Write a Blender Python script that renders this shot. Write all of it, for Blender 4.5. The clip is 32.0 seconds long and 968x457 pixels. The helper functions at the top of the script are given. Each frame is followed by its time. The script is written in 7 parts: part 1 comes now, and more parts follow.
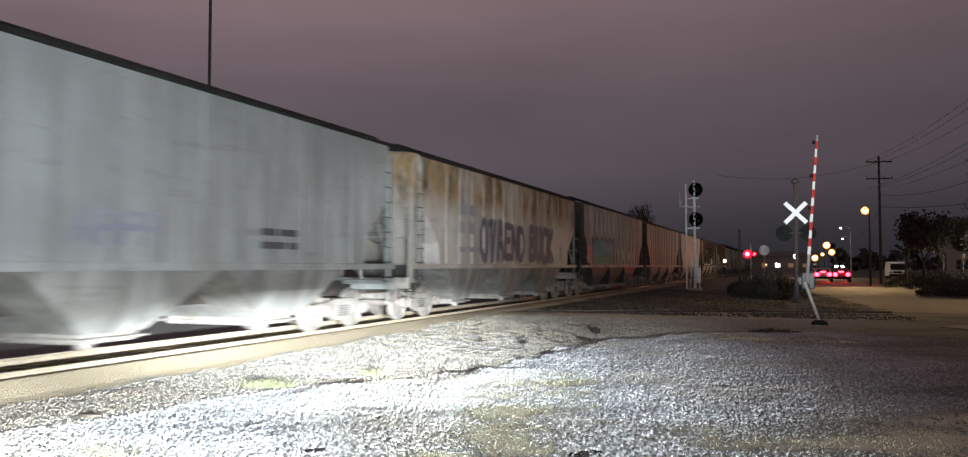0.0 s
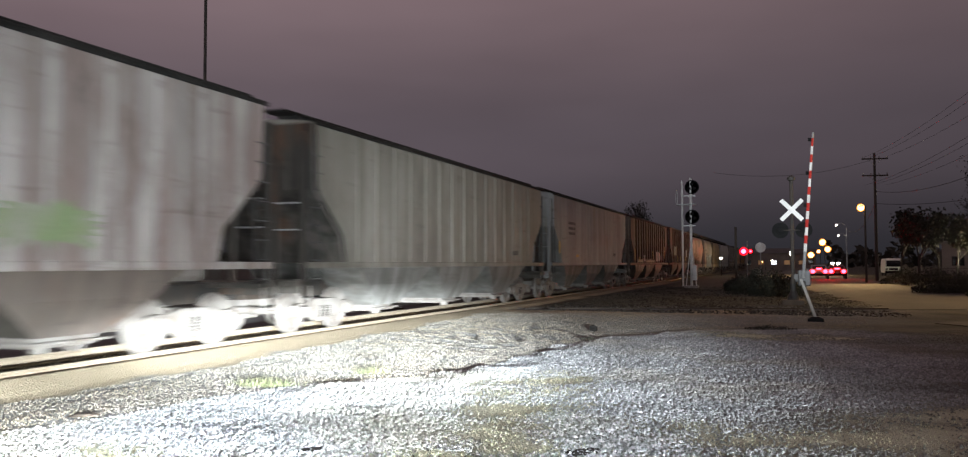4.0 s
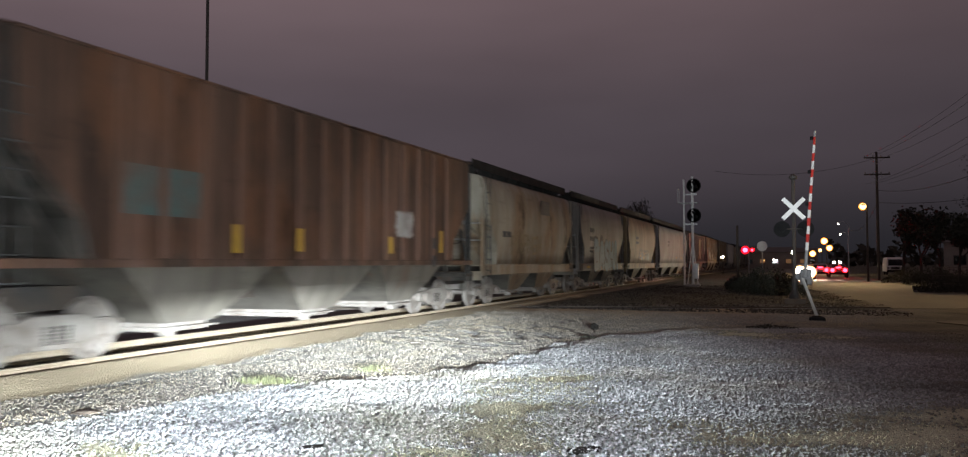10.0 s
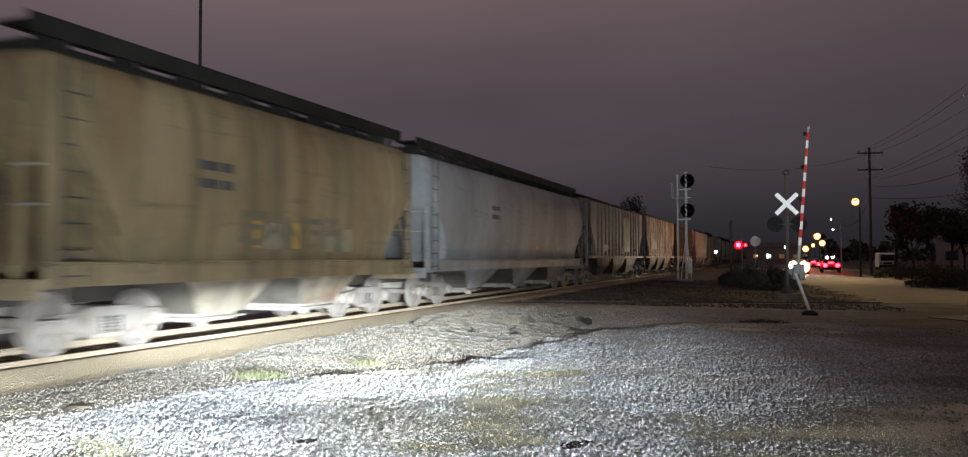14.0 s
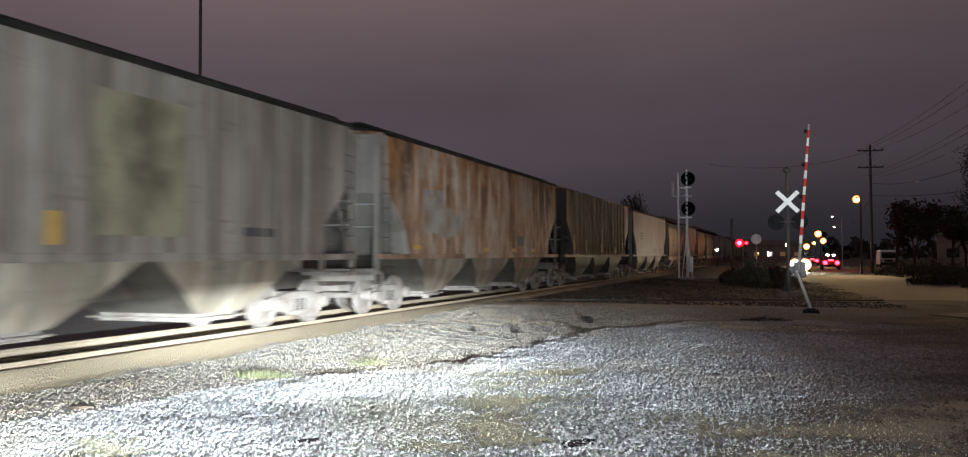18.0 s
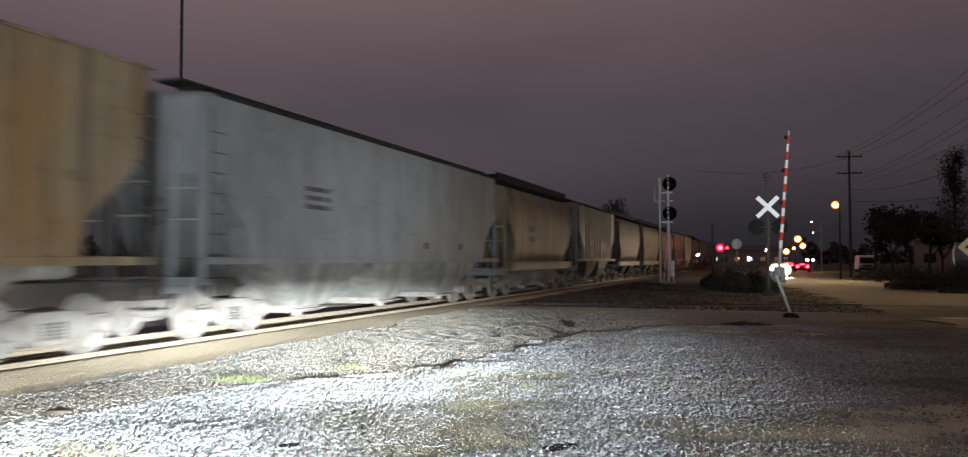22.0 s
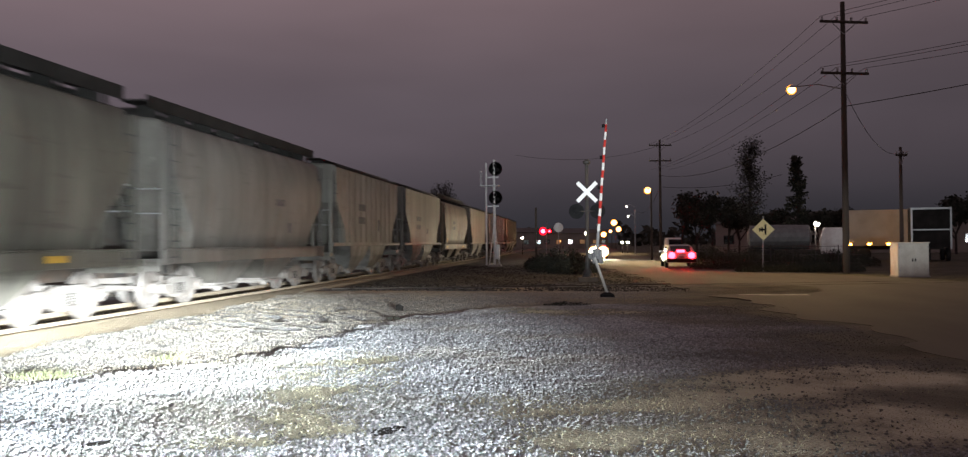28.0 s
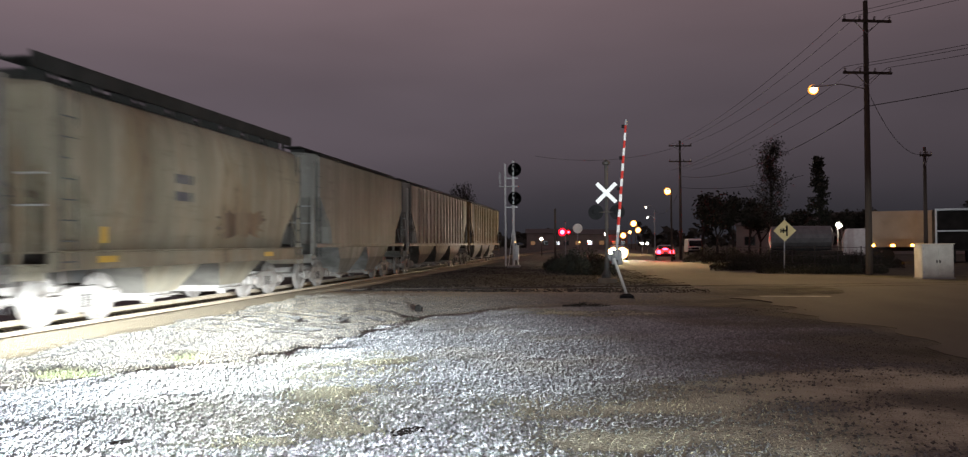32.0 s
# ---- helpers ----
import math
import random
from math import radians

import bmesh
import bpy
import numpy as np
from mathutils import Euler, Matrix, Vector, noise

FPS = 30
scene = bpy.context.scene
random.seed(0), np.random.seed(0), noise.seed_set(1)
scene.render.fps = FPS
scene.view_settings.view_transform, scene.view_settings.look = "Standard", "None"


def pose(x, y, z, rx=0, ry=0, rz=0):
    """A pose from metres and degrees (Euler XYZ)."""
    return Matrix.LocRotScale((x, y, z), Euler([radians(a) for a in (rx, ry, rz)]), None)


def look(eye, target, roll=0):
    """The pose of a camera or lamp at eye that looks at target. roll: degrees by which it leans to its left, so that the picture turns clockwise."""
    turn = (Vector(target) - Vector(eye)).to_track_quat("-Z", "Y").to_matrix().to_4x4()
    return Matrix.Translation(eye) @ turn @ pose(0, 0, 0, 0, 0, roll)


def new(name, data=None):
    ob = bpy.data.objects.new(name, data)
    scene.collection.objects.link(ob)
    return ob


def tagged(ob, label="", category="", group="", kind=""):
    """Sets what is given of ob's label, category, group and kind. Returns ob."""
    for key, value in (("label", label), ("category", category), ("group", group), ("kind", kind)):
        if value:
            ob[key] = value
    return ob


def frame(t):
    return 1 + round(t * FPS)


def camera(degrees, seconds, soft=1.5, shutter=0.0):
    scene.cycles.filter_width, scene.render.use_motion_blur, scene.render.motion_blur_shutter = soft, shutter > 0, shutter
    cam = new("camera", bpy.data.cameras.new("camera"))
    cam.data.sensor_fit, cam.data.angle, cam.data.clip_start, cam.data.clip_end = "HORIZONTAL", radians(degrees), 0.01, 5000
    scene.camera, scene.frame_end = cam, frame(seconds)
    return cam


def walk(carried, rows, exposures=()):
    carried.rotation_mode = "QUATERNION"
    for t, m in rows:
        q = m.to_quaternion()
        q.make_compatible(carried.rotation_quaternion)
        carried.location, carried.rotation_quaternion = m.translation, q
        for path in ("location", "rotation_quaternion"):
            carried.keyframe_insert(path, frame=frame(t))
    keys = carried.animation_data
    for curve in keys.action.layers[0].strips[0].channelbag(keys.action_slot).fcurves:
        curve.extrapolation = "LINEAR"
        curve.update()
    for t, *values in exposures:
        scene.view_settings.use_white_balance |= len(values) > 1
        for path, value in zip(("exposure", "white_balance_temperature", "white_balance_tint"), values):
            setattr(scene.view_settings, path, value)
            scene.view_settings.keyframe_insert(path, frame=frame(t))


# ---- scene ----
# Night at a level crossing: a freight train of covered hoppers rolls by.
# x: across the tracks, y: along the tracks, z: up; the ground near the camera is z = 0.
RAIL_TOP = 0.17
TRACK_X = -10.70
SPEED = 10.43
cam = camera(60.3, 32.0, soft=1.2, shutter=0.8)
# seconds, yaw, pitch, roll
PATH = [
    (0.0, 20.20, 2.59, -0.00),
    (0.5, 20.16, 2.62, 0.04),
    (1.0, 20.16, 2.71, 0.14),
    (1.5, 20.15, 2.66, 0.20),
    (2.0, 20.15, 2.65, 0.22),
    (2.5, 20.13, 2.65, 0.22),
    (3.0, 20.08, 2.63, 0.25),
    (3.5, 20.00, 2.56, 0.23),
    (4.0, 19.97, 2.46, 0.19),
    (4.5, 19.83, 2.47, 0.19),
    (6.5, 19.81, 2.38, 0.10),
    (7.0, 19.91, 2.38, 0.12),
    (7.5, 20.01, 2.39, 0.15),
    (8.0, 20.05, 2.43, 0.06),
    (8.5, 20.08, 2.45, -0.02),
    (9.0, 20.08, 2.47, -0.05),
    (9.5, 20.05, 2.37, -0.01),
    (10.0, 20.07, 2.33, 0.07),
    (10.5, 19.90, 2.25, 0.14),
    (11.0, 19.83, 2.14, 0.10),
    (11.5, 19.75, 2.10, 0.02),
    (12.0, 19.73, 2.04, 0.01),
    (12.5, 19.63, 2.05, -0.03),
    (13.0, 19.67, 2.01, 0.05),
    (13.5, 19.68, 2.04, 0.14),
    (14.0, 19.65, 1.97, 0.01),
    (14.5, 19.64, 2.01, 0.09),
    (16.5, 19.57, 2.01, 0.20),
    (17.0, 19.58, 1.96, 0.15),
    (17.5, 19.62, 1.90, 0.15),
    (18.0, 19.71, 1.89, 0.21),
    (18.5, 19.76, 1.86, 0.27),
    (19.0, 19.84, 1.88, 0.38),
    (19.5, 20.03, 1.93, 0.33),
    (20.0, 20.18, 1.96, 0.26),
    (20.5, 20.16, 2.01, 0.39),
    (21.0, 20.09, 2.07, 0.37),
    (21.5, 19.80, 2.10, 0.19),
    (22.0, 18.49, 2.17, 0.06),
    (22.5, 17.19, 2.18, -0.04),
    (23.0, 15.33, 2.25, 0.15),
    (23.5, 13.50, 2.18, 0.05),
    (24.0, 12.52, 2.15, -0.13),
    (24.5, 11.84, 2.02, -0.18),
    (26.5, 10.72, 1.30, 0.23),
    (27.0, 9.32, 1.14, 0.37),
    (27.5, 7.64, 1.02, 0.40),
    (28.0, 6.73, 1.01, 0.44),
    (28.5, 5.91, 1.00, 0.34),
    (29.0, 5.56, 1.08, 0.31),
    (29.5, 5.51, 1.12, 0.21),
    (30.0, 5.72, 1.17, 0.18),
    (30.5, 6.05, 1.20, 0.29),
    (31.0, 6.45, 1.15, 0.34),
    (31.5, 7.35, 1.13, 0.33),
    (32.0, 8.04, 1.08, 0.38)
]
walk(cam, [(t, pose(0, 0, 1.6, 90 + p, r, y)) for t, y, p, r in PATH],
     [(0, 0.45), (4, 0.4), (7, 0.12), (9, 0.0), (13, 0.0), (19, 0.0), (23, 0.05), (24.5, 0.28), (26.5, 0.28), (27, 0.35), (28, 0.58), (30, 0.55), (32, 0.55)])

# ---- sky glow: overcast night sky lit by the town ----
world = bpy.data.worlds.new("night_sky")
scene.world = world
world.use_nodes = True
wn = world.node_tree.nodes
wl = world.node_tree.links
background = wn["Background"]
w_coord = wn.new("ShaderNodeTexCoord")
w_sep = wn.new("ShaderNodeSeparateXYZ")
wl.new(w_coord.outputs["Generated"], w_sep.inputs[0])
w_ramp = wn.new("ShaderNodeValToRGB")
w_ramp.color_ramp.interpolation = "EASE"
w_ramp.color_ramp.elements[0].position = 0.0
w_ramp.color_ramp.elements[0].color = (0.024, 0.0235, 0.029, 1)
w_ramp.color_ramp.elements[1].position = 0.36
w_ramp.color_ramp.elements[1].color = (0.150, 0.105, 0.115, 1)
w_mid = w_ramp.color_ramp.elements.new(0.14)
w_mid.color = (0.074, 0.0595, 0.070, 1)
wl.new(w_sep.outputs["Z"], w_ramp.inputs[0])
# the town's glow is stronger over the tracks than over the road
w_side = wn.new("ShaderNodeMapRange")
w_side.inputs["From Min"].default_value, w_side.inputs["From Max"].default_value = -0.55, 0.35
w_side.inputs["To Min"].default_value, w_side.inputs["To Max"].default_value = 1.13, 0.70
wl.new(w_sep.outputs["X"], w_side.inputs["Value"])
w_noise = wn.new("ShaderNodeTexNoise")
w_noise.inputs["Scale"].default_value, w_noise.inputs["Detail"].default_value = 2.2, 3.0
w_map = wn.new("ShaderNodeMapping")
w_map.inputs["Scale"].default_value = (1, 1, 4)
wl.new(w_coord.outputs["Generated"], w_map.inputs[0])
wl.new(w_map.outputs[0], w_noise.inputs["Vector"])
w_cloud = wn.new("ShaderNodeMapRange")
w_cloud.inputs["From Min"].default_value, w_cloud.inputs["From Max"].default_value = 0.3, 0.7
w_cloud.inputs["To Min"].default_value, w_cloud.inputs["To Max"].default_value = 0.88, 1.1
wl.new(w_noise.outputs["Fac"], w_cloud.inputs["Value"])
w_mul = wn.new("ShaderNodeMath")
w_mul.operation = "MULTIPLY"
wl.new(w_side.outputs[0], w_mul.inputs[0])
wl.new(w_cloud.outputs[0], w_mul.inputs[1])
wl.new(w_ramp.outputs[0], background.inputs["Color"])
wl.new(w_mul.outputs[0], background.inputs["Strength"])


def lamp(name, kind, place, energy, color, target=None, size=0.1, angle=60.0, blend=1.0, flat=1.0):
    data = bpy.data.lights.new(name, kind)
    data.energy, data.color = energy, color
    if kind == "SPOT":
        data.spot_size, data.spot_blend = radians(angle), blend
    data.shadow_soft_size = size
    ob = new(name, data)
    ob.matrix_world = (look(place, target) if target else pose(*place)) @ Matrix.Diagonal((1, flat, 1, 1))
    return ob


# a vehicle parked behind the camera throws its two headlights on the track
HEAD = (0.88, 0.968, 1.0)
LAMP_Z = 1.12
for hx, hy, low in ((1.9, -1.6, -53), (3.1, -1.4, -49)):
    def aim(turn, rise):
        return hx + 10 * math.sin(radians(turn)), hy + 10 * math.cos(radians(turn)), LAMP_Z + 10 * math.tan(radians(rise))
    lamp("headlight_low_beam", "SPOT", (hx, hy, LAMP_Z), 15500, HEAD, aim(low - 8, -10.5), 0.06, 70, 1.0, 0.36)
    lamp("headlight_hot_spot", "SPOT", (hx, hy, LAMP_Z), 70000, HEAD, aim(-34.5, -2.75), 0.05, 32, 1.0, 0.19)
    lamp("headlight_left_beam", "SPOT", (hx, hy, LAMP_Z), 14500, HEAD, aim(-53, -6.6), 0.06, 31, 1.0, 0.26)
    lamp("headlight_wide_beam", "SPOT", (hx, hy, LAMP_Z), 8000, HEAD, aim(-22, -3.1), 0.06, 27, 1.0, 0.26)
    lamp("headlight_spill", "SPOT", (hx, hy, LAMP_Z), 4300, HEAD, aim(-33, 3.4), 0.06, 63, 1.0)
    lamp("headlight_far_beam", "SPOT", (hx, hy, LAMP_Z), 5800, HEAD, aim(-28, 2.6), 0.06, 17, 1.0)
    lamp("headlight_high_beam", "SPOT", (hx, hy, LAMP_Z), 16000, HEAD, aim(-3.2, 5.2), 0.06, 17, 1.0)
    lamp("headlight_side_spill", "SPOT", (hx, hy, LAMP_Z), 6500, HEAD, aim(14, 1.6), 0.06, 24, 1.0, 0.30)
SODIUM = (1.0, 0.66, 0.28)
lamp("street_light", "SPOT", (10.0, 40.9, 8.6), 2100, SODIUM, (7.0, 36.5, 0), 0.15, 118, 0.7)
lamp("street_light", "SPOT", (5.2, 73.6, 5.9), 4600, SODIUM, (5.4, 65.0, 0), 0.15, 78, 0.9)
lamp("street_light", "SPOT", (4.9, 128.0, 5.6), 4200, SODIUM, (3.0, 122.0, 0), 0.15, 100, 0.7)
# Lamp without a fixture, added to brighten the parked box trailer.
lamp("trailer_fill", "POINT", (23.5, 66.0, 3.0), 38, (1.0, 0.55, 0.2), size=0.12)

# ---- materials ----


def material(name, color, rough=0.8, metal=0.0, second=None, scale=6.0, amount=0.5, fine=60.0, bump=0.2, depth=0.01, stretch=(1, 1, 1), specular=0.5):
    """A surface with stains at a large and grain at a small scale."""
    m = bpy.data.materials.new(name)
    m.use_nodes = True
    n, l = m.node_tree.nodes, m.node_tree.links
    b = n["Principled BSDF"]
    b.inputs["Roughness"].default_value, b.inputs["Metallic"].default_value = rough, metal
    b.inputs["Specular IOR Level"].default_value = specular
    co = n.new("ShaderNodeTexCoord")
    mp = n.new("ShaderNodeMapping")
    mp.inputs["Scale"].default_value = stretch
    l.new(co.outputs["Object"], mp.inputs[0])
    big = n.new("ShaderNodeTexNoise")
    big.inputs["Scale"].default_value, big.inputs["Detail"].default_value = scale, 5.0
    l.new(mp.outputs[0], big.inputs["Vector"])
    small = n.new("ShaderNodeTexNoise")
    small.inputs["Scale"].default_value, small.inputs["Detail"].default_value = fine, 3.0
    l.new(co.outputs["Object"], small.inputs["Vector"])
    mix = n.new("ShaderNodeMix")
    mix.data_type = "RGBA"
    mix.inputs["A"].default_value = (*color, 1)
    mix.inputs["B"].default_value = (*(second or [c * 0.6 for c in color]), 1)
    rg = n.new("ShaderNodeMapRange")
    rg.inputs["From Min"].default_value, rg.inputs["From Max"].default_value = 0.4, 0.68
    rg.inputs["To Max"].default_value = amount
    l.new(big.outputs["Fac"], rg.inputs["Value"])
    l.new(rg.outputs[0], mix.inputs["Factor"])
    gr = n.new("ShaderNodeMapRange")
    gr.inputs["To Min"].default_value, gr.inputs["To Max"].default_value = 0.75, 1.25
    l.new(small.outputs["Fac"], gr.inputs["Value"])
    sc = n.new("ShaderNodeVectorMath")
    sc.operation = "SCALE"
    l.new(mix.outputs["Result"], sc.inputs[0])
    l.new(gr.outputs[0], sc.inputs["Scale"])
    l.new(sc.outputs[0], b.inputs["Base Color"])
    if bump:
        bp = n.new("ShaderNodeBump")
        bp.inputs["Strength"].default_value, bp.inputs["Distance"].default_value = bump, depth
        l.new(small.outputs["Fac"], bp.inputs["Height"])
        l.new(bp.outputs[0], b.inputs["Normal"])
    return m


def glow(name, color, strength):
    m = bpy.data.materials.new(name)
    m.use_nodes = True
    b = m.node_tree.nodes["Principled BSDF"]
    b.inputs["Base Color"].default_value = (*color, 1)
    b.inputs["Emission Color"].default_value = (*color, 1)
    b.inputs["Emission Strength"].default_value = strength
    return m


def car_paint(name, base, dirt, rust=(0.16, 0.062, 0.022), rusty=0.2, streak=0.5, top=0.0, rough=0.6, bars=0.35):
    """Weathered wagon paint: vertical streaks, panel-wide bars of grime, rust blotches (along the roofline when top is set), dust and grain."""
    m = bpy.data.materials.new(name)
    m.use_nodes = True
    n, l = m.node_tree.nodes, m.node_tree.links
    b = n["Principled BSDF"]
    co = n.new("ShaderNodeTexCoord")
    shift = n.new("ShaderNodeVectorMath")
    l.new(co.outputs["Object"], shift.inputs[0])
    shift.inputs[1].default_value = (sum(map(ord, name)) * 1.37 % 50, 0, 0)

    def noise_of(stretch, scale, lo, hi, detail=5.0, rough_=0.55):
        mp = n.new("ShaderNodeMapping")
        mp.inputs["Scale"].default_value = stretch
        l.new(shift.outputs[0], mp.inputs[0])
        t = n.new("ShaderNodeTexNoise")
        t.inputs["Scale"].default_value, t.inputs["Detail"].default_value, t.inputs["Roughness"].default_value = scale, detail, rough_
        l.new(mp.outputs[0], t.inputs["Vector"])
        r = n.new("ShaderNodeMapRange")
        r.inputs["From Min"].default_value, r.inputs["From Max"].default_value = lo, hi
        l.new(t.outputs["Fac"], r.inputs["Value"])
        return r.outputs[0]

    def math_of(op, a, c):
        k = n.new("ShaderNodeMath")
        k.operation = op
        k.use_clamp = True
        for i, v in enumerate((a, c)):
            if isinstance(v, float):
                k.inputs[i].default_value = v
            else:
                l.new(v, k.inputs[i])
        return k.outputs[0]

    def blend(fac, a, c):
        k = n.new("ShaderNodeMix")
        k.data_type = "RGBA"
        l.new(fac, k.inputs["Factor"])
        for key, v in (("A", a), ("B", c)):
            if isinstance(v, tuple):
                k.inputs[key].default_value = (*v, 1)
            else:
                l.new(v, k.inputs[key])
        return k.outputs["Result"]

    sep = n.new("ShaderNodeSeparateXYZ")
    l.new(co.outputs["Object"], sep.inputs[0])
    # long streaks that run down from the roof, and broad bars from panel to panel
    streaks = math_of("MULTIPLY", noise_of((1, 2.2, 0.09), 1.2, 0.44, 0.62, 6.0), streak)
    panel = math_of("MULTIPLY", noise_of((1, 1.0, 0.03), 1.5, 0.47, 0.58, 3.0), bars)
    c = blend(streaks, base, dirt)
    c = blend(panel, c, tuple(x * 0.42 for x in dirt))
    blot = noise_of((1, 1, 0.6), 0.55, 0.42, 0.66, 7.0, 0.62)
    c = blend(math_of("MULTIPLY", blot, 0.55), c, tuple(x * 0.5 for x in dirt))
    # broad cleaner and darker fields, and horizontal scrapes low on the side
    field = noise_of((1, 0.45, 0.3), 1.1, 0.50, 0.62, 4.0)
    c = blend(math_of("MULTIPLY", field, 0.3), c, tuple(x * 0.62 for x in base))
    scrape = noise_of((1, 0.35, 3.0), 1.6, 0.58, 0.70, 6.0, 0.65)
    c = blend(math_of("MULTIPLY", scrape, 0.45), c, tuple(x * 0.5 for x in dirt))
    # rust: soft bloom, then a dark core
    high = n.new("ShaderNodeMapRange")
    high.inputs["From Min"].default_value, high.inputs["From Max"].default_value = 2.8, 3.6
    l.new(sep.outputs["Z"], high.inputs["Value"])
    level = math_of("ADD", math_of("MULTIPLY", high.outputs[0], top), 1.0 - top)
    mid = 0.66 - 0.22 * rusty
    bloom = math_of("MULTIPLY", noise_of((1, 0.9, 0.42), 0.8, mid - 0.07, mid + 0.06, 8.0, 0.66), level)
    core = math_of("MULTIPLY", noise_of((1, 1.0, 0.42), 0.8, mid + 0.04, mid + 0.13, 8.0, 0.68), level)
    c = blend(math_of("MULTIPLY", bloom, min(1.0, 0.35 + rusty * 0.6)), c, rust)
    c = blend(math_of("MULTIPLY", core, 0.92), c, tuple(x * 0.2 for x in rust))
    # dust thrown up on the lower body, and fine scuffs
    grime = n.new("ShaderNodeMapRange")
    grime.inputs["From Min"].default_value, grime.inputs["From Max"].default_value = 1.9, 0.4
    l.new(sep.outputs["Z"], grime.inputs["Value"])
    c = blend(math_of("MULTIPLY", math_of("MULTIPLY", grime.outputs[0], noise_of((1, 1, 1), 1.6, 0.35, 0.6, 7.0)), 0.5), c, (0.12, 0.11, 0.10))
    scuff = noise_of((1, 3, 1.2), 3.0, 0.60, 0.72, 8.0, 0.7)
    c = blend(math_of("MULTIPLY", scuff, 0.35), c, tuple(min(0.7, x * 1.35 + 0.03) for x in base))
    l.new(c, b.inputs["Base Color"])
    b.inputs["Roughness"].default_value = rough
    b.inputs["Specular IOR Level"].default_value = 0.3
    bp = n.new("ShaderNodeBump")
    bp.inputs["Strength"].default_value, bp.inputs["Distance"].default_value = 0.3, 0.03
    l.new(noise_of((1, 1, 0.6), 1.8, 0.0, 1.0), bp.inputs["Height"])
    l.new(bp.outputs[0], b.inputs["Normal"])
    return m


STEEL_DARK = material("dark_steel", (0.045, 0.043, 0.042), 0.7, 0.2, (0.10, 0.07, 0.05), 2.0, 0.7, 30)
STEEL_TRUCK = material("dusty_cast_steel", (0.26, 0.245, 0.23), 0.75, 0.1, (0.12, 0.09, 0.07), 3.0, 0.7, 25)
WHEEL = material("wheel_steel", (0.27, 0.25, 0.235), 0.6, 0.3, (0.13, 0.10, 0.08), 4.0, 0.6, 25)
RAIL_HEAD = material("worn_rail_head", (0.42, 0.37, 0.29), 0.4, 0.5, (0.33, 0.28, 0.21), 3.0, 0.4, 40, 0.05)
RAIL_SIDE = material("rusty_rail", (0.31, 0.255, 0.19), 0.85, 0.0, (0.22, 0.165, 0.115), 1.5, 0.6, 40)
TIE = material("weathered_tie", (0.13, 0.10, 0.075), 0.9, 0.0, (0.07, 0.055, 0.045), 3.0, 0.7, 30, 0.5)
GALV = material("galvanised_steel", (0.46, 0.47, 0.48), 0.45, 0.5, (0.32, 0.33, 0.34), 4.0, 0.5, 40, 0.1)
BLACK = material("black_paint", (0.012, 0.012, 0.013), 0.8, 0.0, (0.022, 0.022, 0.022), 3.0, 0.5, 30, 0.1, specular=0.1)
ROOF_BLACK = material("sooty_roof_steel", (0.016, 0.0155, 0.015), 0.85, 0.0, (0.035, 0.033, 0.031), 1.2, 0.7, 20, 0.2, specular=0.2)
SHEETING = material("white_reflective_sheeting", (0.88, 0.88, 0.87), 0.45, 0.0, (0.75, 0.74, 0.72), 4.0, 0.5, 40, 0.05)
WHITE = material("white_paint", (0.78, 0.78, 0.76), 0.5, 0.0, (0.6, 0.58, 0.55), 4.0, 0.5, 40, 0.1)
RED_PAINT = material("red_stripe", (0.62, 0.035, 0.025), 0.5, 0.0, (0.4, 0.03, 0.03), 4.0, 0.5, 40, 0.1)
SIGN_YELLOW = material("faded_sign_sheeting", (0.86, 0.74, 0.36), 0.5, 0.0, (0.75, 0.6, 0.25), 4.0, 0.5, 40, 0.1)
BRIGHT_GALV = material("bright_galvanised_steel", (0.72, 0.73, 0.73), 0.5, 0.1, (0.5, 0.5, 0.5), 4.0, 0.5, 40, 0.1)
YELLOW = material("yellow_sheeting", (0.52, 0.31, 0.035), 0.5, 0.0, (0.38, 0.22, 0.03), 4.0, 0.5, 40, 0.1)
WOOD = material("pole_wood", (0.07, 0.056, 0.045), 0.9, 0.0, (0.04, 0.034, 0.028), 2.0, 0.7, 30, 0.5, 0.01, (1, 1, 0.1))
WIRE = material("wire", (0.03, 0.03, 0.03), 0.6, 0.3)
MAST_GREY = material("weathered_mast", (0.17, 0.17, 0.175), 0.6, 0.3, (0.10, 0.10, 0.10), 3.0, 0.6, 30, 0.1)
GRATING = material("grey_grating", (0.075, 0.077, 0.078), 0.7, 0.2, (0.035, 0.035, 0.035), 1.0, 0.8, 25, 0.3)
CREAM = material("cabinet_paint", (0.66, 0.64, 0.57), 0.5, 0.0, (0.45, 0.42, 0.36), 2.0, 0.6, 30, 0.1)
CONCRETE = material("concrete", (0.36, 0.35, 0.33), 0.9, 0.0, (0.22, 0.21, 0.2), 2.0, 0.6, 40, 0.4)
BARK = material("bark", (0.036, 0.031, 0.027), 0.95, 0.0, (0.03, 0.025, 0.02), 4.0, 0.6, 30, 0.5)
LEAF = material("foliage", (0.024, 0.027, 0.019), 0.9, 0.0, (0.038, 0.035, 0.022), 0.7, 0.8, 8, 0)
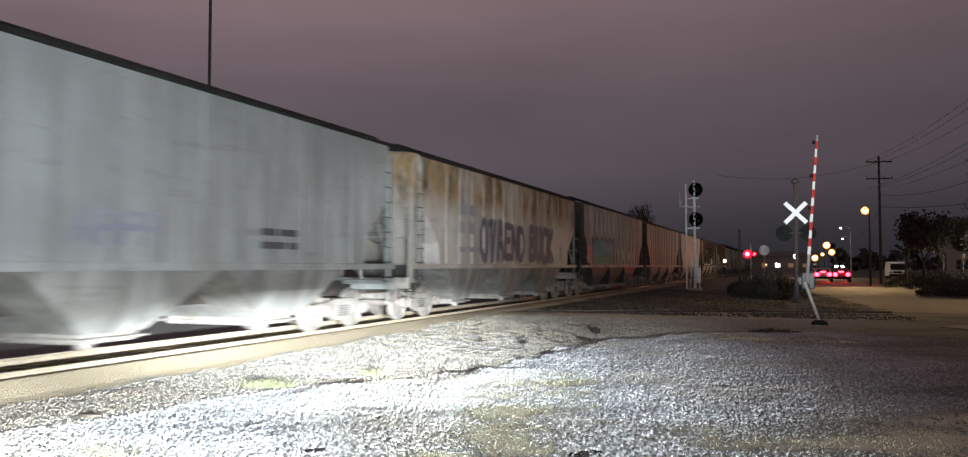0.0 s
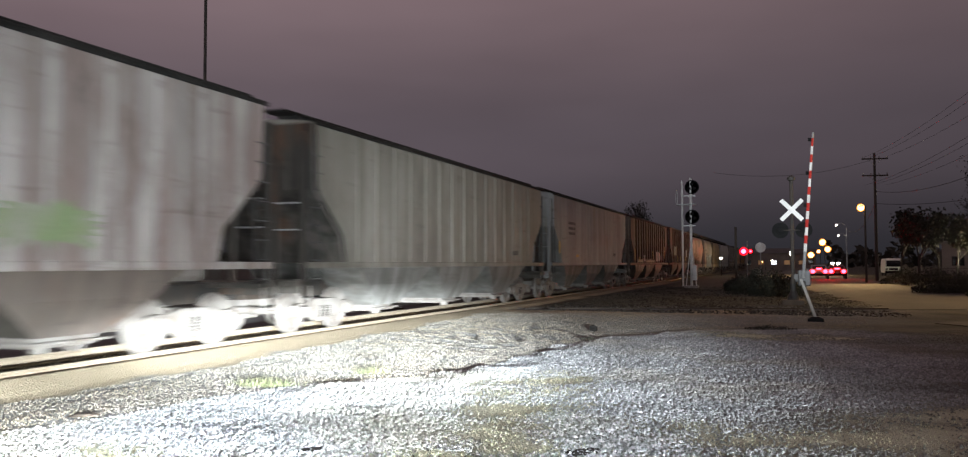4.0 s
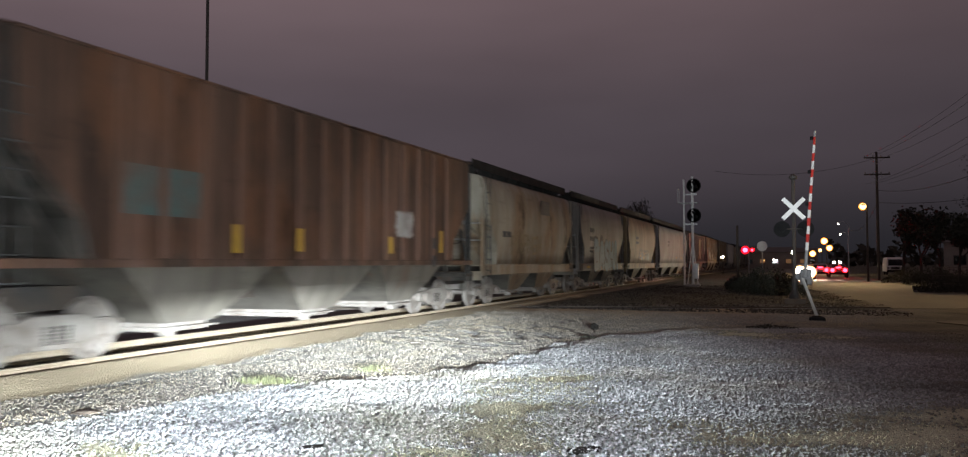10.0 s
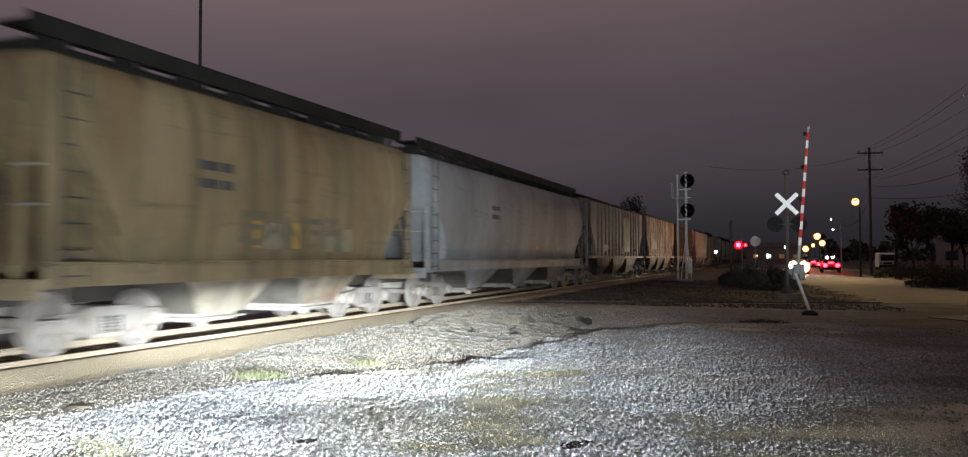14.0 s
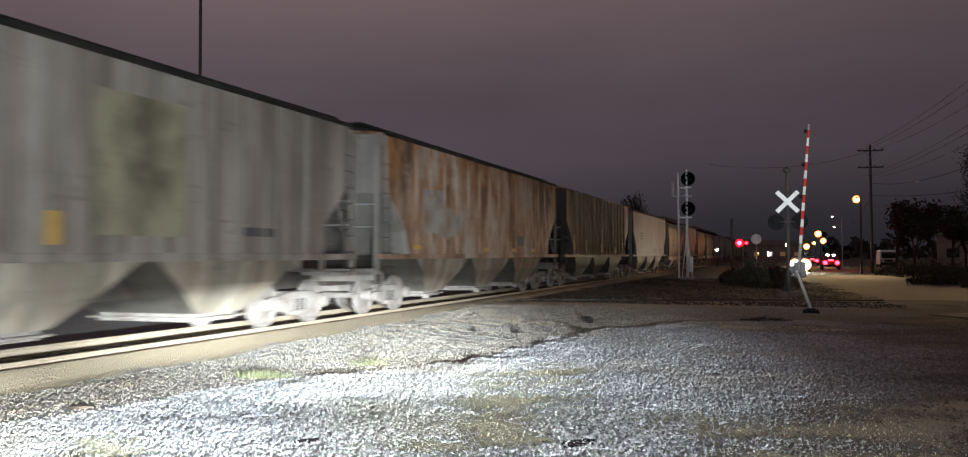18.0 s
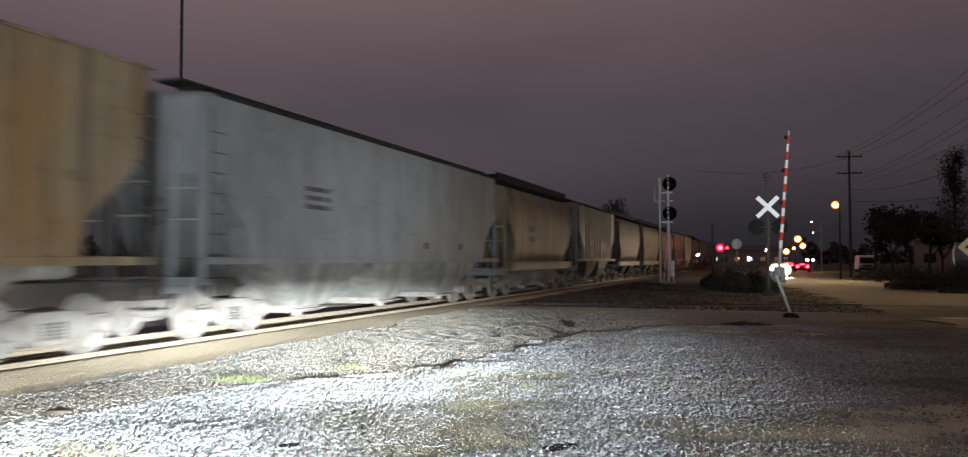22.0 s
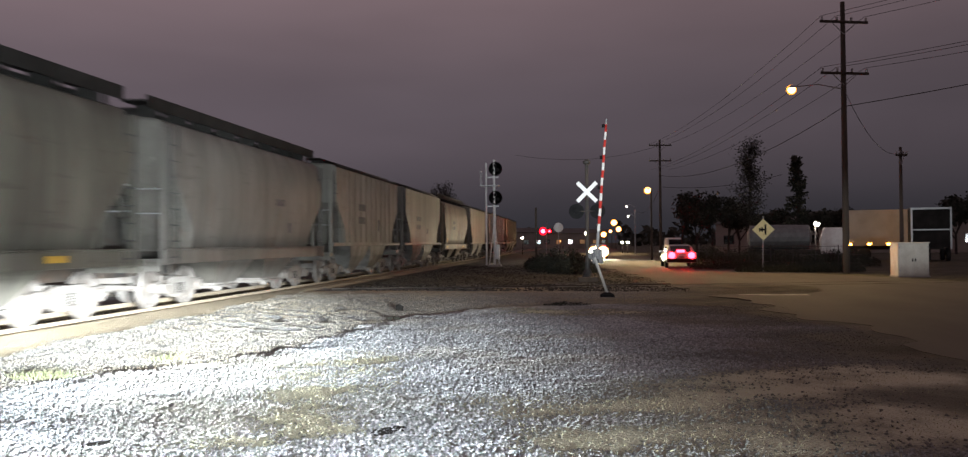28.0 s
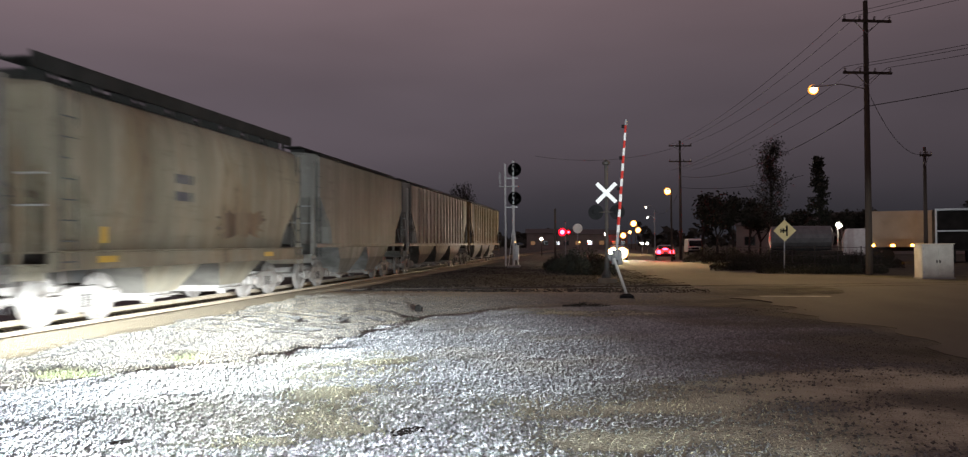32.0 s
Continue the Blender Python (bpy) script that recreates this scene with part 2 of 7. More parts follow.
GLASS_DARK = material("dark_glass", (0.01, 0.01, 0.012), 0.08, 0.0, (0.02, 0.02, 0.02), 2.0, 0.3, 10, 0)
RUBBER = material("tyre_rubber", (0.02, 0.02, 0.02), 0.85, 0.0)
CHROME = material("bright_metal", (0.6, 0.6, 0.62), 0.2, 1.0, None, 4.0, 0.2, 30, 0)
STENCIL = material("dark_stencil", (0.05, 0.05, 0.06), 0.7, 0.0, (0.12, 0.12, 0.12), 3.0, 0.6, 20, 0)
SODIUM_GLOW = glow("sodium_glow", (1.0, 0.56, 0.20), 7.0)
# Orange glow for rings added to stand for glare around sodium lamps.
SODIUM_HALO = glow("sodium_halo_glow", (1.0, 0.36, 0.05), 1.1)
# Red glow for the glare rings added at the far flasher.
RED_HALO = glow("red_halo_glow", (1.0, 0.004, 0.02), 1.4)
WHITE_GLOW = glow("white_glow", (1.0, 0.88, 0.7), 20)
# Warm glow for the halo rings added round bright headlights.
HEAD_HALO = glow("headlamp_halo_glow", (1.0, 0.42, 0.12), 1.6)
HEAD_GLOW = glow("headlamp_glow", (1.0, 0.86, 0.62), 300)
RED_GLOW = glow("red_lens_glow", (1.0, 0.003, 0.006), 130)
SIGNAL_RED = glow("signal_red_glow", (1.0, 0.02, 0.05), 30)
AMBER_GLOW = glow("amber_glow", (1.0, 0.40, 0.05), 30)
WINDOW_GLOW = glow("lit_window", (1.0, 0.62, 0.30), 0.06)

# ---- mesh helpers ----
CACHE = {}


def mesh_of(name, bm, mat):
    bmesh.ops.recalc_face_normals(bm, faces=bm.faces)
    me = bpy.data.meshes.new(name)
    bm.to_mesh(me)
    bm.free()
    me.materials.append(mat)
    return me


def part(name, bm, mat, parent, label="", m=None, smooth=False):
    """Links a bmesh (or a mesh that others share) as one mesh object under its thing or part."""
    me = bm if isinstance(bm, bpy.types.Mesh) else mesh_of(name, bm, mat)
    if smooth:
        me.shade_smooth()
    ob = new(name, me)
    ob.parent = parent
    if m is not None:
        ob.matrix_basis = m
    return tagged(ob, label) if label else ob


def shared(key, make, mat):
    """One mesh for all alike parts."""
    if key not in CACHE:
        CACHE[key] = mesh_of(key[0], make(), mat)
    return CACHE[key]


def thing(name, label, category, m=None, group="", kind=""):
    ob = tagged(new(name), label, category, group, kind)
    ob.empty_display_size = 0.2
    if m is not None:
        ob.matrix_basis = m
    return ob


def solid(name, bm, mat, label, category="", m=None, group="", kind="", smooth=False):
    me = mesh_of(name, bm, mat)
    if smooth:
        me.shade_smooth()
    ob = tagged(new(name, me), label, category, group, kind)
    if m is not None:
        ob.matrix_basis = m
    return ob


def box(bm, x0, x1, y0, y1, z0, z1, bevel=0.0):
    vs = [bm.verts.new((x, y, z)) for z in (z0, z1) for x, y in ((x0, y0), (x1, y0), (x1, y1), (x0, y1))]
    fs = [bm.faces.new([vs[i] for i in q]) for q in ((3, 2, 1, 0), (4, 5, 6, 7), (0, 1, 5, 4), (1, 2, 6, 5), (2, 3, 7, 6), (3, 0, 4, 7))]
    if bevel:
        bmesh.ops.bevel(bm, geom=list({e for f in fs for e in f.edges}), offset=bevel, segments=1, affect="EDGES", profile=0.5)
    return bm


def boxes(*rows, bevel=0.0):
    bm = bmesh.new()
    for r in rows:
        box(bm, *r, bevel=bevel)
    return bm


def rod(bm, a, c, r0, r1=None, sides=8):
    """A tapered round bar from a to c."""
    a, c = Vector(a), Vector(c)
    q = (c - a).to_track_quat("Z", "Y").to_matrix()
    rings = []
    for p, r in ((a, r0), (c, r0 if r1 is None else r1)):
        rings.append([bm.verts.new(p + q @ Vector((r * math.cos(2 * math.pi * i / sides), r * math.sin(2 * math.pi * i / sides), 0))) for i in range(sides)])
    for i in range(sides):
        j = (i + 1) % sides
        bm.faces.new((rings[0][i], rings[0][j], rings[1][j], rings[1][i]))
    bm.faces.new(rings[0][::-1])
    bm.faces.new(rings[1])
    return bm


def rods(*rows, sides=8):
    bm = bmesh.new()
    for r in rows:
        rod(bm, *r, sides=sides)
    return bm


def lathe(profile, sides=24, axis="x"):
    """A turned body: profile rows of (radius, place along the axis)."""
    bm = bmesh.new()
    rings = []
    for r, h in profile:
        ring = []
        for i in range(sides):
            a = 2 * math.pi * i / sides
            c, s = r * math.cos(a), r * math.sin(a)
            ring.append(bm.verts.new({"x": (h, c, s), "y": (c, h, s), "z": (c, s, h)}[axis]))
        rings.append(ring)
    for a, b in zip(rings, rings[1:]):
        for i in range(sides):
            j = (i + 1) % sides
            bm.faces.new((a[i], a[j], b[j], b[i]))
    bm.faces.new(rings[0])
    bm.faces.new(rings[-1][::-1])
    return bm


def slab(outline, x0, x1, bm=None):
    """An outline in (y, z) given thickness along x."""
    bm = bm or bmesh.new()
    a = [bm.verts.new((x0, y, z)) for y, z in outline]
    b = [bm.verts.new((x1, y, z)) for y, z in outline]
    bm.faces.new(a)
    bm.faces.new(b[::-1])
    for i in range(len(a)):
        j = (i + 1) % len(a)
        bm.faces.new((a[i], b[i], b[j], a[j]))
    return bm


def loft(levels):
    """Stacked rectangles: rows of (z, half width, half length)."""
    bm = bmesh.new()
    rings = [[bm.verts.new((x * w, y * h, z)) for x, y in ((-1, -1), (1, -1), (1, 1), (-1, 1))] for z, w, h in levels]
    for a, b in zip(rings, rings[1:]):
        for i in range(4):
            j = (i + 1) % 4
            bm.faces.new((a[i], a[j], b[j], b[i]))
    bm.faces.new(rings[0][::-1])
    bm.faces.new(rings[-1])
    return bm

# ---- ground ----


def smooth_step(a, b, v):
    t = np.clip((v - a) / (b - a), 0, 1)
    return t * t * (3 - 2 * t)


def waves(x, y):
    """Gentle unevenness of the ground."""
    return (0.020 * np.sin(0.9 * x + 0.4 * y) * np.sin(0.55 * y - 0.3 * x + 1.0) + 0.012 * np.sin(2.3 * x - 1.1 * y + 2.0) * np.sin(1.7 * y + 0.6 * x)
            + 0.006 * np.sin(5.1 * x + 2.0 * y) * np.sin(4.3 * y - 2.2 * x))


def ruts(x, y):
    """Shallow washed lines and wheel ruts across the lot."""
    h = 0.0
    for x0, y0, ang, reach, deep in ((-6.3, 7.2, 62, 0.9, 0.022), (-6.0, 6.9, 8, 1.2, 0.025), (-4.4, 8.6, 14, 1.0, 0.022), (-2.0, 8.2, 8, 1.4, 0.025), (1.5, 9.4, -8, 2.6, 0.035), (0.8, 6.4, -4, 2.4, 0.03), (3.0, 11.5, -10, 2.6, 0.03), (-0.5, 11.5, 4, 1.2, 0.03), (-1.9, 14.6, 10, 1.6, 0.025)):
        c, s = math.cos(radians(ang)), math.sin(radians(ang))
        u, v = (x - x0) * c + (y - y0) * s, -(x - x0) * s + (y - y0) * c
        v = v + 0.13 * np.sin(2.3 * u + x0) + 0.07 * np.sin(6.1 * u) + 0.04 * np.sin(14.3 * u + y0)
        broken = np.clip(0.15 + 0.9 * np.sin(2.9 * u + y0) * np.sin(1.31 * u + x0) + 0.4 * np.sin(9.7 * u + y0), 0, 1)
        h = h - 0.85 * deep * np.exp(-(u / reach) ** 4) * broken * smooth_step(-0.16, 0.05, v) * smooth_step(0.45, 0.10, v)
    return h


# the washed ledge where the lot ends at the foot of the track bank
LEDGE = [(-9.5, -30.0), (-7.4, 3.0), (-6.4, 8.0), (-6.05, 9.9), (-5.0, 10.85), (-4.55, 12.2), (-4.2, 13.2), (-4.25, 15.0), (-4.1, 17.1), (-3.4, 18.7), (-2.3, 20.5), (-0.5, 21.8), (2.4, 22.8), (8.0, 24.0)]


def bank_side(x, y):
    """Distance from the ledge, positive on the side of the tracks."""
    best = np.full(np.shape(x), 1e9)
    sign = np.ones(np.shape(x))
    for (ax, ay), (bx, by) in zip(LEDGE, LEDGE[1:]):
        ex, ey = bx - ax, by - ay
        k = np.clip(((x - ax) * ex + (y - ay) * ey) / (ex * ex + ey * ey), 0, 1)
        dx, dy = x - ax - k * ex, y - ay - k * ey
        dist = np.hypot(dx, dy)
        near = dist < best
        best = np.where(near, dist, best)
        sign = np.where(near, np.sign(ex * dy - ey * dx), sign)
    return best * sign + 0.05 * np.sin(2.9 * y + x) + 0.03 * np.sin(7.3 * x + 4.1 * y)


def rills(x, y):
    """Washed rills that fan out from the bend of the ledge up the bank, and short slips along the bank's shoulder."""
    dx, dy = x + 4.0, y - 14.4
    r = np.hypot(dx, dy)
    turn = np.degrees(np.arctan2(dy, dx))
    h = 0.0 * x
    for ang, r0, r1, deep in ((98, 4.0, 9.0, 0.07), (106, 3.0, 8.8, 0.09), (115, 2.2, 8.6, 0.13), (122, 2.6, 8.6, 0.09), (128, 1.8, 7.8, 0.14), (134, 2.8, 7.2, 0.08), (141, 1.6, 6.4, 0.12), (149, 2.4, 5.8, 0.07), (158, 1.4, 5.0, 0.09)):
        v = (turn - ang - 1.6 * (r - 4.5) - 2.2 * np.sin(1.7 * r + ang) - 0.9 * np.sin(5.1 * r + 2 * ang)) * np.pi / 180 * r
        broken = 0.62 * np.clip(0.7 + 0.45 * np.sin(2.3 * r + 1.3 * ang) + 0.25 * np.sin(7.9 * r + ang), 0, 1)
        h = h - deep * broken * smooth_step(r0, r0 + 0.5, r) * smooth_step(r1, r1 - 1.0, r) * smooth_step(-0.10, 0.02, v) * smooth_step(0.42, 0.06, v)
    for off, y0, y1, deep in ((0.30, 8, 24, 0.05), (0.55, 11, 23, 0.04), (0.85, 14, 26, 0.05)):
        u = x + 9.0 - off - 0.10 * np.sin(1.9 * y + 5 * off) - 0.05 * np.sin(5.7 * y)
        broken = np.clip(0.2 + 0.9 * np.sin(2.6 * y + 9 * off) * np.sin(0.9 * y + off) + 0.4 * np.sin(8.3 * y), 0, 1)
        h = h - deep * broken * smooth_step(y0, y0 + 1, y) * smooth_step(y1, y1 - 1, y) * smooth_step(0.06, -0.02, u) * smooth_step(-0.26, -0.06, u)
    # the shoulder of the crossing track breaks off in a dark lip
    w = y - 0.263 * (x + 10.7) - 25.75 - 0.12 * np.sin(1.3 * x) - 0.05 * np.sin(4.1 * x)
    lip = np.clip(0.45 + 0.6 * np.sin(1.1 * x + 1) + 0.4 * np.sin(3.7 * x), 0, 1)
    return h - 0.09 * lip * smooth_step(-8.6, -7.6, x) * smooth_step(3.0, 1.0, x) * smooth_step(-0.04, 0.06, w) * smooth_step(0.8, 0.2, w)


def ground_height(x, y):
    """Gravel lot, a washed ledge over a shallow swale, then the bank that rises to the tracks."""
    d = bank_side(x, y)
    near = smooth_step(70, 40, y) * smooth_step(-30, 0, y)
    lip = np.clip(0.45 + 0.6 * np.sin(1.3 * y + 0.7) * np.sin(0.83 * y + x) + 0.3 * np.sin(4.7 * y + 2 * x) * np.sin(3.1 * x - y), 0, 1)
    deep = (0.024 + 0.042 * lip) * (0.25 + 0.75 * smooth_step(8.0, 11.0, y)) * smooth_step(7.0, 2.0, x)
    climb = smooth_step(0.25, 3.4, d) * smooth_step(9.0, 3.0, x)
    crest = -0.12 + 0.09 * smooth_step(9.0, 20.0, y) + 0.10 * smooth_step(18.0, 25.5, y - 0.263 * (x + 10.7))
    bank = -deep * smooth_step(-0.06 - 0.9 * (1 - lip), 0.10, d) * (1 - climb) + crest * climb
    bed = smooth_step(-9.20, -9.26, x)
    far_bed = smooth_step(26.0, 26.7, y - 0.263 * (x + 10.7)) * (1 - bed)
    lot = smooth_step(0.3, -0.3, d)
    h = (bank + rills(x, y) + ruts(x, y) * lot) * near * (1 - bed) * (1 - far_bed)
    h = h + 0.6 * waves(x, y) * (0.4 + 0.6 * lot) * (1 - bed) * smooth_step(4.6, 3.0, x) * smooth_step(60, 40, y)
    ramp = np.clip((-9.22 - x) / 0.64, 0, 1) * smooth_step(-9.96, -9.87, x)
    side = crest * near * (1 - smooth_step(-9.6, -9.9, x))
    return h * (1 - bed) + bed * np.where(x > -9.9, side + (0.11 - side) * ramp, -0.02)


def dust_share(x, y):
    """Tan fines beside the near rail and on the shoulder of the crossing track."""
    wob = 0.12 * np.sin(1.7 * y) + 0.06 * np.sin(5.3 * y + 1)
    w = y - 0.263 * (x + 10.7)
    strip_ = smooth_step(-10.3, -9.95, x) * smooth_step(-8.95 + wob, -9.22 + wob, x)
    return np.maximum(strip_, smooth_step(22.0, 25.4, w + 3 * wob) * smooth_step(26.8, 26.2, w) * smooth_step(2.5, -1.5, x) * smooth_step(-10.3, -9.95, x)) * smooth_step(90, 50, y)


def spaced(stops):
    """Grid lines from rows of (end, step)."""
    v, out = stops[0][0], []
    for end, step in stops[1:]:
        while v < end - step * 0.5:
            out.append(v)
            v += step
        v = end
    return np.array(out + [v])


def gravel_share(x, y):
    """How much of the ground is loose stone."""
    edge = 1.5 + 0.7 * np.sin(0.45 * y + 1.0) + 0.4 * np.sin(1.3 * y)
    share = smooth_step(edge + 4.6, edge - 3.4, x + 0.7 * np.sin(1.9 * y + 0.6 * x) * np.sin(1.1 * x - 0.8 * y) + 0.25 * np.sin(7 * y + 3 * x) * np.sin(5 * x)) * (0.12 + 0.88 * smooth_step(33.0, 30.0, y - 0.26 * (x + 4)))
    return share * (1 - 0.88 * grass_share(x, y))


def grass_share(x, y):
    """How much of the ground is thin dry grass."""
    share = 0.0 * x
    for px, py, rx, ry in GRASS_PATCHES:
        q = ((x - px) / rx) ** 2 + ((y - py) / ry) ** 2 + 0.35 * np.sin(3.1 * x + 1.7 * y) + 0.3 * np.sin(5.3 * y - 2.9 * x) + 0.25 * np.sin(11 * x + 7 * y) * np.sin(9 * y - 5 * x)
        share = np.maximum(share, np.exp(-np.maximum(q, 0) * 1.1))
    return share


# patches of thin yellowish grass: centre and half sizes
GRASS_PATCHES = [(-3.2, 10.7, 0.85, 1.3), (-2.75, 8.9, 0.75, 1.4), (-2.5, 7.2, 0.7, 0.5), (-2.9, 6.5, 0.5, 0.4), (0.3, 8.2, 1.5, 0.6), (0.7, 6.9, 1.5, 0.6), (-0.6, 19.4, 2.0, 0.9), (1.6, 9.2, 1.0, 1.2), (2.6, 7.6, 0.9, 0.8), (3.2, 10.2, 1.2, 0.8), (-5.3, 5.6, 0.7, 0.4)]
TUFTS = [(-6.75, 9.8, 0.36, 0.22), (-5.9, 11.4, 0.2, 0.12)]


def ground_material():
    m = bpy.data.materials.new("gravel_lot")
    m.use_nodes = True
    n, l = m.node_tree.nodes, m.node_tree.links
    b = n["Principled BSDF"]
    b.inputs["Roughness"].default_value = 0.95
    b.inputs["Specular IOR Level"].default_value = 0.2
    at = n.new("ShaderNodeAttribute")
    at.attribute_name = "gravel"
    co = n.new("ShaderNodeTexCoord")
    vo = n.new("ShaderNodeTexVoronoi")
    vo.inputs["Scale"].default_value = 34.0
    l.new(co.outputs["Object"], vo.inputs["Vector"])
    n1 = n.new("ShaderNodeTexNoise")
    n1.inputs["Scale"].default_value, n1.inputs["Detail"].default_value = 0.9, 6.0
    l.new(co.outputs["Object"], n1.inputs["Vector"])
    n2 = n.new("ShaderNodeTexNoise")
    n2.inputs["Scale"].default_value, n2.inputs["Detail"].default_value = 35.0, 4.0
    l.new(co.outputs["Object"], n2.inputs["Vector"])
    stone = n.new("ShaderNodeValToRGB")
    stone.color_ramp.elements[0].color, stone.color_ramp.elements[1].color = (0.11, 0.112, 0.115, 1), (0.33, 0.335, 0.34, 1)
    l.new(vo.outputs["Color"], stone.inputs[0])
    dirt = n.new("ShaderNodeValToRGB")
    dirt.color_ramp.elements[0].position, dirt.color_ramp.elements[1].position = 0.35, 0.7
    dirt.color_ramp.elements[0].color, dirt.color_ramp.elements[1].color = (0.045, 0.043, 0.033, 1), (0.115, 0.11, 0.08, 1)
    l.new(n1.outputs["Fac"], dirt.inputs[0])
    stain = n.new("ShaderNodeMix")
    stain.data_type = "RGBA"
    stain.inputs["B"].default_value = (0.22, 0.195, 0.155, 1)
    rg = n.new("ShaderNodeMapRange")
    rg.inputs["From Min"].default_value, rg.inputs["From Max"].default_value, rg.inputs["To Max"].default_value = 0.45, 0.7, 0.6
    l.new(n1.outputs["Fac"], rg.inputs["Value"])
    l.new(rg.outputs[0], stain.inputs["Factor"])
    l.new(stone.outputs[0], stain.inputs["A"])
    mix = n.new("ShaderNodeMix")
    mix.data_type = "RGBA"
    l.new(at.outputs["Fac"], mix.inputs["Factor"])
    l.new(dirt.outputs[0], mix.inputs["A"])
    l.new(stain.outputs["Result"], mix.inputs["B"])
    gat = n.new("ShaderNodeAttribute")
    gat.attribute_name = "grass"
    lawn = n.new("ShaderNodeMix")
    lawn.data_type = "RGBA"
    lawn.inputs["B"].default_value = (0.50, 0.49, 0.375, 1)
    gm = n.new("ShaderNodeMath")
    gm.operation = "MULTIPLY"
    l.new(gat.outputs["Fac"], gm.inputs[0])
    l.new(n2.outputs["Fac"], gm.inputs[1])
    gm2 = n.new("ShaderNodeMath")
    gm2.operation, gm2.use_clamp = "MULTIPLY", True
    gm2.inputs[1].default_value = 2.5
    l.new(gm.outputs[0], gm2.inputs[0])
    l.new(gm2.outputs[0], lawn.inputs["Factor"])
    l.new(mix.outputs["Result"], lawn.inputs["A"])
    fines = n.new("ShaderNodeMix")
    fines.data_type = "RGBA"
    fines.inputs["B"].default_value = (0.36, 0.30, 0.215, 1)
    dat = n.new("ShaderNodeAttribute")
    dat.attribute_name = "dust"
    l.new(dat.outputs["Fac"], fines.inputs["Factor"])
    l.new(lawn.outputs["Result"], fines.inputs["A"])
    l.new(fines.outputs["Result"], b.inputs["Base Color"])
    bp = n.new("ShaderNodeBump")
    bp.inputs["Strength"].default_value, bp.inputs["Distance"].default_value = 1.0, 0.02
    ad = n.new("ShaderNodeMath")
    ad.operation = "ADD"
    l.new(vo.outputs["Distance"], ad.inputs[0])
    l.new(n2.outputs["Fac"], ad.inputs[1])
    l.new(ad.outputs[0], bp.inputs["Height"])
    l.new(bp.outputs[0], b.inputs["Normal"])
    return m


def build_ground():
    xs = spaced([(-1500, 0), (-300, 300), (-40, 40), (-12, 4), (5, 0.075), (8, 0.3), (40, 4), (300, 40), (1500, 300)])
    ys = spaced([(-300, 0), (-20, 40), (2, 4), (30, 0.075), (60, 2), (160, 20), (400, 60), (3000, 400)])
    gx, gy = np.meshgrid(xs, ys)
    gz = ground_height(gx, gy)
    far = smooth_step(60, 200, np.hypot(gx, gy))
    gz = gz * (1 - far)
    nx, ny = len(xs), len(ys)
    co = np.stack([gx, gy, gz], -1).reshape(-1, 3).astype(np.float32)
    i = np.arange(nx * ny).reshape(ny, nx)
    quads = np.stack([i[:-1, :-1], i[:-1, 1:], i[1:, 1:], i[1:, :-1]], -1).reshape(-1, 4)
    me = bpy.data.meshes.new("ground")
    me.from_pydata(co, [], quads.tolist())
    at = me.attributes.new("gravel", "FLOAT", "POINT")
    at.data.foreach_set("value", gravel_share(gx, gy).ravel().astype(np.float32))
    at = me.attributes.new("dust", "FLOAT", "POINT")
    at.data.foreach_set("value", dust_share(gx, gy).ravel().astype(np.float32))
    at = me.attributes.new("grass", "FLOAT", "POINT")
    at.data.foreach_set("value", grass_share(gx, gy).ravel().astype(np.float32))
    me.materials.append(ground_material())
    me.shade_smooth()
    tagged(new("ground", me), "pale gravel lot with dirt and thin grass patches", "ground", kind="structure")


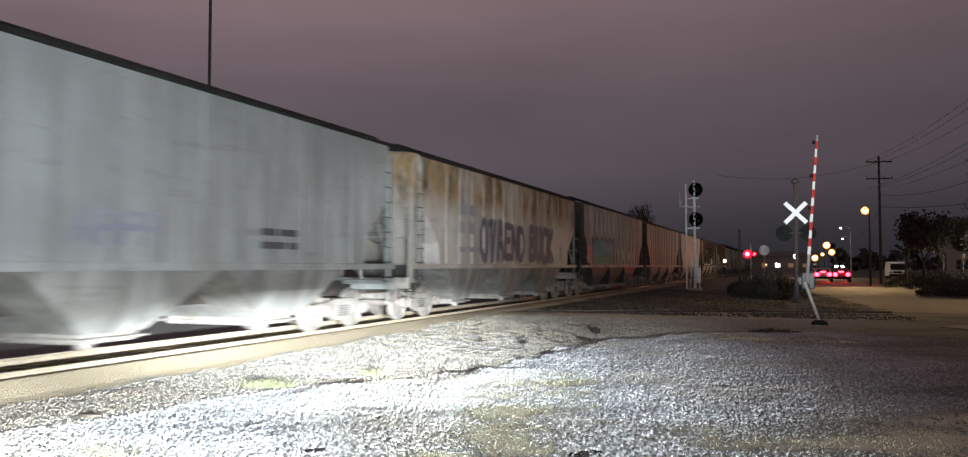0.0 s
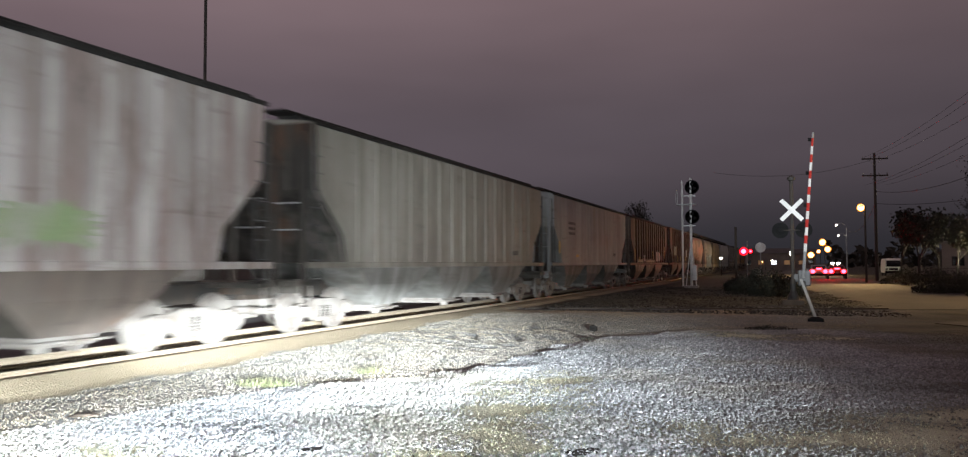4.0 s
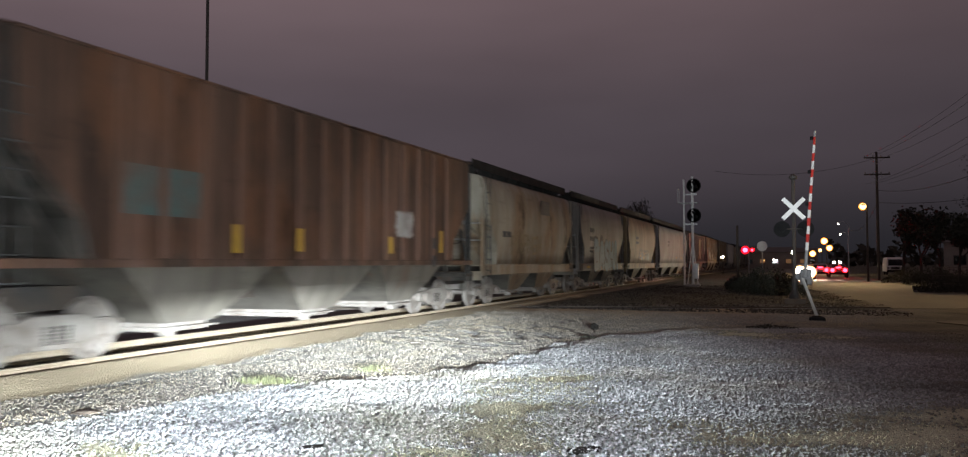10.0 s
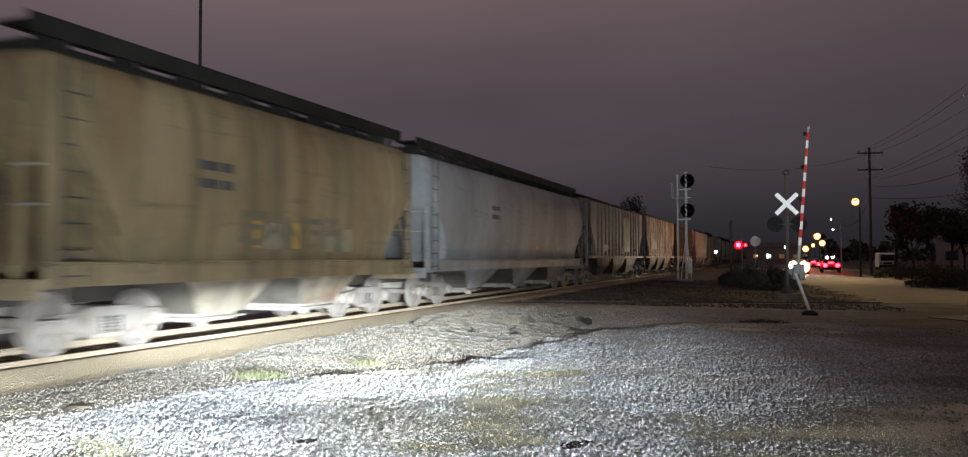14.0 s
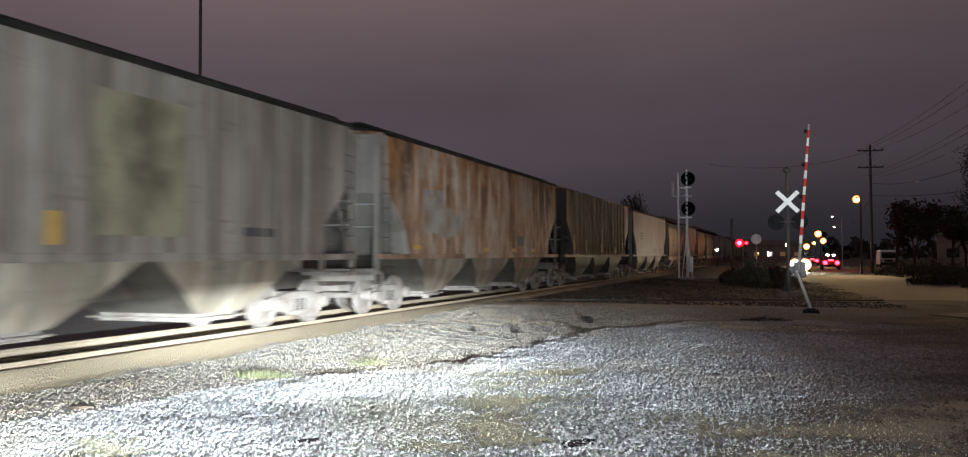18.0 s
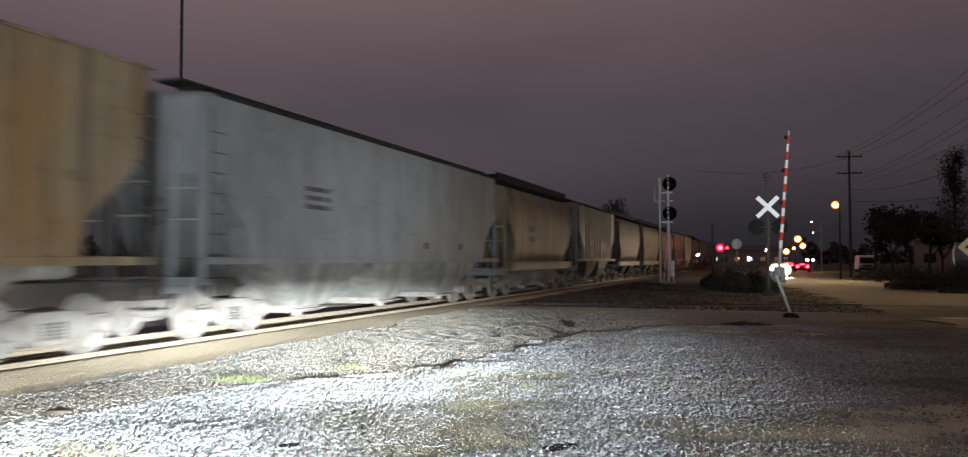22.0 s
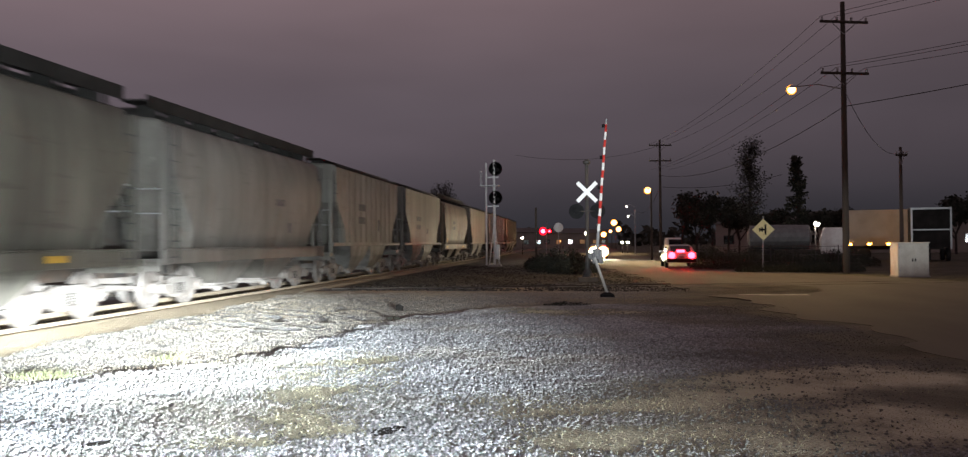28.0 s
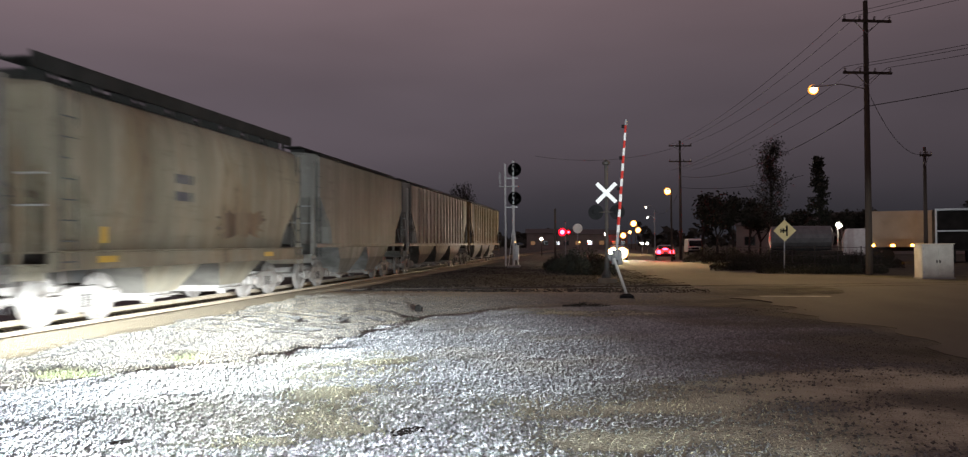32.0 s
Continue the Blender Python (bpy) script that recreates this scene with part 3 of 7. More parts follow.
def scatter(name, count, where, size, mat, label, category, seed):
    """Many small angular stones in one mesh; where(rng, n) gives their x, y, z."""
    rng = np.random.default_rng(seed)
    x, y, z = where(rng, count)
    count = len(x)
    base = np.array([(1, 0, 0), (-1, 0, 0), (0, 1, 0), (0, -1, 0), (0, 0, 1), (0, 0, -1)], np.float32)
    tri = np.array([(0, 2, 4), (2, 1, 4), (1, 3, 4), (3, 0, 4), (2, 0, 5), (1, 2, 5), (3, 1, 5), (0, 3, 5)])
    clean = gravel_share(x, y)
    s = ((size[0] + (size[1] - size[0]) * rng.random(count) ** 2) * (0.72 + 0.28 * clean))[:, None, None]
    v = base[None] * s * (0.7 + 0.6 * rng.random((count, 6, 1))) + (rng.random((count, 6, 3)) - 0.5) * s * 0.7
    a = rng.random(count) * 2 * np.pi
    c, sn = np.cos(a)[:, None], np.sin(a)[:, None]
    v = np.stack([v[..., 0] * c - v[..., 1] * sn, v[..., 0] * sn + v[..., 1] * c, v[..., 2] * 0.85], -1)
    v += np.stack([x, y, z], -1)[:, None, :] + np.array([0, 0, 0.2]) * s
    f = (tri[None] + 6 * np.arange(count)[:, None, None]).reshape(-1, 3)
    me = bpy.data.meshes.new(name)
    me.vertices.add(count * 6)
    me.vertices.foreach_set("co", v.reshape(-1).astype(np.float32))
    me.loops.add(len(f) * 3)
    me.loops.foreach_set("vertex_index", f.reshape(-1).astype(np.int32))
    me.polygons.add(len(f))
    me.polygons.foreach_set("loop_start", np.arange(0, len(f) * 3, 3, dtype=np.int32))
    me.update(calc_edges=True)
    clear = me.attributes.new("clean", "FLOAT", "POINT")
    clear.data.foreach_set("value", np.repeat(clean, 6).astype(np.float32))
    me.materials.append(mat)
    return tagged(new(name, me), label, category, kind="stuff")


def stone_material(name, dark, light, tint, earth=0.0):
    m = bpy.data.materials.new(name)
    m.use_nodes = True
    n, l = m.node_tree.nodes, m.node_tree.links
    b = n["Principled BSDF"]
    b.inputs["Roughness"].default_value = 0.9
    b.inputs["Specular IOR Level"].default_value = 0.25
    geo = n.new("ShaderNodeNewGeometry")
    r = n.new("ShaderNodeValToRGB")
    r.color_ramp.elements[0].color, r.color_ramp.elements[1].color = (*dark, 1), (*light, 1)
    mid = r.color_ramp.elements.new(0.5)
    mid.color = (*tint, 1)
    l.new(geo.outputs["Random Per Island"], r.inputs[0])
    co = n.new("ShaderNodeTexCoord")
    no = n.new("ShaderNodeTexNoise")
    no.inputs["Scale"].default_value = 0.8
    l.new(co.outputs["Object"], no.inputs["Vector"])
    mr = n.new("ShaderNodeMapRange")
    mr.inputs["To Min"].default_value, mr.inputs["To Max"].default_value = 0.65, 1.3
    l.new(no.outputs["Fac"], mr.inputs["Value"])
    sc = n.new("ShaderNodeVectorMath")
    sc.operation = "SCALE"
    # tan dust in broad patches, and earth where the stones thin out
    no2 = n.new("ShaderNodeTexNoise")
    no2.inputs["Scale"].default_value, no2.inputs["Detail"].default_value = 0.33, 3.0
    l.new(co.outputs["Object"], no2.inputs["Vector"])
    dr = n.new("ShaderNodeMapRange")
    dr.inputs["From Min"].default_value, dr.inputs["From Max"].default_value, dr.inputs["To Max"].default_value = 0.48, 0.66, 0.5
    l.new(no2.outputs["Fac"], dr.inputs["Value"])
    dust = n.new("ShaderNodeMix")
    dust.data_type = "RGBA"
    dust.inputs["B"].default_value = (tint[0] * 1.1, tint[1] * 0.95, tint[2] * 0.68, 1)
    l.new(dr.outputs[0], dust.inputs["Factor"])
    l.new(r.outputs[0], dust.inputs["A"])
    at = n.new("ShaderNodeAttribute")
    at.attribute_name = "clean"
    er = n.new("ShaderNodeMapRange")
    er.inputs["From Min"].default_value, er.inputs["From Max"].default_value = 0.74, 0.22
    er.inputs["To Max"].default_value = 0.85 * earth
    l.new(at.outputs["Fac"], er.inputs["Value"])
    soil = n.new("ShaderNodeMix")
    soil.data_type = "RGBA"
    soil.inputs["B"].default_value = (0.10, 0.096, 0.072, 1)
    l.new(er.outputs[0], soil.inputs["Factor"])
    l.new(dust.outputs["Result"], soil.inputs["A"])
    l.new(soil.outputs["Result"], sc.inputs[0])
    l.new(mr.outputs[0], sc.inputs["Scale"])
    l.new(sc.outputs[0], b.inputs["Base Color"])
    return m


def on_lot(rng, n):
    """Places on the gravel lot, thicker near the camera's side."""
    y = 4.2 + 17.5 * rng.random(n) ** 1.35
    x = -9.4 + 14.2 * rng.random(n)
    share = gravel_share(x, y)
    keep = (rng.random(n) < smooth_step(0.0, 0.75, share)) & (bank_side(x, y) < 0.25) & (x > -1.45 * y) & (x < 0.55 * y + 0.5)
    x, y = x[keep], y[keep]
    return x, y, ground_height(x, y)


def on_slope(rng, n):
    """Places on the bank between the ledge and the tracks."""
    y = 5.0 + 24.0 * rng.random(n) ** 1.15
    x = -9.3 + 11.3 * rng.random(n)
    d = bank_side(x, y)
    keep = (d > 0.12) & (rng.random(n) < (0.35 + 0.65 * gravel_share(x, y)) * (1 - 0.93 * dust_share(x, y))) & (y - 0.263 * (x + 10.7) < 26.4) & (x > -1.45 * y)
    x, y = x[keep], y[keep]
    return x, y, ground_height(x, y)


def on_verge(rng, n):
    """Places on the rough ground beyond the crossing track."""
    y = 26.5 + 32 * rng.random(n) ** 1.3
    x = -8.6 + 12.0 * rng.random(n)
    edge = 3.4 - 0.085 * (y - 28)
    keep = (np.abs(y - 0.263 * (x + 10.7) - 27.2) > 1.4) & (x < edge + 0.4 * np.sin(1.7 * y)) & (rng.random(n) < 0.35 + 0.65 * np.sin(0.7 * x + 0.4 * y) ** 2)
    x, y = x[keep], y[keep]
    return x, y, ground_height(x, y)


def on_bed(rng, n):
    """Places on the ballast shoulder and between the ties of the main track."""
    y = 4 + 46 * rng.random(n) ** 1.4
    x = TRACK_X + 0.72 - 2.6 * rng.random(n)
    d = np.abs(np.abs(x - TRACK_X) - 0.7525)
    keep = (d > 0.09) & (((y % 0.53) > 0.25) | (np.abs(x - TRACK_X) > 1.28)) & (x < -9.99)
    x, y = x[keep], y[keep]
    return x, y, np.full(len(x), -0.012) + 0.01 * rng.random(len(x))


def build_grass():
    """Short thin blades on the grass patches, taller green ones in the tufts."""
    rng = np.random.default_rng(5)

    def blades(name, spots, density, tall, mat, label):
        count = [int(density * rx * ry) + 60 for _, _, rx, ry in spots]
        spot = np.repeat(np.array(spots), count, axis=0)
        n = len(spot)
        x, y = spot[:, 0] + rng.normal(size=n) * spot[:, 2] * 0.6, spot[:, 1] + rng.normal(size=n) * spot[:, 3] * 0.6
        z = ground_height(x, y) - 0.004
        a, h = rng.random(n) * 6.28, tall * (0.4 + 1.1 * rng.random(n))
        dx, dy = 0.006 * np.cos(a), 0.006 * np.sin(a)
        lx, ly = rng.normal(size=n) * h * 0.5, rng.normal(size=n) * h * 0.5
        vs = np.stack([x - dx, y - dy, z, x + dx, y + dy, z, x + lx, y + ly, z + h], -1).reshape(-1, 3).tolist()
        fs = np.arange(3 * n).reshape(-1, 3).tolist()
        me = bpy.data.meshes.new(name)
        me.from_pydata(vs, [], fs)
        me.materials.append(mat)
        tagged(new(name, me), label, "grass", kind="stuff")

    blades("grass", GRASS_PATCHES, 900, 0.020, material("grass_blades", (0.50, 0.47, 0.31), 0.8, 0.0, (0.32, 0.32, 0.18), 0.5, 0.9, 8, 0), "short thin yellowish grass growing through gravel")
    blades("grass_tuft", TUFTS, 5200, 0.085, material("green_blades", (0.11, 0.13, 0.065), 0.8, 0.0, (0.20, 0.19, 0.11), 1.5, 0.9, 8, 0), "low green grass tuft beside the washed ledge")


def strip(name, left, right, z, mat, label, category):
    """A flat strip between two lines of (x, y) points."""
    bm = bmesh.new()
    a = [bm.verts.new((x, y, z)) for x, y in left]
    b = [bm.verts.new((x, y, z)) for x, y in right]
    for i in range(len(a) - 1):
        bm.faces.new((a[i], b[i], b[i + 1], a[i + 1]))
    ext = bmesh.ops.extrude_face_region(bm, geom=bm.faces[:])
    for v in ext["geom"]:
        if isinstance(v, bmesh.types.BMVert):
            v.co.z -= 0.08
    return solid(name, bm, mat, label, category, kind="structure")


def rail_outline():
    """Foot, web and head of a rail, as (across, up) from its foot's middle."""
    half = ((0.075, 0.0), (0.075, 0.012), (0.012, 0.03), (0.010, 0.125), (0.036, 0.135), (0.037, 0.158))
    return [(a, z) for a, z in half] + [(-a, z) for a, z in reversed(half)]


def build_rail(name, a, c, base, parent, head_mat=None):
    """One rail from a to c: rusty body with a worn bright head."""
    a, c = Vector((*a, base)), Vector((*c, base))
    length = (c - a).length
    m = Matrix.Translation(a) @ Matrix.Rotation(math.atan2((c - a).y, (c - a).x), 4, "Z")
    bm = slab(rail_outline(), 0, length)
    ob = part(name, bm, head_mat or RAIL_SIDE, parent, "", m)
    head = boxes((0, length, -0.034, 0.034, 0.158, 0.170))
    part("rail_head", head, head_mat or RAIL_HEAD, ob, "worn running surface")
    return ob


RAIL_DULL = material("dull_rail_head", (0.10, 0.085, 0.07), 0.75, 0.2, (0.06, 0.05, 0.045), 3.0, 0.5, 40, 0.1)


def build_tracks():
    main = thing("railway_track", "ballasted main track with rusty rails and worn heads", "railway track", kind="structure")
    for side in (-1, 1):
        build_rail("rail", (TRACK_X + side * 0.7525, -60), (TRACK_X + side * 0.7525, 700), RAIL_TOP - 0.17, main)
    cross = thing("crossing_track", "second track that crosses the main line on the level", "railway track", kind="structure")
    way = Vector((11.4, 3.0)).normalized()
    off = Vector((-way.y, way.x)) * 0.7525
    mid = Vector((TRACK_X, 27.2))
    for side in (-1, 1):
        build_rail("rail", mid + way * 2.2 + off * side, mid + way * 14.6 + off * side, RAIL_TOP - 0.285, cross, RAIL_DULL)
        build_rail("rail", mid + way * 14.6 + off * side, mid + way * 60 + off * side, RAIL_TOP - 0.325, cross, RAIL_DULL)
        a, c = mid - way * 60 + off * side, mid - way * 2.2 + off * side
        build_rail("rail", a, c, RAIL_TOP - 0.285, cross, RAIL_DULL)
    tie = lambda: boxes((-1.3, 1.1, -0.115, 0.115, -0.17, -0.002), bevel=0.012)
    for i in range(210):
        part("tie", shared(("tie",), tie, TIE), TIE, main, "", pose(TRACK_X + random.uniform(-0.03, 0.03), 3 + i * 0.53, 0, 0, 0, random.uniform(-0.8, 0.8)))
    turn = math.degrees(math.atan2(way.y, way.x)) + 90
    for i in range(70):
        p = mid + way * (2.6 + i * 0.53)
        if p.x < 3.6:
            part("tie", shared(("tie",), tie, TIE), TIE, cross, "", pose(p.x, p.y, -0.115, 0, 0, turn + random.uniform(-1, 1)))


def build_road():
    asphalt = material("asphalt", (0.064, 0.058, 0.050), 0.85, 0.0, (0.036, 0.033, 0.030), 0.5, 0.9, 45, 0.5, 0.01, (1, 0.3, 1))
    left = [(6.6, -40), (5.4, 8), (5.1, 13), (4.3, 22), (3.6, 28), (1.6, 45), (0.4, 60), (-0.4, 90), (-0.8, 140), (-1.0, 600)]
    right = [(17.0, -40), (16.2, 8), (16.0, 18), (15.4, 26), (15.0, 31), (13.0, 38), (9.0, 47), (7.6, 60), (7.0, 90), (6.6, 140), (6.5, 600)]
    def worn(edge):
        """The broken rim of the asphalt."""
        out = []
        for (ax, ay), (bx, by) in zip(edge, edge[1:]):
            n = max(1, int((by - ay) / 0.4)) if 4 < by < 65 else 1
            for k in range(n):
                u = k / n
                y = ay + (by - ay) * u
                j = 0.0 if n == 1 else 0.30 * math.sin(0.9 * y) + 0.2 * math.sin(2.7 * y + 1) + random.uniform(-0.14, 0.14)
                out.append((ax + (bx - ax) * u + j, y))
        return out + [edge[-1]]

    ys = [p[1] for p in worn(left)]
    left = worn(left)
    right = [(float(np.interp(y, [p[1] for p in right], [p[0] for p in right])), y) for y in ys]
    strip("road", left, right, 0.006, asphalt, "worn grey asphalt road with a wide apron", "road")
    side = strip("side_road", [(14.4, 34), (24, 33.5), (70, 34)], [(16.2, 24), (26, 25), (70, 26)], 0.002, asphalt, "asphalt side road joining the main road", "road")
    line = material("road_line", (0.26, 0.255, 0.24), 0.7, 0.0, (0.09, 0.085, 0.08), 2.0, 1.0, 30, 0.1)
    bm = bmesh.new()
    box(bm, 4.6, 6.6, 25.3, 25.75, 0.004, 0.011)
    solid("stop_line", bm, line, "faded white stop line on the asphalt", "road marking", kind="structure")


build_ground()
build_road()
build_tracks()

# ---- the train ----


def wheel_mesh():
    return lathe([(0.09, -0.07), (0.13, -0.06), (0.34, -0.03), (0.40, -0.065), (0.475, -0.065), (0.478, -0.035), (0.455, -0.03), (0.452, 0.06),
                  (0.40, 0.06), (0.35, 0.012), (0.14, 0.03), (0.10, 0.075)], 28, "x")


def side_frame_mesh():
    """A cast side frame with its two window openings shaped by the outline."""
    out = [(-1.17, 0.36), (-1.17, 0.58), (-0.98, 0.63), (-0.72, 0.60), (-0.42, 0.70), (0.42, 0.70), (0.72, 0.60), (0.98, 0.63), (1.17, 0.58), (1.17, 0.36),
           (0.98, 0.32), (0.74, 0.40), (0.40, 0.22), (-0.40, 0.22), (-0.74, 0.40), (-0.98, 0.32)]
    bm = slab(out, -0.055, 0.055)
    bmesh.ops.bevel(bm, geom=bm.edges[:], offset=0.012, segments=1, affect="EDGES")
    box(bm, -0.10, 0.10, -0.34, 0.34, 0.22, 0.30, 0.01)
    return bm


def spring_mesh():
    bm = bmesh.new()
    rings = []
    for k in range(11):
        z, r = 0.30 + k * 0.025, 0.078 if k % 2 else 0.055
        rings.append([bm.verts.new((r * math.cos(2 * math.pi * i / 10), r * math.sin(2 * math.pi * i / 10), z)) for i in range(10)])
    for a, b in zip(rings, rings[1:]):
        for i in range(10):
            bm.faces.new((a[i], a[(i + 1) % 10], b[(i + 1) % 10], b[i]))
    return bm


WHEELSETS = {-1: [], 1: []}


def bogie(parent, y):
    """Bolster with side frames, springs, bearings and two rolling wheelsets."""
    bolster = part("bogie", shared(("bolster",), lambda: boxes((-1.02, 1.02, -0.19, 0.19, 0.46, 0.70), (-0.3, 0.3, -0.3, 0.3, 0.70, 0.80), bevel=0.02), STEEL_TRUCK), STEEL_TRUCK, parent, "dusty cast-steel bogie", pose(0, y, 0))
    for s in (-1, 1):
        part("side_frame", shared(("side_frame",), side_frame_mesh, STEEL_TRUCK), STEEL_TRUCK, bolster, "", pose(s * 1.02, 0, 0))
        for k in (-1, 0, 1):
            part("spring", shared(("spring",), spring_mesh, STEEL_DARK), STEEL_DARK, bolster, "", pose(s * 1.03, k * 0.16, 0))
        for w in (-1, 1):
            part("bearing_cap", shared(("bearing_cap",), lambda: lathe([(0.05, -0.1), (0.13, -0.09), (0.13, 0.07), (0.10, 0.10), (0.03, 0.11)], 14), STEEL_TRUCK), STEEL_TRUCK, bolster, "", pose(s * 1.09, w * 0.89, 0.455))
    for w in (-1, 1):
        def wheelset():
            bm = rods(((-1.0, 0, 0), (1.0, 0, 0), 0.08), sides=12)
            for s in (-1, 1):
                t = wheel_mesh()
                me = bpy.data.meshes.new("tmp")
                t.to_mesh(me)
                t.free()
                me.transform(Matrix.Translation((s * 0.76, 0, 0)) @ Matrix.Diagonal((s, 1, 1, 1)))
                bm.from_mesh(me)
                bpy.data.meshes.remove(me)
            return bm
        ob = part("wheelset", shared(("wheelset",), wheelset, WHEEL), WHEEL, bolster, "", pose(0, w * 0.89, 0.455))
        WHEELSETS[w].append(ob)


def ladder_mesh(height):
    rows = [((0, s * 0.2, 0), (0, s * 0.2, height), 0.018) for s in (-1, 1)]
    rows += [((0.02, -0.2, 0.12 + 0.36 * k), (0.02, 0.2, 0.12 + 0.36 * k), 0.014) for k in range(int(height / 0.36))]
    return rods(*rows, sides=6)


def letter(rng, c, w, z0, h, weight, lean=0.15):
    """One loose painted letter: a connected ribbon that turns back on itself."""
    rim = [(-w, 0), (-w, 0.5), (-w, 1), (0, 1), (w, 1), (w, 0.5), (0, 0.5), (w, 0), (0, 0)]
    k = rng.randrange(4)
    path = ([rim[0], rim[2], rim[4], rim[5], rim[1]], [rim[0], rim[2], rim[7], rim[4]], [rim[4], rim[2], rim[0], rim[7], rim[5], rim[6]], [rim[2], rim[0], rim[6], rim[7], rim[4]])[k]
    pts = [Vector((c + a + lean * z * h + rng.uniform(-0.1, 0.1) * w, z0 + z * h + rng.uniform(-0.05, 0.05) * h)) for a, z in path]
    bm = bmesh.new()
    rows = []
    for i, p in enumerate(pts):
        d = (pts[min(i + 1, len(pts) - 1)] - pts[max(i - 1, 0)]).normalized()
        n = Vector((-d.y, d.x)) * weight * rng.uniform(0.8, 1.2)
        d = d * weight * (-1 if i == 0 else 1 if i == len(pts) - 1 else 0)
        rows.append([bm.verts.new((x, *(p + d + n * s))) for x, s in ((-0.002, -1), (-0.002, 1), (0.002, 1), (0.002, -1))])
    for a, b in zip(rows, rows[1:]):
        for i in range(4):
            bm.faces.new((a[i], a[(i + 1) % 4], b[(i + 1) % 4], b[i]))
    bm.faces.new(rows[0])
    bm.faces.new(rows[-1][::-1])
    return bm


STROKES = {
    "O": [[(0.3, 0.05), (0.05, 0.3), (0.0, 0.7), (0.25, 1.0), (0.75, 1.0), (1.0, 0.7), (0.95, 0.25), (0.7, 0.0), (0.3, 0.05)]],
    "V": [[(-0.1, 0.92), (0.45, 0.98)], [(0.2, 0.95), (0.42, 0.0), (0.95, 1.0)]],
    "A": [[(0.0, 0.0), (0.35, 0.95), (0.6, 0.98), (0.95, 0.0)], [(0.15, 0.38), (0.85, 0.36)]],
    "E": [[(1.0, 0.95), (0.05, 0.98), (0.0, 0.02), (1.0, 0.05)], [(0.0, 0.5), (0.8, 0.52)]],
    "N": [[(0.0, 0.0), (0.05, 1.0), (0.95, 0.02), (1.0, 1.0)]],
    "D": [[(0.0, 0.0), (0.0, 1.0), (0.6, 0.95), (0.95, 0.6), (0.9, 0.3), (0.5, 0.02), (0.0, 0.0)]],
    "B": [[(0.0, 0.0), (0.05, 1.0), (0.75, 0.95), (0.85, 0.7), (0.2, 0.52), (0.9, 0.4), (0.95, 0.1), (0.0, 0.0)]],
    "U": [[(0.0, 1.0), (0.05, 0.15), (0.4, 0.0), (0.8, 0.1), (0.95, 1.0)]],
    "C": [[(0.95, 0.9), (0.4, 1.0), (0.0, 0.65), (0.05, 0.25), (0.45, 0.0), (1.0, 0.08)]],
    "K": [[(0.05, 1.0), (0.0, 0.0)], [(0.95, 1.0), (0.1, 0.48), (1.0, 0.0)]],
    "S": [[(0.95, 0.85), (0.5, 1.0), (0.05, 0.8), (0.3, 0.55), (0.85, 0.45), (0.95, 0.15), (0.5, 0.0), (0.0, 0.12)]],
    "H": [[(0.05, 1.0), (0.0, 0.0)], [(0.95, 0.98), (1.0, 0.0)], [(0.0, 0.5), (1.0, 0.48)]],
}


def stroked(rng, sign, y0, width, z0, height, weight):
    """One sprayed letter of uneven ribbons with rounded joints."""
    bm = bmesh.new()
    lift = 0.0
    for path in STROKES[sign]:
        pts = [Vector((y0 + a * width + rng.uniform(-0.03, 0.03) * width, z0 + b * height + rng.uniform(-0.02, 0.02) * height)) for a, b in path]
        for p, q in zip(pts, pts[1:]):
            d = (q - p).normalized()
            n = Vector((-d.y, d.x)) * weight * rng.uniform(0.85, 1.15)
            d = d * weight * 0.7
            slab([tuple(v) for v in (p - n, q - n, q + d - n * 0.5, q + d + n * 0.5, q + n, p + n, p - d + n * 0.5, p - d - n * 0.5)], lift - 0.001, lift + 0.001, bm)
            lift += 0.0003
    return bm


def blob(rng, y0, y1, z0, z1, n=40, rough=0.12):
    """A flat painted patch with an uneven rim, as a slab outline."""
    cy, cz, a, b = (y0 + y1) / 2, (z0 + z1) / 2, (y1 - y0) / 2, (z1 - z0) / 2
    pts = []
    for i in range(n):
        t = 2 * math.pi * i / n
        c, s = math.cos(t), math.sin(t)
        k = (abs(c) ** 5 + abs(s) ** 5) ** (-1 / 5) * (1 - rough * rng.random())
        pts.append((cy + a * c * k, cz + b * s * k))
    return slab(pts, -0.002, 0.002)


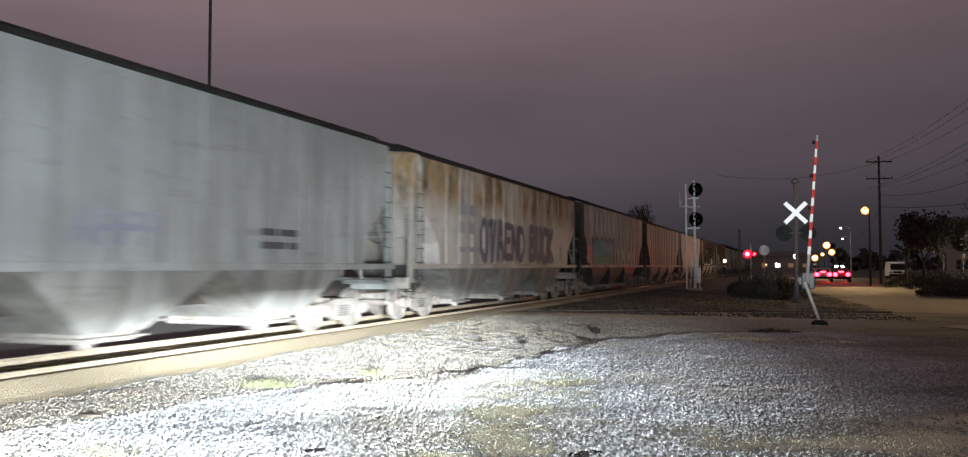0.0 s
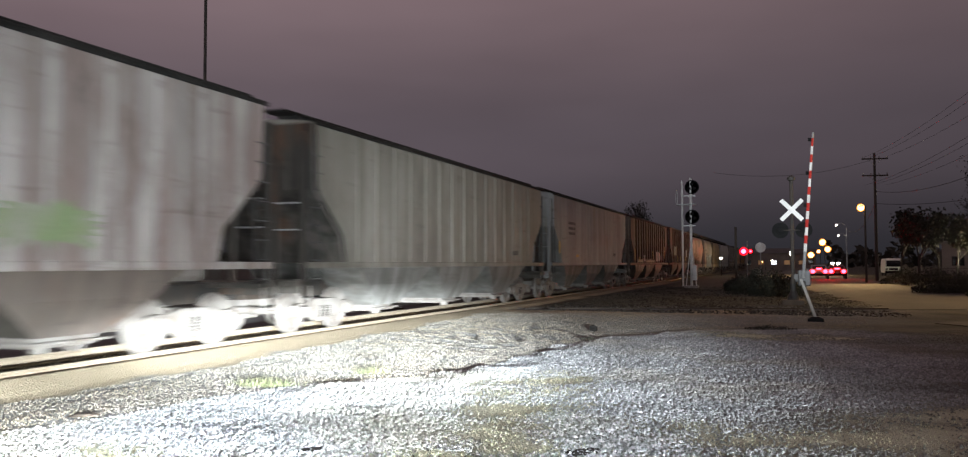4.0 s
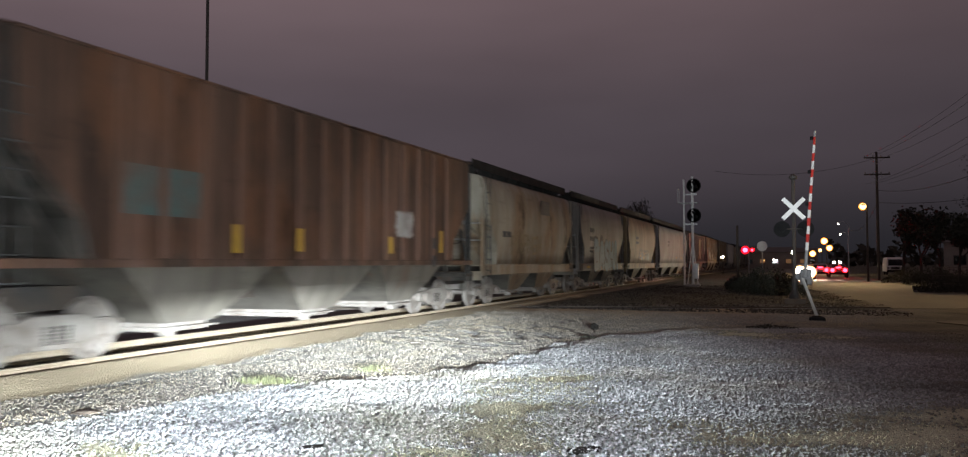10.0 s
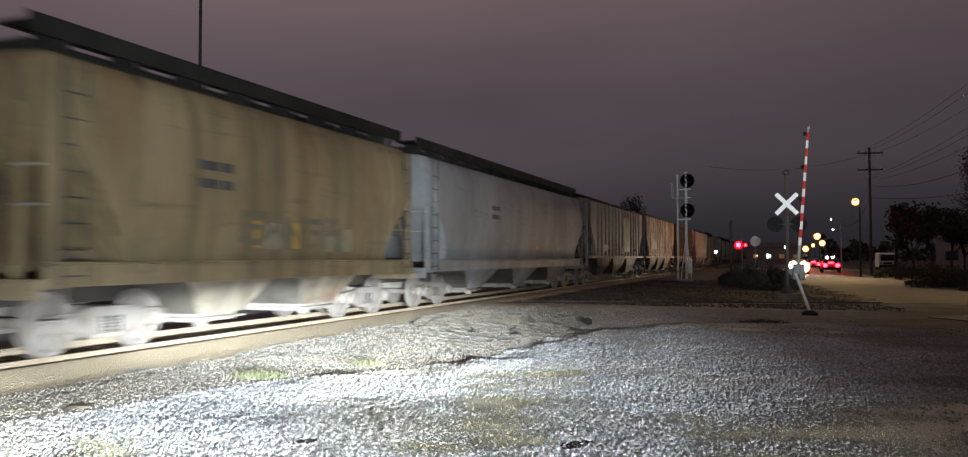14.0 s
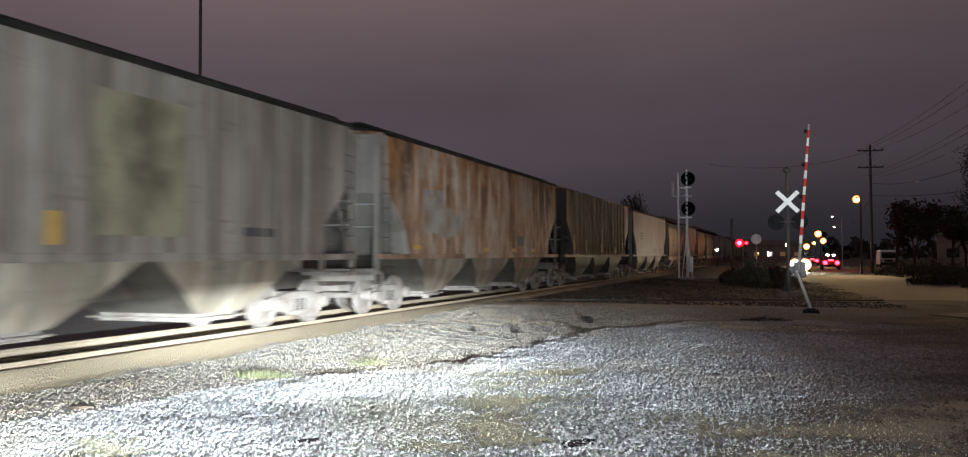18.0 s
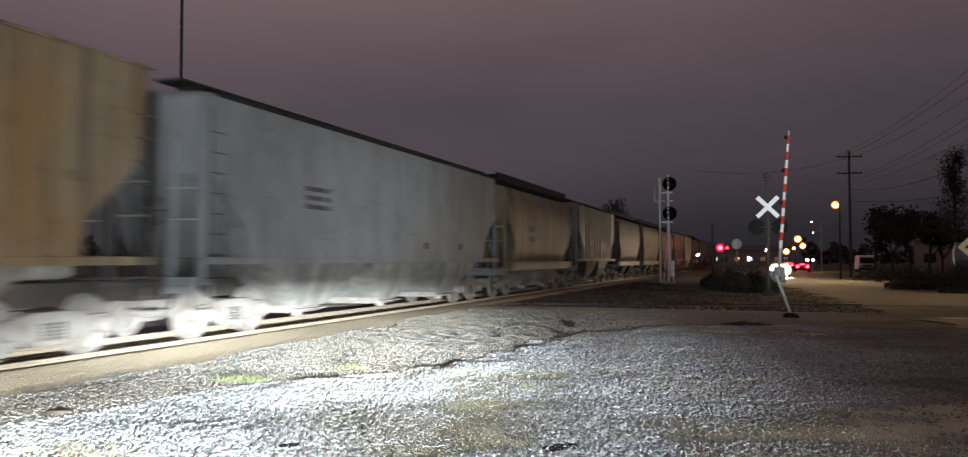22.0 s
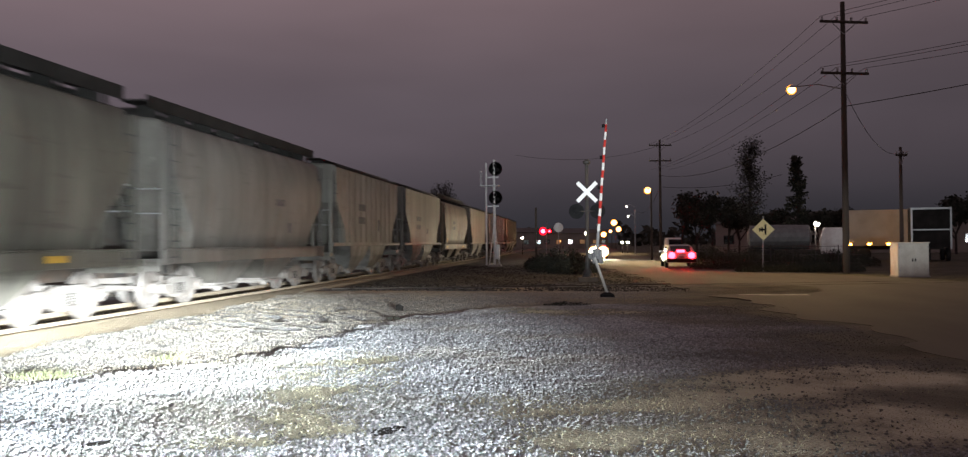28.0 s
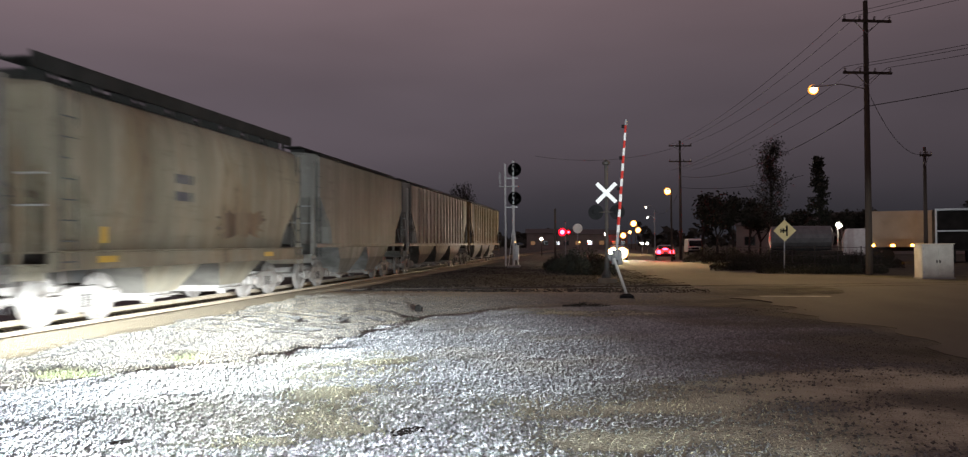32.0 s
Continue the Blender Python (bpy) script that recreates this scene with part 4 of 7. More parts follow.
def wagon(name, y0, y1, style, paint, label, rib=0.05, bays=3, chute=None, marks=(), spray=(), seed=1, roof=None, boards=True, rise=0.0, end=None, slip=0.0):
    """A covered hopper wagon between the coupler faces at y0 and y1 (places at 0 s); slip moves its marks along the side."""
    rng = random.Random(seed)
    length = y1 - y0
    half = length / 2
    car = thing("hopper_wagon", label, "hopper wagon", pose(TRACK_X, (y0 + y1) / 2, RAIL_TOP), "train wagons")
    chute = chute or paint
    roof = roof or paint
    end = end or paint
    curved = style == "curved"
    e = half - 0.75
    sill = 1.30 if curved else 1.48
    top = 4.26 if curved else (4.38 if boards else 4.47) + rise
    if curved:
        body = loft([(sill, 1.42, e - 1.30), (1.75, 1.50, e - 1.22), (2.1, 1.555, e - 0.98), (2.5, 1.585, e - 0.55), (2.85, 1.60, e - 0.22), (3.2, 1.60, e - 0.12), (3.55, 1.57, e - 0.10), (3.95, 1.50, e - 0.1), (4.20, 1.38, e - 0.05), (4.25, 1.30, e - 0.05)])
        side_at = 1.60
    else:
        body = loft([(sill, 1.58, e - 1.40), (2.05, 1.58, e - 1.25), (2.75, 1.585, e - 0.42), (3.0, 1.585, e - 0.16), (top - 0.04, 1.585, e - 0.12), (top, 1.56, e - 0.12)])
        side_at = 1.585
    if curved:
        for edge in body.edges:
            flat = abs(edge.verts[0].co.x - edge.verts[1].co.x) > 1 or abs(edge.verts[0].co.y - edge.verts[1].co.y) < 1
            edge.smooth = not flat
    else:
        bmesh.ops.bevel(body, geom=[x for x in body.edges if abs((x.verts[0].co - x.verts[1].co).z) > 0.2], offset=0.07, segments=3, affect="EDGES")
    if curved:
        for face in body.faces:
            face.smooth = True
    bmesh.ops.recalc_face_normals(body, faces=body.faces)
    # Faces turned to +y take dark steel as painted shade of the gap.
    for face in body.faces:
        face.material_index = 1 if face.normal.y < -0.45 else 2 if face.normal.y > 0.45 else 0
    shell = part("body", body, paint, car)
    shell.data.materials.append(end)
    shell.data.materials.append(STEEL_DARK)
    top_w = 1.30 if curved else 1.56
    part("roof", loft([(top + 0.005, top_w, e - 0.10), (top + 0.07, top_w * 0.8, e - 0.14), (top + 0.14, 0.42, e - 0.2)]), roof, car)
    # roof edge rail and running boards
    if not curved:
        for s in (-1, 1):
            part("top_chord", boxes((s * 1.60 - 0.035, s * 1.60 + 0.035, -e + 0.10, e - 0.10, top - 0.05, top + 0.03 if boards else top), bevel=0.012), ROOF_BLACK if boards else paint, car)
    board_z = 4.66 if curved else (4.60 if boards else 4.58) + rise
    for s in (-1, 1):
        bm = boxes((s * 0.78 - 0.28, s * 0.78 + 0.28, -half + 0.55, half - 0.55, board_z, board_z + 0.04))
        k = int(length / 1.6)
        for i in range(k + 1):
            yy = -half + 1.15 + (length - 2.3) * i / k
            box(bm, s * 0.78 - 0.25, s * 0.78 + 0.25, yy - 0.03, yy + 0.03, 4.2, board_z)
        part("running_board", bm, ROOF_BLACK, car, "dark steel roof walkway")
        if curved:
            rail = boxes((s * 1.16 - 0.02, s * 1.16 + 0.02, -half + 0.5, half - 0.5, 4.50, 4.78))
            part("walkway_edge", rail, ROOF_BLACK, car, "dark steel walkway edge")
            for i in range(k + 1):
                yy = -half + 1.15 + (length - 2.3) * i / k
                part("walkway_bracket", shared(("walkway_bracket",), lambda: boxes((-0.03, 0.03, -0.05, 0.05, 4.22, 4.76)), ROOF_BLACK), ROOF_BLACK, car, "", pose(s * 1.16, yy, 0))
    if curved:
        part("hatch_trough", boxes((-0.55, 0.55, -half + 1.0, half - 1.0, 4.38, 4.60), bevel=0.03), ROOF_BLACK, car)
    n = 4 if length < 15 else 6
    for i in range(n):
        yy = -e + 1.2 + (2 * e - 2.4) * i / (n - 1)
        part("roof_hatch", shared(("roof_hatch",), lambda: lathe([(0.40, 4.38), (0.40, 4.52), (0.36, 4.57), (0.05, 4.60)], 16, "z"), STEEL_DARK), STEEL_DARK, car, "", pose(0, yy, 0))
    # outside posts
    if rib and not curved:
        count = int((2 * e - 1.4) / (1.05 if length > 15 else 0.95))
        posts = shared(("side_post", rib, paint.name, boards), lambda: loft([(sill + 0.02, rib * 0.75, 0.055), (sill + 0.25, rib, 0.06), (top - 0.22, rib, 0.06), (top - 0.06, rib * 0.6, 0.055)]), paint)
        for s in (-1, 1):
            for i in range(count):
                yy = -e + 1.95 + (2 * e - 3.9) * i / (count - 1)
                part("side_post", posts, paint, car, "", pose(s * side_at, yy, 0))
    # side sill
    for s in (-1, 1):
        if curved:
            bm = boxes((s * 1.50 - 0.05, s * 1.50 + 0.05, -half + 0.55, half - 0.55, 1.02, 1.33), (s * 1.50 - 0.09, s * 1.50 + 0.09, -half + 0.55, half - 0.55, 1.33, 1.37), bevel=0.012)
        else:
            bm = boxes((s * 1.56 - 0.05, s * 1.56 + 0.05, -half + 0.6, half - 0.6, 1.36, 1.49), bevel=0.012)
        part("side_sill", bm, paint, car)
    part("centre_sill", boxes((-0.32, 0.32, -half + 0.3, half - 0.3, 0.72, 1.08)), STEEL_DARK, car)
    # hoppers, outlets
    span = half - 2.75 if length > 15 else half - 3.0
    pitch = 2 * span / bays
    ztop = 1.46 if not curved else 1.36
    foot = 0.62
    for i in range(bays):
        c = -span + pitch * (i + 0.5)
        bm = bmesh.new()
        a = [bm.verts.new((x * 1.53, c + y * (pitch / 2 - 0.02), ztop)) for x, y in ((-1, -1), (1, -1), (1, 1), (-1, 1))]
        m = [bm.verts.new((x * 1.42, c + y * (pitch / 2 - 0.50 * (pitch / 2 - foot)), 0.95)) for x, y in ((-1, -1), (1, -1), (1, 1), (-1, 1))]
        b = [bm.verts.new((x * 1.16, c + y * foot, 0.44)) for x, y in ((-1, -1), (1, -1), (1, 1), (-1, 1))]
        for p, q in ((a, m), (m, b)):
            for j in range(4):
                bm.faces.new((p[j], p[(j + 1) % 4], q[(j + 1) % 4], q[j]))
        bm.faces.new(a[::-1])
        bm.faces.new(b)
        bmesh.ops.recalc_face_normals(bm, faces=bm.faces)
        # Sloped cross faces are coloured darker to stand for shade between the bays.
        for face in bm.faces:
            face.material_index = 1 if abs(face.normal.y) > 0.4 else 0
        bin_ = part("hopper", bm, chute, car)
        bin_.data.materials.append(chute if chute is CHUTE_GREY else CHUTE_SHADED)
        part("outlet_gate", shared(("outlet_gate",), lambda: boxes((-1.06, 1.06, -0.56, 0.56, 0.29, 0.45), (-1.20, 1.20, -0.66, 0.66, 0.34, 0.38), (1.05, 1.24, -0.6, -0.46, 0.24, 0.36), bevel=0.012), STEEL_TRUCK), STEEL_TRUCK, car, "", pose(0, c, 0))
    # ends
    for s in (-1, 1):
        ye = s * (half - 0.62)
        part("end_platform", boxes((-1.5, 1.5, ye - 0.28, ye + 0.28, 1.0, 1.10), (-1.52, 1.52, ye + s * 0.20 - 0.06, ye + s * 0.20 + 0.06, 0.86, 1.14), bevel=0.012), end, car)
        # The +y slope is coloured dark to stand for the unlit opening.
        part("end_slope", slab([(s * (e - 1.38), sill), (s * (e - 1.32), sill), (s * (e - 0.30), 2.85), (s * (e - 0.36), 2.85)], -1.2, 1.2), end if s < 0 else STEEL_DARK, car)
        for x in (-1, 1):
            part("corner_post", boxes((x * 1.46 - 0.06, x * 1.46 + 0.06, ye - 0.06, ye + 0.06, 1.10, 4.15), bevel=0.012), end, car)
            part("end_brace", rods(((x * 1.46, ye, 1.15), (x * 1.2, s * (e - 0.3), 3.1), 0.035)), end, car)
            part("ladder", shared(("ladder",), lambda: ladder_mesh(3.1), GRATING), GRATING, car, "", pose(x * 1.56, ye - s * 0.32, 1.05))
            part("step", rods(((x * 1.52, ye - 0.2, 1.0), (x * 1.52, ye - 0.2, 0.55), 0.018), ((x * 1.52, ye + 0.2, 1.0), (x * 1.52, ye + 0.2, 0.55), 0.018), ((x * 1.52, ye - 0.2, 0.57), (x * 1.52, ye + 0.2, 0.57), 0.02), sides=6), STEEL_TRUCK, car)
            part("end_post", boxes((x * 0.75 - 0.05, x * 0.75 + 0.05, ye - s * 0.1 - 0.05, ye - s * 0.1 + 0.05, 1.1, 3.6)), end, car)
            for z in (2.15, 2.7):
                part("handrail", shared(("handrail",), lambda: rods(((-0.33, 0, 0), (0.33, 0, 0), 0.018), sides=6), GALV), GALV, car, "", pose(x * 1.12, ye, z))
        part("coupler", boxes((-0.12, 0.12, min(ye, s * half), max(ye, s * half), 0.80, 1.02), (-0.19, 0.19, s * (half - 0.12) - 0.1, s * (half - 0.12) + 0.1, 0.74, 1.06), bevel=0.03), STEEL_DARK, car)
        bogie(car, s * (half - 2.15))
    part("brake_wheel", shared(("brake_wheel",), lambda: rods(*[((0.27 * math.cos(k * 0.5236), 0, 0.27 * math.sin(k * 0.5236)), (0.27 * math.cos((k + 1) * 0.5236), 0, 0.27 * math.sin((k + 1) * 0.5236)), 0.016) for k in range(12)], *[((0, 0, 0), (0.27 * math.cos(k * 1.0472), 0, 0.27 * math.sin(k * 1.0472)), 0.011) for k in range(6)], sides=6), STEEL_DARK), STEEL_DARK, car, "", pose(0.6, -half + 0.45, 2.3))
    part("air_reservoir", rods(((0.55, half - 1.5, 1.32), (0.55, half - 2.4, 1.32), 0.18), sides=14), STEEL_TRUCK, car)
    # stencilled data, reflector tabs and sprayed paint, all on the shell
    proud = side_at + (rib if rib else 0.0) + 0.004
    for kind, *v in marks:
        v[0] += slip
        if kind == "yellow":
            part("reflector_or_halo", boxes((proud - 0.003, proud + 0.003, v[0] - 0.22, v[0] + 0.22, v[1], v[1] + 0.11)) if len(v) < 3 else boxes((proud - 0.003, proud + 0.003, v[0] - 0.1, v[0] + 0.1, v[1], v[1] + v[2])), YELLOW, car, "yellow reflective tab")
        elif kind == "sill":
            part("reflector_or_halo", boxes((1.555, 1.561, v[0] - 0.3, v[0] + 0.3, 1.14, 1.26)), YELLOW, car, "yellow reflective tab")
        elif kind == "data":
            y, z, w, h, rows = v
            for r in range(rows):
                zz, yy = z - r * h * 1.9, y - w / 2
                while yy < y + w / 2 - 0.1:
                    g = min(rng.uniform(0.35, 0.8) * w, y + w / 2 - yy)
                    part("stencil", boxes((proud - 0.002, proud + 0.002, yy, yy + g, zz, zz + h)), STENCIL, car, "dark stencilled bar")
                    yy += g + 0.08
        elif kind == "squares":
            y, z, w, h, across, down, mt = v
            for r in range(down):
                for k in range(across):
                    part("stencil", boxes((proud - 0.002, proud + 0.002, y + k * w * 1.5, y + k * w * 1.5 + w * rng.uniform(0.85, 1.1), z - r * h * 1.6, z - r * h * 1.6 + h)), mt, car, "faded stencilled square")
        elif kind == "plate":
            y, z, w, h, mt = v
            part("paint_patch", boxes((proud - 0.002, proud + 0.002, y - w / 2, y + w / 2, z, z + h)), mt, car)
    for i, (kind, mt, a0, a1, z0, z1, count, weight) in enumerate(spray):
        a0, a1 = a0 + slip, a1 + slip
        if kind == "letters":
            step = (a1 - a0) / count
            for k in range(count):
                bm = letter(rng, a0 + (k + 0.5) * step, step * 0.36, z0 + rng.uniform(-0.05, 0.05), z1 - z0, weight)
                part("sprayed_letter", bm, mt, car, "spray-painted loose letter", pose(proud + 0.003 * (i + 1) + 0.0004 * k, 0, 0))
        elif kind == "word":
            step = (a1 - a0) / len(count)
            for k, sign in enumerate(count):
                bm = stroked(rng, sign, a0 + k * step, step * 0.72, z0 + rng.uniform(-0.05, 0.05), (z1 - z0) * rng.uniform(0.9, 1.05), weight)
                part("sprayed_letter", bm, mt, car, "spray-painted loose letter", pose(proud + 0.004 * (i + 1), 0, 0))
        elif kind == "crown":
            n = 4 * count
            tops = [(a1 - (a1 - a0) * k / n, z1 - (z1 - z0) * (0.36 if k % 4 == 2 and 0 < k < n else 0.10 if k % 4 else 0.04) * rng.uniform(0.7, 1.3)) for k in range(n + 1)]
            part("sprayed_patch", slab([(a0 + weight, z0), (a1 - weight, z0)] + tops, -0.002, 0.002), mt, car, "spray-painted block of joined letters", pose(proud + 0.003 * (i + 1), 0, 0))
        else:
            part("sprayed_patch", blob(rng, a0, a1, z0, z1, 60, weight), mt, car, "spray-painted patch", pose(proud + 0.003 * (i + 1), 0, 0))
    return car


SPRAY_BLUE = material("navy_spray", (0.055, 0.06, 0.10), 0.6, 0, (0.11, 0.12, 0.17), 2.0, 0.6, 20, 0)
SPRAY_PINK = material("faded_pink_spray", (0.36, 0.13, 0.17), 0.6, 0, (0.33, 0.27, 0.26), 1.2, 0.9, 20, 0)


def fade_paint(name, high, low, z0, z1):
    """Sprayed colour that fades into another towards the sill, with faint mottling."""
    m = material(name, high, 0.6, 0, tuple(c * 0.75 for c in high), 1.5, 0.7, 20, 0)
    n, l = m.node_tree.nodes, m.node_tree.links
    mix = next(k for k in n if k.bl_idname == "ShaderNodeMix")
    mp = next(k for k in n if k.bl_idname == "ShaderNodeMapping")
    sep, rg, no, ad = n.new("ShaderNodeSeparateXYZ"), n.new("ShaderNodeMapRange"), n.new("ShaderNodeTexNoise"), n.new("ShaderNodeMath")
    no.inputs["Scale"].default_value = 2.5
    ad.operation, ad.inputs[1].default_value = "MULTIPLY_ADD", 0.5
    l.new(mp.outputs[0], sep.inputs[0])
    l.new(mp.outputs[0], no.inputs["Vector"])
    l.new(no.outputs["Fac"], ad.inputs[0])
    l.new(sep.outputs["Z"], ad.inputs[2])
    rg.inputs["From Min"].default_value, rg.inputs["From Max"].default_value = z0 + 0.25, z1 + 0.25
    l.new(ad.outputs[0], rg.inputs["Value"])
    top = n.new("ShaderNodeMix")
    top.data_type = "RGBA"
    top.inputs["A"].default_value = (*low, 1)
    top.inputs["B"].default_value = (*high, 1)
    l.new(rg.outputs[0], top.inputs["Factor"])
    l.new(top.outputs["Result"], mix.inputs["A"])
    return m


SPRAY_TEAL = fade_paint("teal_to_green_spray", (0.035, 0.25, 0.36), (0.03, 0.26, 0.13), 1.75, 2.15)
SPRAY_RED = material("maroon_spray", (0.07, 0.022, 0.026), 0.6, 0, (0.10, 0.02, 0.03), 1.5, 0.8, 20, 0)
SPRAY_GREEN = material("lime_spray", (0.22, 0.29, 0.15), 0.6, 0, (0.34, 0.32, 0.29), 1.5, 0.8, 20, 0)
SPRAY_SKY = material("pale_blue_spray", (0.135, 0.22, 0.28), 0.6, 0, (0.08, 0.14, 0.20), 1.5, 0.8, 20, 0)
SPRAY_BLACK = material("black_spray", (0.02, 0.022, 0.03), 0.6, 0, (0.05, 0.05, 0.06), 1.5, 0.8, 20, 0)
SPRAY_DUSK = material("faded_violet_spray", (0.22, 0.22, 0.31), 0.6, 0, (0.34, 0.35, 0.38), 1.5, 0.8, 20, 0)
SPRAY_PALE = material("pale_teal_patch", (0.15, 0.20, 0.175), 0.6, 0, (0.06, 0.07, 0.06), 1.6, 1.0, 20, 0)
PATCH_WHITE = material("white_patch", (0.40, 0.39, 0.38), 0.6, 0, (0.2, 0.17, 0.15), 2.5, 0.95, 20, 0)
PATCH_PALE = material("pale_repaint_patch", (0.31, 0.30, 0.29), 0.6, 0, (0.20, 0.14, 0.09), 1.3, 1.0, 20, 0)
PATCH_SLATE = material("slate_blue_stencil", (0.20, 0.215, 0.25), 0.6, 0, (0.30, 0.29, 0.28), 2.0, 0.8, 20, 0)
PATCH_TEAL = material("dark_teal_patch", (0.06, 0.10, 0.10), 0.6, 0, (0.10, 0.07, 0.055), 1.5, 1.0, 20, 0)
PATCH_OLIVE = material("olive_patch", (0.27, 0.255, 0.18), 0.6, 0, (0.10, 0.09, 0.06), 1.3, 1.0, 20, 0)
PATCH_DARK = material("dark_patch", (0.07, 0.07, 0.075), 0.6, 0, (0.14, 0.13, 0.12), 2.0, 0.8, 20, 0)

# Shadow between wagons put into the end colour; the name seeds the noise.
END_SHADED = car_paint("sooty_end_paint", (0.10, 0.09, 0.08), (0.03, 0.028, 0.026), rusty=0.2, streak=0.9, bars=0.6)
CHUTE_GREY = car_paint("chute_grey", (0.35, 0.35, 0.34), (0.15, 0.145, 0.135), rusty=0.1, streak=0.7, bars=0.3)
CHUTE_CREAM = car_paint("chute_cream", (0.40, 0.36, 0.29), (0.17, 0.145, 0.11), rusty=0.3, streak=0.8, bars=0.35)
CHUTE_BROWN = car_paint("chute_brown", (0.20, 0.16, 0.14), (0.11, 0.09, 0.08), rusty=0.2, streak=0.7, bars=0.1)
# Shade between hoppers as a dark colour; the name seeds the noise.
CHUTE_SHADED = car_paint("chute_soot", (0.13, 0.12, 0.105), (0.06, 0.055, 0.05), rusty=0.1, streak=0.7, bars=0.3)
CHUTE_DUST = car_paint("chute_dust", (0.20, 0.185, 0.16), (0.11, 0.10, 0.085), rusty=0.15, streak=0.7, bars=0.15)
P_WHITE = car_paint("pale_grey_paint", (0.37, 0.385, 0.39), (0.28, 0.285, 0.28), rusty=0.0, streak=0.6, bars=0.18)
P_RUSTTOP = car_paint("white_paint_rusty_top", (0.50, 0.48, 0.45), (0.40, 0.36, 0.31), (0.27, 0.165, 0.065), 0.8, 0.4, 0.97, bars=0.08)
P_PINK = car_paint("faded_pinkish_paint", (0.47, 0.44, 0.425), (0.24, 0.165, 0.15), (0.12, 0.06, 0.045), 0.3, 0.75, bars=0.35)
P_BEIGE = car_paint("beige_grey_paint", (0.33, 0.315, 0.28), (0.21, 0.195, 0.17), rusty=0.0, streak=0.7, bars=0.25)
P_BLUEGREY = car_paint("pale_blue_grey_paint", (0.345, 0.36, 0.368), (0.24, 0.235, 0.22), (0.24, 0.17, 0.09), rusty=0.18, streak=0.6, bars=0.2)
P_DARK = car_paint("dark_brown_paint", (0.17, 0.127, 0.09), (0.03, 0.025, 0.022), (0.15, 0.09, 0.05), 0.4, 1.0, bars=0.9)
P_OXIDE = car_paint("red_oxide_paint", (0.165, 0.09, 0.064), (0.055, 0.036, 0.028), (0.17, 0.075, 0.04), 0.5, 0.8, bars=0.75)
P_CREAM = car_paint("cream_paint", (0.37, 0.34, 0.28), (0.25, 0.205, 0.145), (0.24, 0.14, 0.07), 0.55, 0.6, bars=0.15)
P_GREY = car_paint("light_grey_paint", (0.285, 0.27, 0.25), (0.19, 0.175, 0.16), rusty=0.05, streak=0.6, bars=0.15)
P_TAN = car_paint("tan_paint", (0.32, 0.25, 0.145), (0.19, 0.145, 0.085), (0.20, 0.12, 0.055), 0.35, 0.8, bars=0.2)
P_KHAKI = car_paint("khaki_paint", (0.25, 0.22, 0.145), (0.16, 0.135, 0.085), (0.14, 0.095, 0.05), 0.2, 0.8, bars=0.3)
P_ICE = car_paint("clean_blue_grey_paint", (0.33, 0.345, 0.365), (0.27, 0.28, 0.29), rusty=0.0, streak=0.35, bars=0.08)
P_STREAK = car_paint("streaked_grey_brown_paint", (0.38, 0.35, 0.32), (0.20, 0.165, 0.14), (0.17, 0.115, 0.08), 0.2, 0.9, bars=0.5)
P_RUST = car_paint("heavily_rusted_white_paint", (0.52, 0.49, 0.455), (0.36, 0.29, 0.23), (0.27, 0.118, 0.04), 0.95, 0.7, 0.25, bars=0.15)
P_OLIVE = car_paint("brown_olive_paint", (0.27, 0.22, 0.145), (0.11, 0.083, 0.057), (0.21, 0.12, 0.05), 0.65, 0.9, bars=0.7)
P_BONE = car_paint("bone_white_paint", (0.285, 0.285, 0.262), (0.215, 0.205, 0.18), rusty=0.0, streak=0.7, bars=0.3)
P_SLATE = car_paint("smooth_blue_grey_paint", (0.265, 0.28, 0.30), (0.21, 0.215, 0.22), rusty=0.0, streak=0.3, bars=0.08)
P_MOSS = car_paint("grey_olive_paint", (0.165, 0.16, 0.135), (0.095, 0.09, 0.077), rusty=0.1, streak=0.7, bars=0.25)
P_DULL = car_paint("dull_grey_paint", (0.195, 0.187, 0.17), (0.14, 0.13, 0.115), rusty=0.05, streak=0.7, bars=0.25)
P_SAND = car_paint("sand_paint", (0.245, 0.22, 0.165), (0.19, 0.155, 0.11), (0.17, 0.11, 0.06), 0.45, 0.8, bars=0.3)


